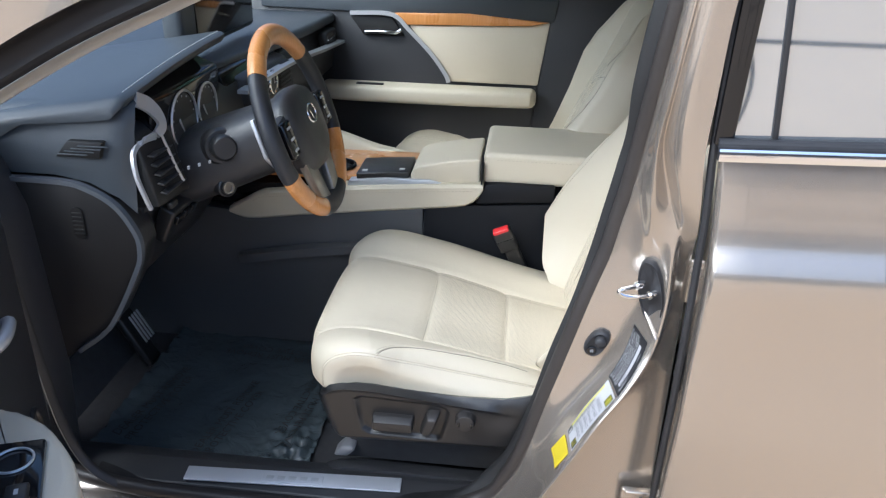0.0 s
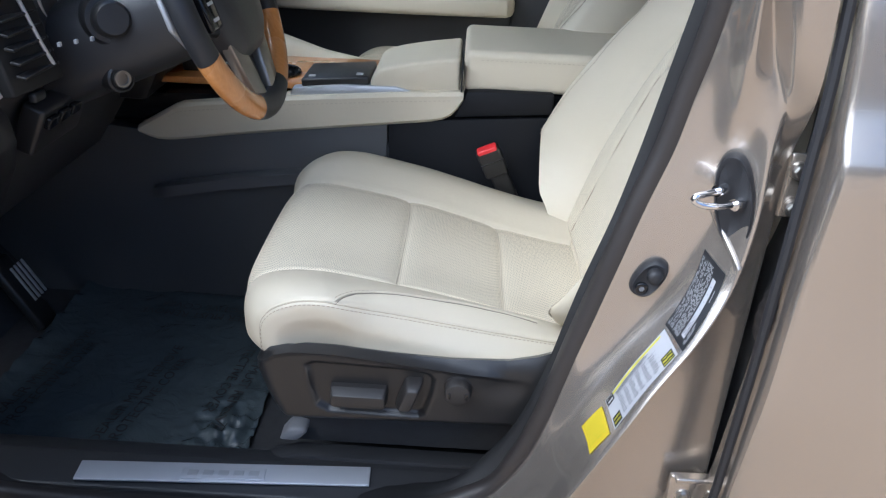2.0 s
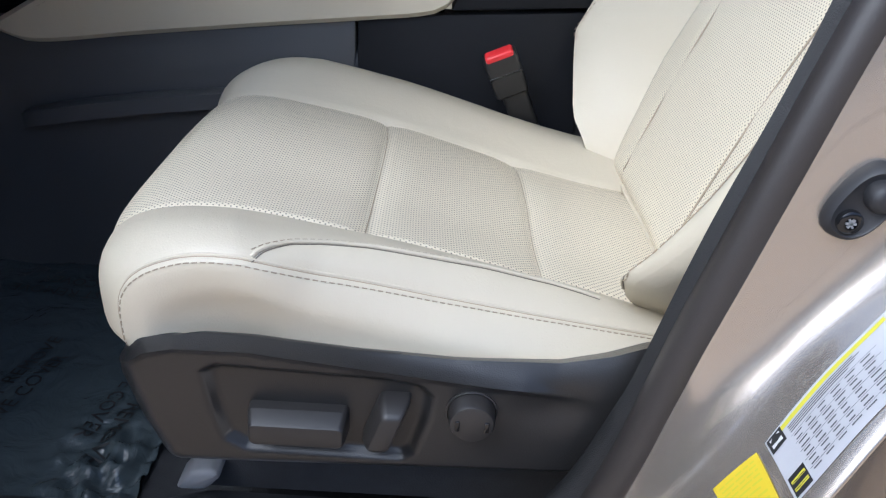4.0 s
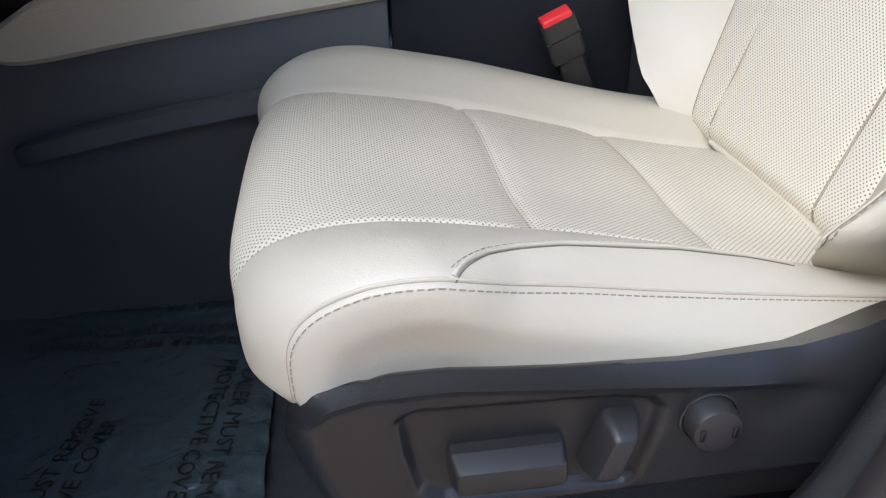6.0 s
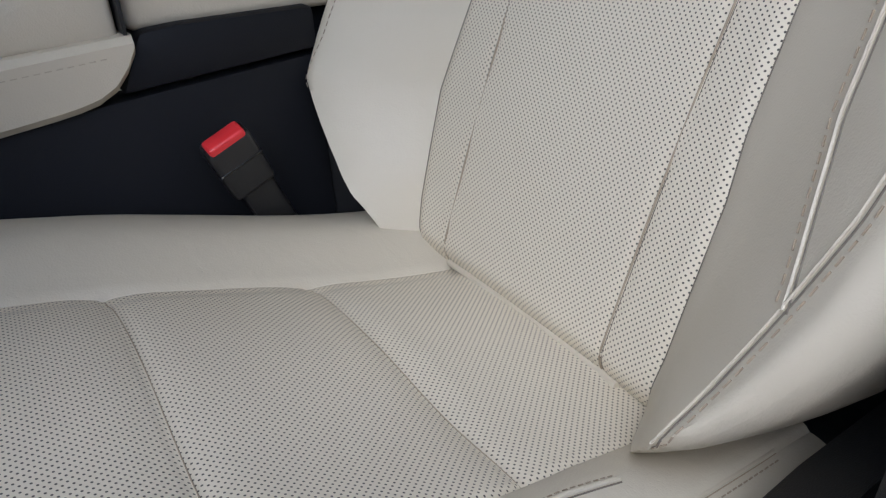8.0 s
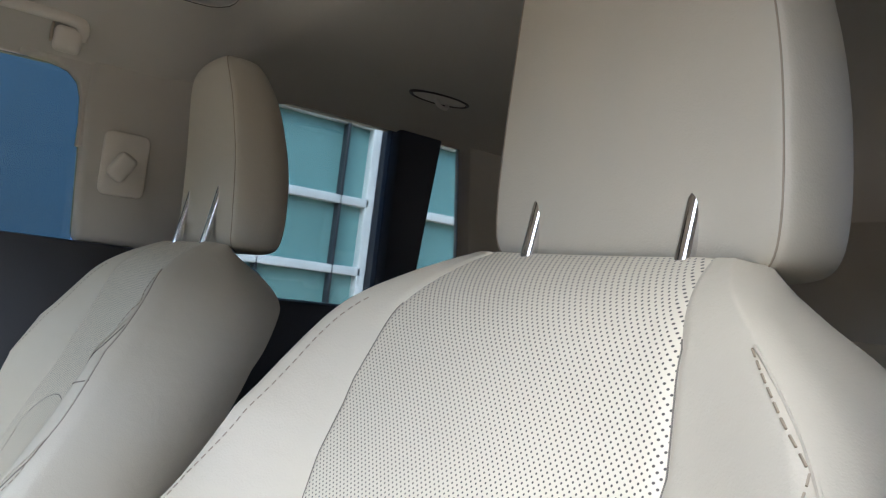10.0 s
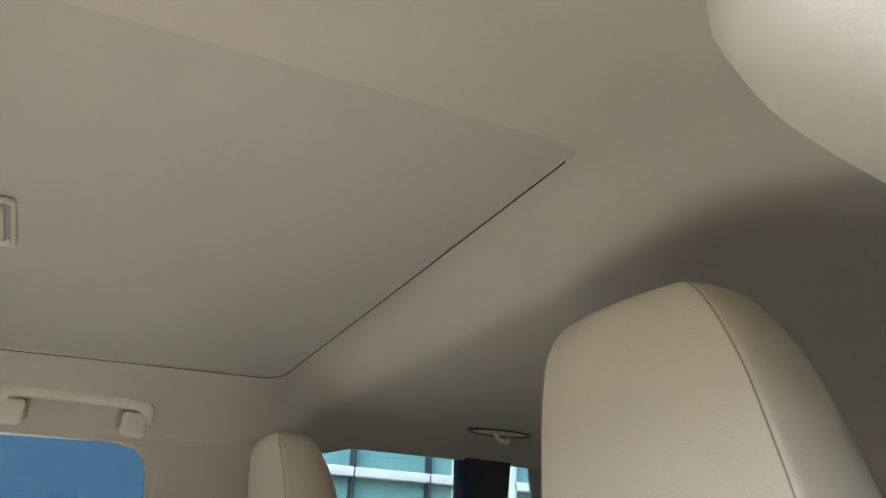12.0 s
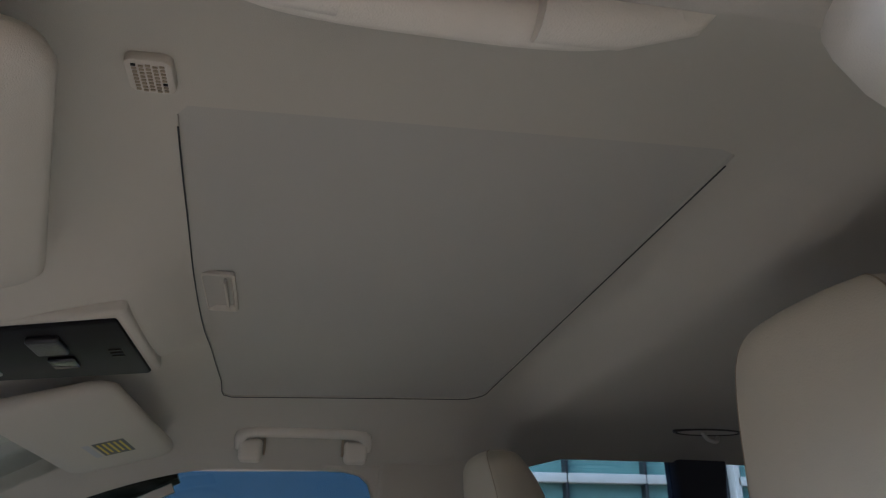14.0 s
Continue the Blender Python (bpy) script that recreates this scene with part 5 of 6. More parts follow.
grab_handle("grab_handle", "beige moulded grab handle over the passenger door", 0.172, 0.400, 2.312, 1.595, -1)
round_handle("grab_handle", "beige rounded grab handle over the driver's door", 0.195, 0.372, 1.066, 1.584, 1)
mic = thing("microphone_grille", "small square beige microphone grille in the headliner", "grille", at=(0.148, 1.271, 1.6550))
part("frame", plate(round_rect(0, 0, 0.027, 0.034, 0.006), "z", -0.0018, 0.006, 0.0015), recess_beige, mic)
for i in range(5):
    for j in range(8):
        part("hole", box(-0.0080 + 0.0040 * i, -0.0124 + 0.0035 * j + 0.0009 * (i % 2), -0.0022, 0.0026, 0.0016, 0.0008, 0), thread if (i * 3 + j) % 17 else ink, mic)


# ---------------------------------------------------------------- dashboard
dash = thing("dashboard", "slate and black dashboard with a stitched hood", "dashboard", at=(-0.5, MID, 0.6))
DB = Vector((-0.5, MID, 0.6))


def dsh(name, bm, m, label="", parent=None, angle=40):
    bmesh.ops.translate(bm, vec=-DB, verts=bm.verts[:])
    return part(name, bm, m, parent or dash, label, angle)


def section(y):
    k = min(1.0, max(0.0, (y - 1.10) / 0.10))
    e = (y - 1.10) / 1.25
    lo = 0.06 * (1 - k)
    pts = [(-1.02, 1.10), (-0.80, 1.135), (-0.58, 1.145), (-0.455 + lo * 0.2, 1.135), (-0.425, 1.11), (-0.42 + 0.02 * e, 1.05), (-0.435 + 0.03 * e, 0.99), (-0.47, 0.93), (-0.50, 0.86), (-0.56, 0.77), (-0.66, 0.70), (-1.02, 0.68)]
    return [(x, y, z) for x, z in pts]


dsh("lower_body", loft([section(y) for y in np.linspace(1.10, 2.33, 30)]), dark_plastic, "black lower dashboard", angle=50)
dsh("passenger_top", plate([(-1.0, 1.50), (-0.47, 1.50), (-0.43, 1.80), (-0.40, 2.10), (-0.39, 2.33), (-1.0, 2.34)], "z", 1.125, 1.155, 0.012, 3), dash_skin, "slate soft dashboard top", angle=60)
dsh("passenger_trim", sweep(catmull([(-0.40, 1.52, 1.10), (-0.385, 1.80, 1.105), (-0.375, 2.10, 1.085), (-0.372, 2.32, 1.07)], 24), [(-0.012, -0.004), (0.012, -0.004), (0.012, 0.004), (-0.012, 0.004)]), satin, "satin trim strip")

# hood over the instruments: a soft skin rising to the middle, its lip rolled under
LIP = [(1.060, -0.440, 1.182), (1.070, -0.431, 1.192), (1.085, -0.426, 1.199), (1.18, -0.420, 1.213), (1.27, -0.415, 1.224), (1.36, -0.409, 1.233), (1.44, -0.405, 1.238), (1.475, -0.410, 1.236), (1.50, -0.428, 1.230), (1.515, -0.460, 1.222), (1.522, -0.52, 1.212)]
lip_run = catmull(LIP, 70)
rings = []
for v in lip_run:
    y_, xl, zl = v
    k_ = max(0.0, min(1.0, (y_ - 1.06) / 0.03))
    top_z = lambda x: zl - 0.16 * (xl - x) - 0.05 * max(0.0, xl - x - 0.2) ** 1.5
    ring = [(x, y_, top_z(x)) for x in (-1.0, -0.85, -0.70, -0.60, xl - 0.06)]
    ring += [(xl - 0.02, y_, zl - 0.0025), (xl - 0.006, y_, zl - 0.0022), (xl, y_, zl - 0.007), (xl - 0.001, y_, zl - 0.013), (xl - 0.008, y_, zl - 0.018 - 0.004 * k_), (xl - 0.05, y_, zl - 0.024 - 0.006 * k_), (xl - 0.16, y_, zl - 0.034 - 0.02 * k_), (-0.70, y_, top_z(-0.70) - 0.05), (-1.0, y_, top_z(-1.0) - 0.05)]
    rings.append(ring)
hood = dsh("hood", loft(rings), dash_skin, "slate stitched instrument hood", angle=50)
st = [Vector((v[1] - 0.014, v[0], v[2] - 0.0017)) - DB for v in lip_run[6:56]]
part("stitching", dashes(st, 0.0055, 0.0035, 0.0008), light_ink, hood)

# driver's end: the sloping shoulder, its trim line and the dark end panel
shoulder = [[(-0.68, 1.062, 1.065), (-0.56, 1.062, 1.066), (-0.50, 1.062, 1.055), (-0.455, 1.065, 1.03), (-0.43, 1.072, 1.00)],
            [(-0.68, 1.058, 1.09), (-0.56, 1.058, 1.09), (-0.49, 1.060, 1.085), (-0.447, 1.066, 1.075), (-0.428, 1.080, 1.07)],
            [(-0.68, 1.066, 1.13), (-0.56, 1.066, 1.135), (-0.48, 1.068, 1.14), (-0.44, 1.074, 1.14), (-0.424, 1.088, 1.135)],
            [(-0.68, 1.090, 1.165), (-0.56, 1.090, 1.175), (-0.47, 1.092, 1.182), (-0.435, 1.096, 1.182), (-0.422, 1.10, 1.178)],
            [(-0.68, 1.12, 1.17), (-0.56, 1.12, 1.18), (-0.47, 1.12, 1.19), (-0.435, 1.12, 1.19), (-0.422, 1.12, 1.186)]]
bm = bmesh.new()
bm.from_mesh(sheet(shoulder))
bmesh.ops.subdivide_edges(bm, edges=bm.edges[:], cuts=3, use_grid_fill=True, smooth=0.6)
dsh("shoulder", bm, dash_skin, "slate end shoulder", angle=70)
slot = dsh("side_defroster", plate([(-0.545, 1.100), (-0.470, 1.100), (-0.462, 1.128), (-0.520, 1.128)], "y", 1.052, 1.075, 0.002), ink, "slatted side defroster outlet")
for k in range(4):
    dsh("slat", box(-0.520 + 0.012 * k + 0.006, 1.0515, 1.106 + 0.005 * k, 0.05, 0.004, 0.0018, 0.0005), dash_skin, parent=slot)
END = [(-0.70, 1.058), (-0.55, 1.058), (-0.50, 1.048), (-0.455, 1.020), (-0.428, 0.975), (-0.424, 0.945), (-0.435, 0.905), (-0.50, 0.79), (-0.57, 0.73), (-0.66, 0.665), (-0.72, 0.66)]
dsh("end_panel", plate(END, "y", 1.055, 1.115, 0.004), black_plastic, "black dashboard end panel")
dsh("end_trim", sweep(catmull([(x, 1.052, z) for x, z in END[:9]], 60), [(-0.004, -0.006), (0.004, -0.006), (0.004, 0.006), (-0.004, 0.006)], up=(0, 1, 0)), mat("grey_trim", (0.10, 0.11, 0.125), 0.35, metal=0.3), "grey trim line")
dsh("end_slot", plate(round_rect(-0.527, 0.985, 0.020, 0.055, 0.009), "y", 1.0515, 1.06), ink, "slotted end outlet")
for k in range(6):
    dsh("slat", box(-0.527, 1.051, 0.966 + 0.0075 * k, 0.017, 0.003, 0.002, 0.0004), black_plastic)

# driver's air outlet in a silver frame
vent = dsh("air_outlet", box(-0.425, 1.135, 1.058, 0.05, 0.088, 0.11, 0.004, turn=Matrix.Rotation(radians(-12), 4, "Y") @ Matrix.Rotation(radians(-12), 4, "Z")), ink, "driver's air outlet")
for k in range(5):
    dsh("louvre", box(-0.3985 + 0.0035 * (2 - k), 1.135, 1.030 + 0.016 * k, 0.012, 0.080, 0.0035, 0.001, turn=Matrix.Rotation(radians(10), 4, "Y")), black_plastic, parent=vent)
WING = [(-0.424, 1.108, 1.186), (-0.418, 1.135, 1.17), (-0.412, 1.153, 1.148), (-0.408, 1.153, 1.131), (-0.408, 1.13, 1.122), (-0.412, 1.093, 1.122), (-0.413, 1.066, 1.118), (-0.412, 1.051, 1.107), (-0.407, 1.044, 1.076), (-0.399, 1.046, 1.042), (-0.394, 1.05, 1.019)]
wing_w = [0.012, 0.013, 0.012, 0.009, 0.006, 0.004, 0.0035, 0.0035, 0.003, 0.003, 0.0025]
dsh("outlet_wing", sweep(catmull(WING, 60), lambda f: [(-0.003, -1.0 * float(np.interp(f * 10, range(11), wing_w))), (0.003, -1.0 * float(np.interp(f * 10, range(11), wing_w))), (0.003, float(np.interp(f * 10, range(11), wing_w))), (-0.003, float(np.interp(f * 10, range(11), wing_w)))], up=(0.1, 1, 0.1)), satin, "satin silver wing round the outlet", angle=50)
dsh("outlet_frame", tube(catmull([(-0.406, 1.144, 1.116), (-0.4, 1.149, 1.09), (-0.393, 1.155, 1.058), (-0.386, 1.162, 1.03)], 24), 0.0026, 8, up=(0, 1, 0)), satin, "satin frame strip")
dsh("outlet_switch", box(-0.394, 1.125, 1.000, 0.01, 0.026, 0.012, 0.003), black_plastic)

# instruments
clus = dsh("instrument_pod", plate([(-0.50, 1.20), (-0.425, 1.17), (-0.43, 1.03), (-0.50, 1.02)], "y", 1.16, 1.47, 0.01), gloss_black, "dark instrument pod")
for cy, r in ((1.275, 0.055), (1.385, 0.045)):
    dsh("dial_ring", tube([(-0.4225, cy + r * math.cos(a), 1.105 + r * math.sin(a)) for a in np.linspace(0, 2 * math.pi, 40, endpoint=False)], 0.0025, 6, closed=True, up=(1, 0, 0)), satin, parent=clus)
    dsh("dial_face", loft([[(x_, cy + r * 0.94 * math.cos(a), 1.105 + r * 0.94 * math.sin(a)) for a in np.linspace(0, 2 * math.pi, 40, endpoint=False)] for x_ in (-0.427, -0.4245)]), black_label, parent=clus)
    dsh("needle", box(-0.4225, cy - 0.010, 1.092, 0.002, 0.004, 0.045, 0.0005, turn=Matrix.Rotation(radians(28), 4, "X")), light_ink, parent=clus)
    for k in range(11):
        a = radians(-40 + 26 * k)
        dsh("dial_mark", box(-0.4235, cy + r * 0.82 * math.cos(a), 1.105 + r * 0.82 * math.sin(a), 0.001, 0.003, 0.003, 0), light_ink, parent=clus)
# middle: screen, clock, outlets
scr = dsh("screen_housing", box(-0.52, 1.690, 1.270, 0.045, 0.435, 0.185, 0.014), dash_skin, "wide centre screen")
dsh("screen", box(-0.4965, 1.715, 1.272, 0.004, 0.345, 0.160, 0.003), gloss_black, parent=scr)
dsh("screen_base", plate([(-0.62, 1.15), (-0.44, 1.14), (-0.42, 1.09), (-0.62, 1.09)], "y", 1.50, 1.92, 0.008), gloss_black)
stack = dsh("radio_panel", plate([(-0.50, 1.14), (-0.405, 1.115), (-0.385, 1.04), (-0.40, 0.95), (-0.45, 0.86), (-0.55, 0.86)], "y", 1.56, 1.86, 0.01), black_plastic, "black radio panel")
clock = dsh("clock", tube([(-0.391, 1.70 + 0.026 * math.cos(a), 1.082 + 0.026 * math.sin(a)) for a in np.linspace(0, 2 * math.pi, 32, endpoint=False)], 0.004, 8, closed=True, up=(1, 0, 0)), chrome, "chrome ringed clock")
dsh("clock_face", loft([[(x_, 1.70 + 0.025 * math.cos(a), 1.082 + 0.025 * math.sin(a)) for a in np.linspace(0, 2 * math.pi, 28, endpoint=False)] for x_ in (-0.40, -0.390)]), black_label, parent=clock)
dsh("clock_hand", box(-0.389, 1.703, 1.090, 0.001, 0.002, 0.018, 0), light_ink, parent=clock)
dsh("clock_hand", box(-0.389, 1.709, 1.080, 0.001, 0.013, 0.002, 0), light_ink, parent=clock)
for cy in (1.615, 1.785):
    v = dsh("air_outlet", box(-0.402, cy, 1.082, 0.03, 0.095, 0.055, 0.004), ink, "centre air outlet")
    for k in range(4):
        dsh("louvre", box(-0.388, cy, 1.065 + 0.012 * k, 0.008, 0.088, 0.003, 0.0008), black_plastic, parent=v)
for k in range(5):
    dsh("stack_button", box(-0.386, 1.60 + 0.045 * k, 1.030, 0.006, 0.034, 0.013, 0.002), gloss_black, parent=stack)
    dsh("button_mark", box(-0.3825, 1.60 + 0.045 * k, 1.030, 0.001, 0.012, 0.003, 0), light_ink, parent=stack)
pv = dsh("air_outlet", box(-0.395, 2.235, 1.095, 0.03, 0.11, 0.045, 0.006), ink, "passenger air outlet")
dsh("louvre", box(-0.382, 2.235, 1.095, 0.008, 0.10, 0.003, 0.001), chrome, parent=pv)
# small switches below the outlet
sw_panel = dsh("switch_panel", box(-0.432, 1.215, 0.945, 0.03, 0.13, 0.07, 0.006, turn=Matrix.Rotation(radians(25), 4, "Y")), black_plastic)
for k in range(3):
    dsh("small_switch", box(-0.408, 1.170 + 0.032 * k, 0.952, 0.008, 0.024, 0.016, 0.002, turn=Matrix.Rotation(radians(25), 4, "Y")), gloss_black, parent=sw_panel)

# ---------------------------------------------------------------- steering column and wheel
spoke_satin = mat("satin_taupe", (0.30, 0.285, 0.26), 0.34, metal=0.8, spread=0.05)
HUB = Vector((-0.210, 1.308, 1.106))
tilt = Matrix.Rotation(radians(-19), 4, "Y")
col = thing("steering_column", "black steering column shroud with stalk and start button", "steering column", at=(-0.38, 1.30, 1.03))
CO = Vector((-0.38, 1.30, 1.03))
rings = []
for f in np.linspace(0, 1, 12):
    c = Vector((-0.47, 1.30, 0.995)).lerp(Vector((-0.245, 1.30, 1.085)), f)
    w, h = 0.085 - 0.012 * f + 0.012 * math.sin(f * math.pi), 0.075 - 0.008 * f
    rings.append([Vector((c.x, c.y + w * math.copysign(abs(math.cos(a)) ** 0.7, math.cos(a)), c.z + h * math.copysign(abs(math.sin(a)) ** 0.7, math.sin(a)))) - CO for a in np.linspace(0, 2 * math.pi, 32, endpoint=False)])
part("shroud", loft(rings), dark_plastic, col, angle=60)
cyl = lambda p, d, prof, n=28: loft([[Vector(p) + Vector(d).normalized() * t + (Vector(d).normalized().orthogonal().normalized() * math.cos(a) + Vector(d).normalized().cross(Vector(d).normalized().orthogonal().normalized()) * math.sin(a)) * r - CO for a in np.linspace(0, 2 * math.pi, n, endpoint=False)] for t, r in prof])
part("stalk_knob", cyl((-0.335, 1.222, 1.076), (0.55, -0.80, 0.15), [(-0.03, 0.034), (0.0, 0.034), (0.006, 0.030), (0.006, 0.024), (0.024, 0.0225), (0.028, 0.019)]), black_plastic, col, "ribbed round stalk knob")
part("start_button", cyl((-0.335, 1.226, 0.998), (0.75, -0.62, 0.1), [(-0.02, 0.019), (0.004, 0.019), (0.006, 0.016), (0.004, 0.014), (0.008, 0.0125)]), black_plastic, col, "round start button")
part("button_ring", cyl((-0.329, 1.219, 0.999), (0.75, -0.62, 0.1), [(0.0, 0.011), (0.0035, 0.011), (0.0035, 0.008), (0.0, 0.008)]), spoke_satin, col)
for k in range(3):
    part("panel_mark", box(*(Vector((-0.372 + 0.012 * k, 1.158 + 0.018 * k, 1.056)) - CO), 0.003, 0.006, 0.005, 0), light_ink, col)

wheel = thing("steering_wheel", "wood and black leather steering wheel with a plain round badge", "steering wheel", at=HUB)
wheel.matrix_world = Matrix.Translation(HUB) @ tilt
# local axes: x towards the driver, y across, z up the rim


def rim_arc(a0, a1, n=30, r=0.164):
    return [Vector((0.0, r * math.sin(radians(a)), r * 1.0 * math.cos(radians(a)))) for a in np.linspace(a0, a1, n)]


for a0, a1, m, nm in ((-48, 48, wood, "wood_arc"), (48, 112, leather, "x"), (-112, -48, leather, "x"), (112, 158, wood, "wood_arc"), (-158, -112, wood, "wood_arc"), (158, 202, leather, "x")):
    mt = wood if m is wood else mat("wheel_leather", (0.02, 0.021, 0.024), 0.45, grain=0.4, grain_size=1200, spread=0.1)
    part(nm if m is wood else "leather_grip", sweep(rim_arc(a0, a1), disc(0.0190, 16, 0.0155), up=(1, 0, 0)), mt, wheel, "orange wood rim section" if m is wood else "black leather grip", angle=60)
for s in (-1, 1):
    part("stitching", dashes([p * 0.915 + Vector((0.006, 0, 0)) for p in rim_arc(50 * s, 110 * s)], 0.005, 0.004, 0.0009), light_ink, wheel)
pad = []
for t, sc in ((-0.05, 0.75), (-0.02, 0.98), (0.0, 1.0), (0.012, 0.93), (0.020, 0.75), (0.023, 0.4)):
    pad.append([Vector((t, 0.092 * sc * math.copysign(abs(math.cos(a)) ** 0.75, math.cos(a)), (0.078 if math.sin(a) > 0 else 0.082) * sc * math.copysign(abs(math.sin(a)) ** 0.8, math.sin(a)) - 0.012)) for a in np.linspace(0, 2 * math.pi, 40, endpoint=False)])
hub = part("airbag_cover", loft(pad), dark_plastic, wheel, "black airbag cover", angle=60)
part("badge_ring", tube([Vector((0.0245, 0.022 * math.cos(a), 0.017 * math.sin(a) + 0.010)) for a in np.linspace(0, 2 * math.pi, 36, endpoint=False)], 0.0022, 8, closed=True, up=(1, 0, 0)), chrome, hub, "plain chrome badge ring")
part("badge_bar", box(0.0245, -0.003, 0.008, 0.003, 0.004, 0.020, 0.001, turn=Matrix.Rotation(radians(25), 4, "X")), chrome, hub)
part("lower_bridge", plate([(-0.040, -0.08), (0.040, -0.08), (0.020, -0.156), (-0.020, -0.156)], "x", -0.022, -0.006, 0.004), black_plastic, wheel)
for s in (-1, 1):
    part("spoke", plate([(s * 0.075, 0.035), (s * 0.165, 0.022), (s * 0.166, -0.030), (s * 0.080, -0.050)], "x", -0.016, 0.004, 0.006), dark_plastic, wheel)
    padsw = part("switch_pad", box(0.009, s * 0.112, -0.005, 0.012, 0.042, 0.066, 0.008), gloss_black, wheel, "gloss black switch pad")
    for k in range(3):
        part("switch_mark", box(0.0155, s * 0.112, -0.025 + 0.02 * k, 0.001, 0.018, 0.004, 0), light_ink, padsw)
    part("spoke_trim", plate([(s * 0.030, -0.072), (s * 0.082, -0.045), (s * 0.056, -0.150), (s * 0.010, -0.156)], "x", -0.010, 0.007, 0.004), spoke_satin, wheel, "satin taupe lower spoke")
    part("shift_paddle", plate([(s * 0.085, 0.045), (s * 0.135, 0.050), (s * 0.140, -0.02), (s * 0.105, -0.06)], "x", -0.038, -0.030, 0.003), satin, wheel, "satin shift paddle")

# ---------------------------------------------------------------- pedals and floor cover
pedal = thing("accelerator_pedal", "black accelerator pedal with metal strips", "pedal", at=(-0.70, 1.46, 0.50))
part("pedal_arm", box(0, 0, 0.0, 0.02, 0.055, 0.16, 0.008, turn=Matrix.Rotation(radians(-28), 4, "Y")), black_plastic, pedal)
for k in range(4):
    part("metal_strip", box(0.018, -0.018 + 0.012 * k, 0.03, 0.004, 0.005, 0.075, 0.001, turn=Matrix.Rotation(radians(-28), 4, "Y")), satin, pedal)


def cover_mat():
    m = mat("slate_film", (0.064, 0.079, 0.085), 0.10, grain=0.0, spread=0.25, stain=9, spec=0.5)
    nt = m.node_tree
    b = nt.nodes["Principled BSDF"]
    tc = nt.nodes.new("ShaderNodeTexCoord")
    n = nt.nodes.new("ShaderNodeTexNoise")
    n.inputs["Scale"].default_value, n.inputs["Detail"].default_value, n.inputs["Distortion"].default_value = 22, 6, 1.5
    nt.links.new(tc.outputs["Object"], n.inputs["Vector"])
    bump = nt.nodes.new("ShaderNodeBump")
    bump.inputs["Strength"].default_value, bump.inputs["Distance"].default_value = 0.6, 0.007
    nt.links.new(n.outputs["Fac"], bump.inputs["Height"])
    nt.links.new(bump.outputs[0], b.inputs["Normal"])
    return m


MX0, MX1, MY0, MY1 = -0.64, -0.185, 1.10, 1.655


def cover_z(x, y):
    crumple = math.exp(-(((x + 0.22) / 0.06) ** 2 + ((y - 1.16) / 0.07) ** 2))
    v = noise.noise(Vector((x * 18, y * 18, 0.3))) * 0.0035 + noise.noise(Vector((x * 60, y * 60, 7.3))) * (0.0012 + 0.022 * crumple)
    edge = 0.010 * max(0, (0.02 - min(x - MX0, MX1 - x, y - MY0, MY1 - y)) / 0.02) * noise.noise(Vector((x * 40, y * 40, 2)))
    rise = 0.015 * max(0, (-0.56 - x) / 0.08) ** 2
    return 0.441 + v + edge + rise


cover = thing("floor_cover", "crumpled dark film floor cover printed with a removal notice", "floor cover", at=(-0.41, 1.36, 0.44))
FC = Vector((-0.41, 1.36, 0.44))
xs, ys = np.linspace(MX0, MX1, 110), np.linspace(MY0, MY1, 130)
top = sheet([[Vector((x, y, cover_z(x, y))) - FC for y in ys] for x in xs])
film = part("film", top, cover_mat(), cover, angle=80)


def lettering(text, size, m):
    """A flat mesh of words in the built-in font."""
    c = bpy.data.curves.new("words", "FONT")
    c.body, c.size, c.resolution_u = text, size, 2
    tmp = bpy.data.objects.new("words", c)
    scene.collection.objects.link(tmp)
    dg = bpy.context.evaluated_depsgraph_get()
    dg.update()
    me = bpy.data.meshes.new_from_object(tmp.evaluated_get(dg))
    bpy.data.objects.remove(tmp)
    me.materials.clear()
    return me


for text, dy in (("DEALER MUST REMOVE", 0.0), ("PROTECTIVE COVER", -0.028)):
    base_me = lettering(text, 0.026, ink)
    for i, (ox, oy, turn_) in enumerate(((-0.42, 1.13, 80), (-0.23, 1.50, 175), (-0.60, 1.16, 80), (-0.22, 1.45, 262), (-0.25, 1.585, 175))):
        me = base_me.copy()
        a = radians(turn_)
        for v in me.vertices:
            px, py = v.co.x, v.co.y + dy
            x = ox + px * math.cos(a) - py * math.sin(a)
            y = oy + px * math.sin(a) + py * math.cos(a)
            x, y = min(max(x, MX0), MX1), min(max(y, MY0), MY1)
            v.co = Vector((x, y, cover_z(x, y) + 0.0016)) - FC
        part("printed_line", me, ink, film, "black printed words")

# ---------------------------------------------------------------- driver's open door
HINGE = Vector((-0.60, 0.93, 0.0))
door = thing("driver_door", "driver's door standing open with a cream armrest", "car door", at=HINGE)
door.matrix_world = Matrix.Translation(HINGE) @ Matrix.Rotation(radians(-63), 4, "Z")
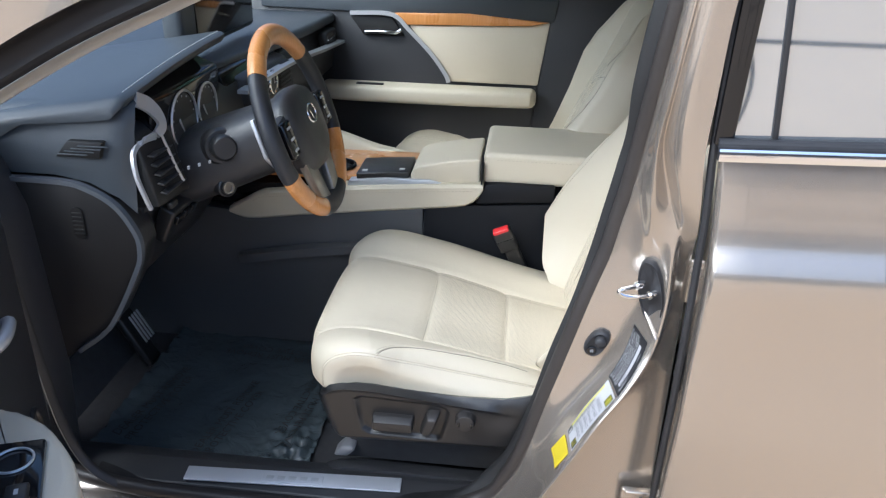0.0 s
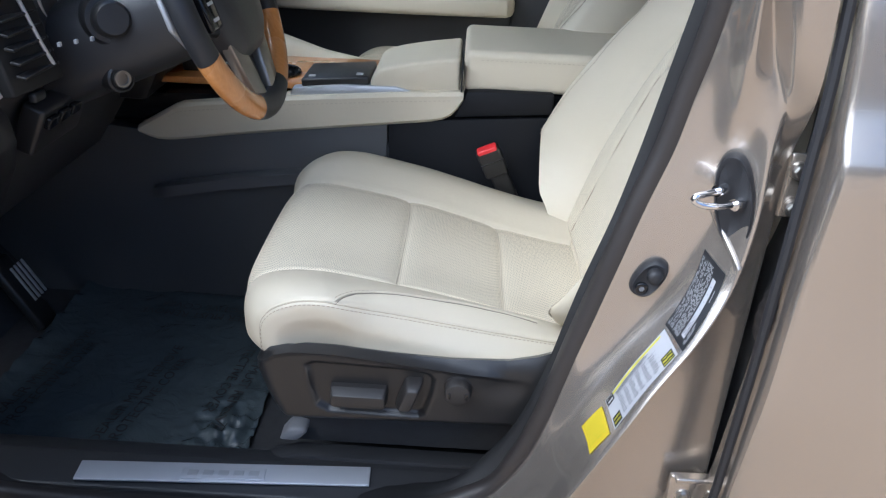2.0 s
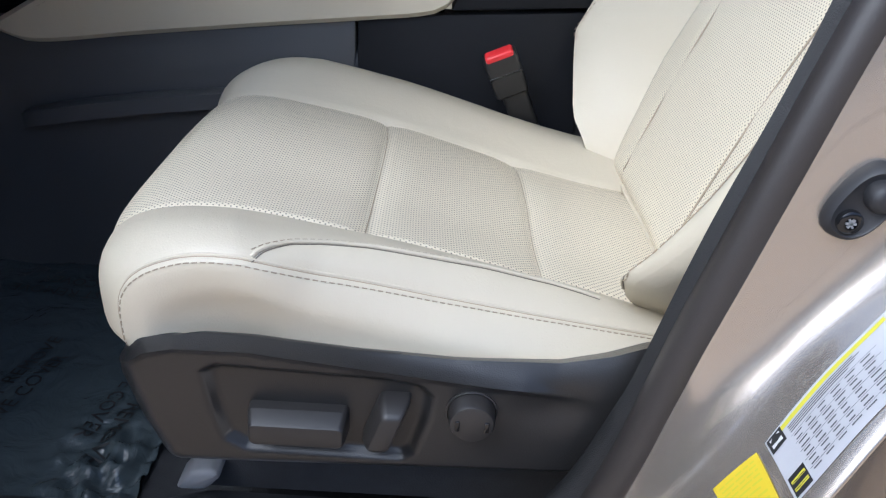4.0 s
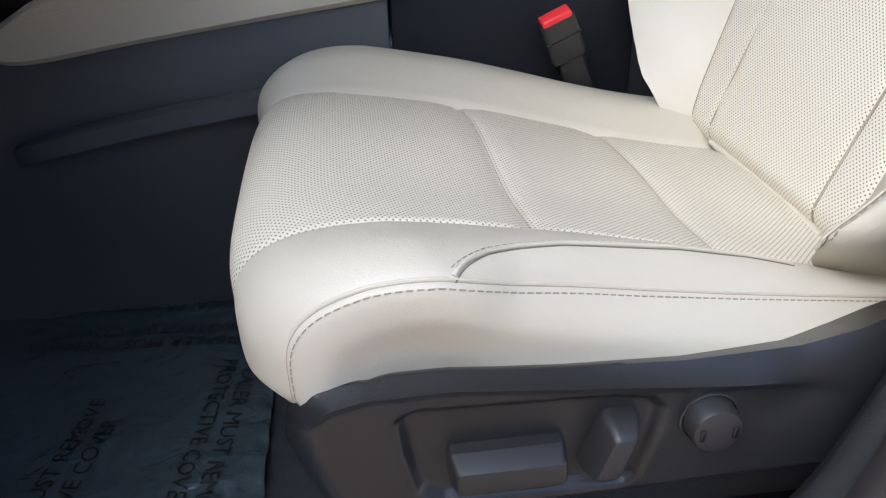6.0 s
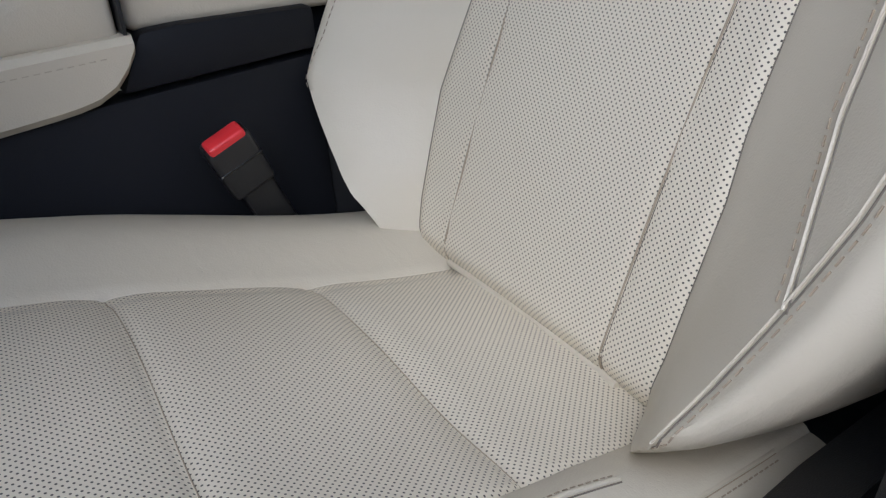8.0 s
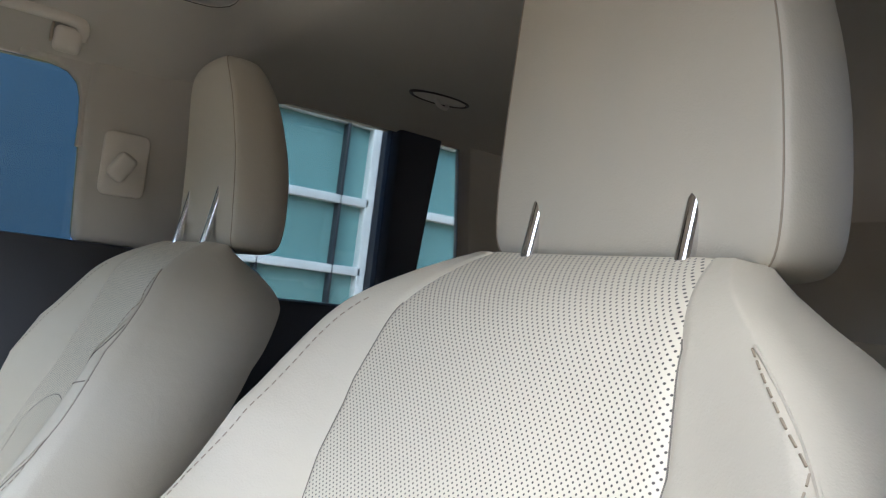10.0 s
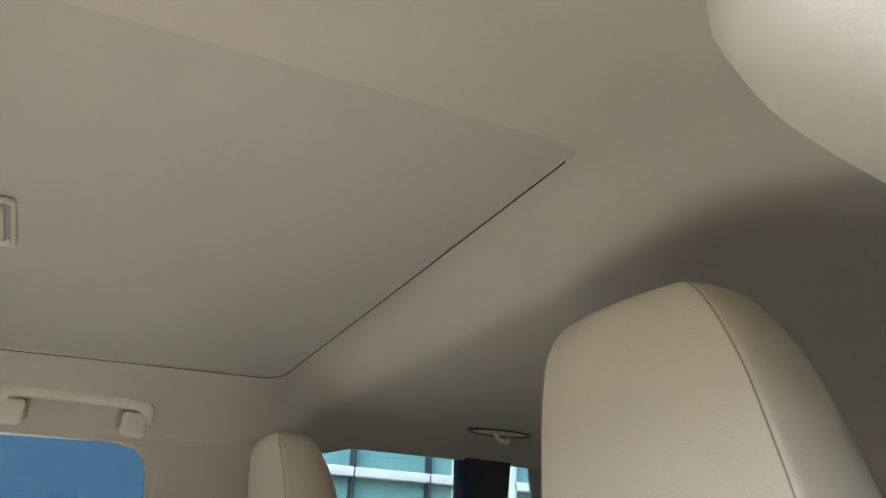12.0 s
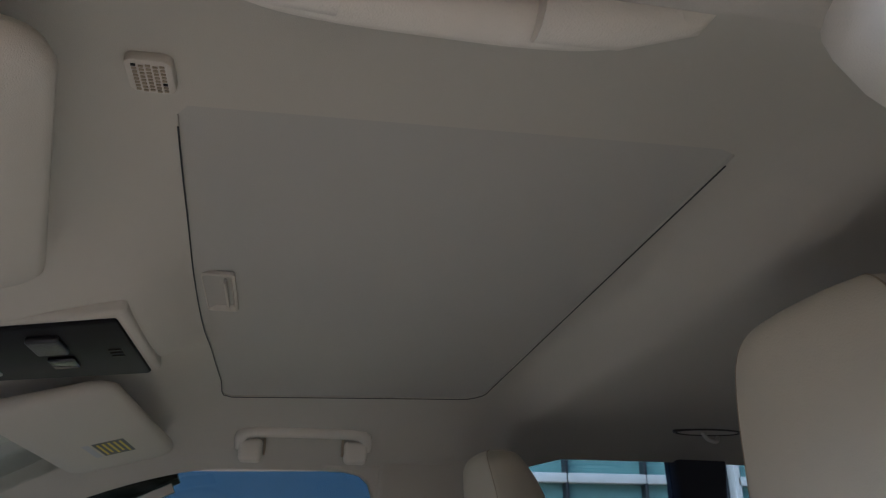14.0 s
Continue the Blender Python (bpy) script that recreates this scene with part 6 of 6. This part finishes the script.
# local axes: x from the hinge along the door, y towards the cabin, z up
part("outer_skin", plate([(0.02, 0.40), (1.08, 0.40), (1.10, 1.18), (0.02, 1.12)], "y", -0.09, -0.03, 0.012), paint, door)
part("inner_panel", plate([(0.04, 0.45), (1.04, 0.45), (1.06, 1.16), (0.04, 1.10)], "y", -0.03, 0.035, 0.014, 3), dark_plastic, door, "dark door trim panel")
part("window_frame", sweep([(0.05, -0.02, 1.10), (0.30, -0.02, 1.36), (0.62, -0.02, 1.52), (1.02, -0.02, 1.54), (1.07, -0.02, 1.16)], [(-0.015, -0.02), (0.015, -0.02), (0.015, 0.02), (-0.015, 0.02)], up=(0, 1, 0)), gloss_black, door)
arm = [(0.345, 0.03), (0.375, 0.075), (0.43, 0.112), (0.53, 0.138), (0.75, 0.125), (0.88, 0.10), (0.90, 0.03)]
part("armrest", plate([tuple(v) for v in catmull(arm, 30)], "z", 0.875, 0.935, 0.014, 3), leather, door, "cream leather armrest", angle=60)
pan = part("switch_panel", plate([(0.44, 0.040), (0.448, 0.104), (0.67, 0.108), (0.68, 0.040)], "z", 0.934, 0.943, 0.004), gloss_black, door, "black window and mirror switch panel")
part("mirror_dial", tube([Vector((0.480 + 0.020 * math.cos(a), 0.074 + 0.020 * math.sin(a), 0.944)) for a in np.linspace(0, 2 * math.pi, 28, endpoint=False)], 0.0016, 6, closed=True), satin, pan)
for k in range(4):
    part("window_switch", box(0.530 + 0.036 * (k // 2) + 0.01, 0.056 + 0.028 * (k % 2), 0.946, 0.028, 0.022, 0.008, 0.003), black_plastic, pan)
    part("switch_mark", box(0.530 + 0.036 * (k // 2) + 0.01, 0.056 + 0.028 * (k % 2), 0.9503, 0.008, 0.004, 0.0006, 0), light_ink, pan)
part("pull_handle", tube(catmull([(0.27, 0.035, 0.985), (0.29, 0.062, 1.01), (0.38, 0.066, 1.03), (0.41, 0.035, 1.03)], 20), 0.008, 10), satin, door)
part("lower_pocket", plate([(0.15, 0.50), (0.95, 0.50), (0.95, 0.66), (0.15, 0.64)], "y", 0.034, 0.075, 0.02, 3), dark_plastic, door)
part("speaker_ring", tube([Vector((0.17 + 0.05 * math.cos(a), 0.036, 0.72 + 0.07 * math.sin(a))) for a in np.linspace(0, 2 * math.pi, 30, endpoint=False)], 0.005, 8, closed=True, up=(0, 1, 0)), black_plastic, door)

# ---------------------------------------------------------------- front of the driver's opening
solo("hinge_pillar", plate([(-0.80, 0.40), (-0.62, 0.40), (-0.598, 0.70), (-0.612, 1.01), (-0.66, 1.16), (-0.82, 1.14)], "y", 0.975, 1.06, 0.008), dark_plastic, "dark trimmed hinge pillar", "pillar", kind="structure")
solo("kick_panel", plate([(-0.80, 0.42), (-0.645, 0.42), (-0.64, 0.68), (-0.66, 0.72), (-0.80, 0.72)], "y", 1.052, 1.085, 0.006), carpet, "black kick panel", "trim", kind="structure")
front_seal = catmull([(-0.66, 0.968, 1.17), (-0.622, 0.968, 1.06), (-0.606, 0.968, 0.90), (-0.592, 0.968, 0.75), (-0.575, 0.968, 0.62), (-0.54, 0.968, 0.535), (-0.47, 0.968, 0.492), (-0.38, 0.975, 0.482)], 60)
solo("front_seal", sweep(front_seal, [(-0.007, -0.006), (0.007, -0.006), (0.008, 0.003), (0.0, 0.009), (-0.008, 0.003)], up=(0, -1, 0)), mat("grey_brown_rubber", (0.03, 0.027, 0.025), 0.5, spread=0.15), "grey-brown seal at the front of the opening", "door seal", kind="structure", angle=60)

# ---------------------------------------------------------------- windscreen pillars and glass


def pillar(y, s, name):
    """A windscreen pillar from the dashboard's end up to the roof: trim, seal and paint."""
    line = [(-0.80, y + s * 0.02, 1.085), (-0.56, y, 1.225), (-0.42, y - s * 0.005, 1.30), (-0.26, y - s * 0.015, 1.372), (-0.10, y - s * 0.02, 1.45), (0.06, y - s * 0.02, 1.525)]
    p = catmull(line, 40)
    solo(name + "_trim", sweep([v + Vector((0, s * -0.014, -0.006)) for v in p], [(-0.009, -0.009), (0.007, -0.009), (0.010, -0.004), (0.009, 0.006), (0.0, 0.009), (-0.010, 0.007)]), headliner_cloth, "beige windscreen pillar trim", "pillar", kind="structure", angle=50)
    solo(name + "_seal", sweep([v + Vector((0, s * 0.012, 0.024)) for v in p], [(-0.014, -0.020), (0.010, -0.022), (0.017, -0.012), (0.011, -0.002), (0.016, 0.010), (0.010, 0.022), (-0.012, 0.022)]), rubber, "black rubber seal on the windscreen pillar", "door seal", kind="structure", angle=60)
    solo(name + "_body", sweep([v + Vector((-0.012, s * 0.035, 0.072)) for v in p], [(-0.03, -0.028), (0.03, -0.028), (0.032, 0.02), (0.0, 0.032), (-0.03, 0.025)]), paint, "taupe painted windscreen pillar", "pillar", kind="structure", angle=50)


pillar(0.985, -1, "pillar_front_driver")
pillar(2 * MID - 0.985, 1, "pillar_front_passenger")
ws = solo("windscreen", sheet([[(-1.02 + 0.92 * f, 1.02 + (2.38 - 1.02) * g - 0.0, 1.09 + 0.45 * f + 0.03 * math.sin(math.pi * g)) for g in np.linspace(0, 1, 14)] for f in np.linspace(0, 1, 12)]), clear_glass, "clear windscreen", "windscreen", kind="structure")
ws.visible_shadow = False
solo("bonnet", plate([(-1.95, 0.92), (-1.0, 0.84), (-1.0, 2.56), (-1.95, 2.48)], "z", 0.98, 1.05, 0.03, 3), paint, "taupe painted bonnet", "bonnet", kind="structure")

# ---------------------------------------------------------------- passenger side
pdoor = thing("passenger_door", "closed passenger door with cream panel, wood strip and armrest", "car door", at=(0, 2.33, 0.45))
PB = Vector((0, 2.33, 0.45))


def pd(name, bm, m, label="", parent=None, angle=40):
    bmesh.ops.translate(bm, vec=-PB, verts=bm.verts[:])
    return part(name, bm, m, parent or pdoor, label, angle)


pd("door_panel", plate([(-0.75, 0.45), (0.20, 0.45), (0.275, 1.20), (-0.62, 1.20), (-0.75, 1.12)], "y", 2.335, 2.42, 0.006), dark_plastic, "dark lower door panel")
pd("belt_top", plate([(-0.62, 1.165), (0.275, 1.150), (0.285, 1.215), (-0.62, 1.215)], "y", 2.318, 2.345, 0.006), dash_skin, "slate window sill")
pd("wood_strip", plate([(-0.205, 1.162), (0.02, 1.168), (0.262, 1.150), (0.20, 1.138), (0.10, 1.135), (-0.165, 1.128)], "y", 2.312, 2.338, 0.004), wood, "orange wood strip")
pd("cream_panel", plate([(-0.160, 1.126), (0.10, 1.133), (0.205, 1.137), (0.264, 1.150), (0.240, 0.960), (-0.030, 0.960)], "y", 2.320, 2.338, 0.005), leather, "cream leather door panel")
pd("curved_trim", sweep(catmull([(-0.34, 2.312, 1.158), (-0.215, 2.312, 1.158), (-0.16, 2.312, 1.115), (-0.09, 2.312, 1.045), (-0.045, 2.312, 0.985), (-0.035, 2.312, 0.960)], 40), [(-0.006, -0.004), (0.006, -0.004), (0.006, 0.004), (-0.006, 0.004)], up=(0, 1, 0)), satin, "satin curved trim")
pd("handle_recess", plate([(-0.345, 1.150), (-0.215, 1.150), (-0.175, 1.092), (-0.30, 1.090)], "y", 2.322, 2.336, 0.004), ink)
pd("inner_handle", tube(catmull([(-0.295, 2.315, 1.102), (-0.24, 2.310, 1.106), (-0.20, 2.312, 1.104), (-0.185, 2.316, 1.112)], 16), 0.006, 10), chrome, "chrome inner handle")
parm = [(-0.43, 2.335), (-0.425, 2.28), (-0.36, 2.250), (-0.15, 2.245), (0.18, 2.255), (0.235, 2.275), (0.235, 2.335)]
pd("armrest", plate([tuple(v) for v in catmull(parm, 40)], "z", 0.900, 0.952, 0.016, 3), leather, "cream leather armrest", angle=60)
pd("armrest_switch", box(-0.275, 2.275, 0.953, 0.085, 0.016, 0.006, 0.002), ink)
pd("pocket", plate([(-0.45, 0.50), (0.18, 0.50), (0.20, 0.74), (-0.40, 0.72)], "y", 2.29, 2.34, 0.02, 3), black_plastic, "black door pocket")

side_y = MID + 0.655
solo("pillar_middle_passenger_lower", plate([(0.19, 0.45), (0.50, 0.45), (0.62, 1.26), (0.272, 1.26)], "y", 2.325, 2.42, 0.004), dark_plastic, "black lower middle pillar trim", "pillar", kind="structure")
solo("pillar_middle_passenger_upper", plate([(0.44, 1.26), (0.66, 1.26), (0.72, 1.60), (0.43, 1.60), (0.425, 1.50)], "y", side_y - 0.01, side_y + 0.05, 0.012, 3), headliner_cloth, "beige upper middle pillar trim", "pillar", kind="structure", angle=60)
solo("pillar_rear_passenger", plate([(1.045, 1.20), (1.12, 1.20), (1.155, 1.60), (1.04, 1.60)], "y", side_y - 0.01, side_y + 0.05, 0.008), charcoal, "charcoal rear door pillar", "pillar", kind="structure")
solo("pillar_last_passenger", plate([(1.28, 1.10), (2.0, 1.10), (2.2, 1.60), (1.22, 1.60)], "y", side_y - 0.02, side_y + 0.05, 0.02), headliner_cloth, "dim beige rear quarter trim", "pillar", kind="structure")
solo("rear_side_lower", plate([(0.5, 0.45), (2.2, 0.45), (2.2, 1.20), (0.6, 1.20)], "y", 2.33, 2.42, 0.01), dark_plastic, "dark rear door panel", "trim", kind="structure")
solo("header_passenger", plate([(-0.28, 1.545), (0.6, 1.560), (0.75, 1.590), (2.2, 1.590), (2.2, 1.70), (-0.35, 1.70)], "y", side_y + 0.004, side_y + 0.06, 0.006), headliner_cloth, "roof rail over the passenger windows", "roof rail", kind="structure")
pg = solo("window_1", plate([(-0.60, 1.20), (0.44, 1.20), (0.435, 1.555), (0.0, 1.545), (-0.30, 1.42)], "y", side_y + 0.02, side_y + 0.025), pane_mat("tinted_glass", (0.60, 0.66, 0.56)), "passenger side window", "window", kind="structure")
pg.visible_shadow = False
solo("window_2", plate([(0.66, 1.20), (1.30, 1.20), (1.26, 1.595), (0.70, 1.595)], "y", side_y + 0.02, side_y + 0.025), pane_mat("rear_tinted_glass", (0.50, 0.53, 0.52)), "tinted rear passenger side window", "window", kind="structure")
solo("window_corner", plate([(0.45, 1.58), (0.32, 1.58), (0.32, 1.553), (0.365, 1.552), (0.395, 1.545), (0.412, 1.530), (0.420, 1.505), (0.424, 1.46), (0.424, 1.42), (0.45, 1.42)], "y", side_y - 0.004, side_y + 0.03, 0.003), headliner_cloth, "rounded beige corner of the window opening", "trim", kind="structure", angle=60)
# closed back of the cabin
solo("wall_rear", plate([(1.0, 0.42), (2.42, 0.42), (2.42, 1.62), (1.0, 1.62)], "x", 2.2, 2.26), headliner_cloth, "dim rear of the cabin", "wall", kind="structure")
solo("rear_seat", plate([(1.02, 0.45), (1.02, 0.78), (1.42, 0.76), (1.60, 1.25), (1.72, 1.25), (1.70, 0.45)], "y", 1.10, 2.30, 0.03, 3), leather, "cream leather rear bench", "bench seat", angle=60)
solo("wall_driver_rear", plate([(0.62, 0.42), (2.2, 0.42), (2.2, 1.22), (0.60, 1.22)], "y", 0.99, 1.03), dark_plastic, "rear door's inner panel", "trim", kind="structure")
solo("header_driver", plate([(-0.05, 1.545), (2.2, 1.56), (2.2, 1.72), (-0.2, 1.72)], "y", W0 - 0.06, W0 + 0.004, 0.01), headliner_cloth, "beige trimmed roof rail over the driver's side", "roof rail", kind="structure")
PT = catmull([(0.388, 0.962), (0.393, 1.000), (0.408, 1.034), (0.450, 1.056), (0.520, 1.070), (0.600, 1.080)], 20)
rings = []
for g in np.linspace(0, 1, 24):
    z = 1.20 + 0.40 * g
    lean = -0.09 * (1.55 - z)
    k = max(0.0, min(1.0, (z - 1.475) / 0.07))
    k = k * k * (3 - 2 * k)
    rings.append([(p.x + lean + 0.045 * (1 - k), 0.980 + (p.y - 0.962) * (0.18 + 0.72 * k), z) for p in PT] + [(0.645 + lean - 0.045 * k, 0.975, z)])
solo("pillar_trim_driver", loft(rings), trim_beige, "pale rounded upper pillar trim by the driver's headrest", "pillar", kind="structure", angle=70)
anchor = thing("seat_belt_anchor", "beige seat belt height adjuster on the pillar", "seat belt anchor", at=(0.50, side_y - 0.012, 1.40))
part("plate", plate(round_rect(0.0, 0.0, 0.075, 0.11, 0.012), "y", -0.006, 0.004, 0.003), trim_beige, anchor)
part("slider", box(-0.006, -0.014, -0.006, 0.034, 0.026, 0.05, 0.010, 4, turn=Matrix.Rotation(radians(30), 4, "Y")), trim_beige, anchor, "rounded slider", angle=60)

# ---------------------------------------------------------------- overhead: visors and lamp console
lampc = thing("overhead_console", "black overhead lamp console in a beige frame", "lamp console", at=(0.0, MID + 0.005, 1.597))
lampc.rotation_euler = (0, radians(-7), 0)
part("frame", plate([(-0.20, -0.095), (0.092, -0.115), (0.096, 0.115), (-0.20, 0.095)], "z", -0.005, 0.03, 0.006, 3), headliner_cloth, lampc)
face = part("face", plate([(-0.19, -0.085), (0.082, -0.105), (0.086, 0.105), (-0.19, 0.085)], "z", -0.010, -0.003, 0.004), mat("black_lamp_face", (0.006, 0.006, 0.007), 0.5, spec=0.12), lampc, "gloss black switch face")
part("lamp_switch", box(0.01, 0.02, -0.012, 0.026, 0.034, 0.006, 0.002), gloss_black, face)
part("roof_switch", box(0.01, -0.05, -0.013, 0.03, 0.05, 0.008, 0.003), black_plastic, face)
part("lens", box(-0.09, 0.0, -0.011, 0.06, 0.12, 0.004, 0.002), satin, face)
for k in range(3):
    part("speech_slot", box(0.065, -0.012 + 0.012 * k, -0.0105, 0.012, 0.004, 0.002, 0), ink, face)


def visor(name, label, corner, along_, depth):
    """A thin padded board lying against the roof: its inner rear corner, the way along its rear edge, the way forward."""
    c_, a_, d_ = Vector(corner), Vector(along_), Vector(depth)
    v = thing(name, label, "sun visor", "sun visors", at=c_)
    la, ld = a_.length, d_.length
    up_ = a_.cross(d_).normalized()
    up_ = up_ if up_.z > 0 else -up_
    rings = []
    for inset, h in ((0.008, 0.011), (0.002, 0.008), (0.0, 0.002), (0.002, -0.005), (0.007, -0.0085), (0.03, -0.0105), (0.06, -0.011)):
        rings.append([a_ / la * (px + la / 2) + d_ / ld * (py + ld / 2) + up_ * h for px, py in round_rect(0, 0, la - 2 * inset, ld - 2 * inset, max(0.004, 0.034 - inset * 0.6), 8)])
    part("board", loft(rings), headliner_cloth, v, angle=60)
    return v, a_ / la, d_ / ld, up_


visor("sun_visor", "beige folded driver's sun visor", (0.050, 1.48, 1.597), (0.090, -0.34, -0.010), (-0.165, -0.035, -0.045))
pv_, va, vd, vu = visor("sun_visor", "beige folded passenger sun visor with a warning label", (0.034, 1.87, 1.598), (0.040, 0.385, -0.027), (-0.165, 0.018, -0.040))


def visor_leaf(a0, a1, d0, d1, off):
    return sheet([[va * a + vd * d - vu * off for a in np.linspace(a0, a1, 3)] for d in np.linspace(d0, d1, 3)])


part("warning_label", visor_leaf(0.215, 0.292, 0.045, 0.090, 0.0113), black_label, pv_, "dark printed warning label")
part("label_heading", visor_leaf(0.214, 0.293, 0.094, 0.104, 0.0113), white_label, pv_)
for k in range(5):
    part("label_print", visor_leaf(0.222, 0.286 - 0.008 * (k % 2), 0.050 + 0.008 * k, 0.0535 + 0.008 * k, 0.0117), yellow_label, pv_)
# coat hook and lamp by the rear passenger
hook = thing("coat_hook", "beige rear grab handle in a dark ringed recess", "coat hook", at=(0.985, 2.12, ceil_z(0.985, 2.12)))
part("ring", tube([Vector((0.062 * math.cos(a), 0.030 * math.sin(a), -0.001)) for a in np.linspace(0, 2 * math.pi, 40, endpoint=False)], 0.0035, 8, closed=True), dark_plastic, hook)
part("base", loft([[Vector((r * 0.060 * math.cos(a), r * 0.028 * math.sin(a), z)) for a in np.linspace(0, 2 * math.pi, 32, endpoint=False)] for r, z in ((1.0, 0.002), (0.95, -0.003), (0.4, -0.004))]), trim_beige, hook, angle=60)
part("hook", tube(catmull([(-0.01, 0, -0.003), (-0.006, -0.008, -0.016), (0.008, -0.010, -0.020), (0.016, -0.004, -0.012)], 14), 0.004, 8, up=(0, 1, 0)), trim_beige, hook)
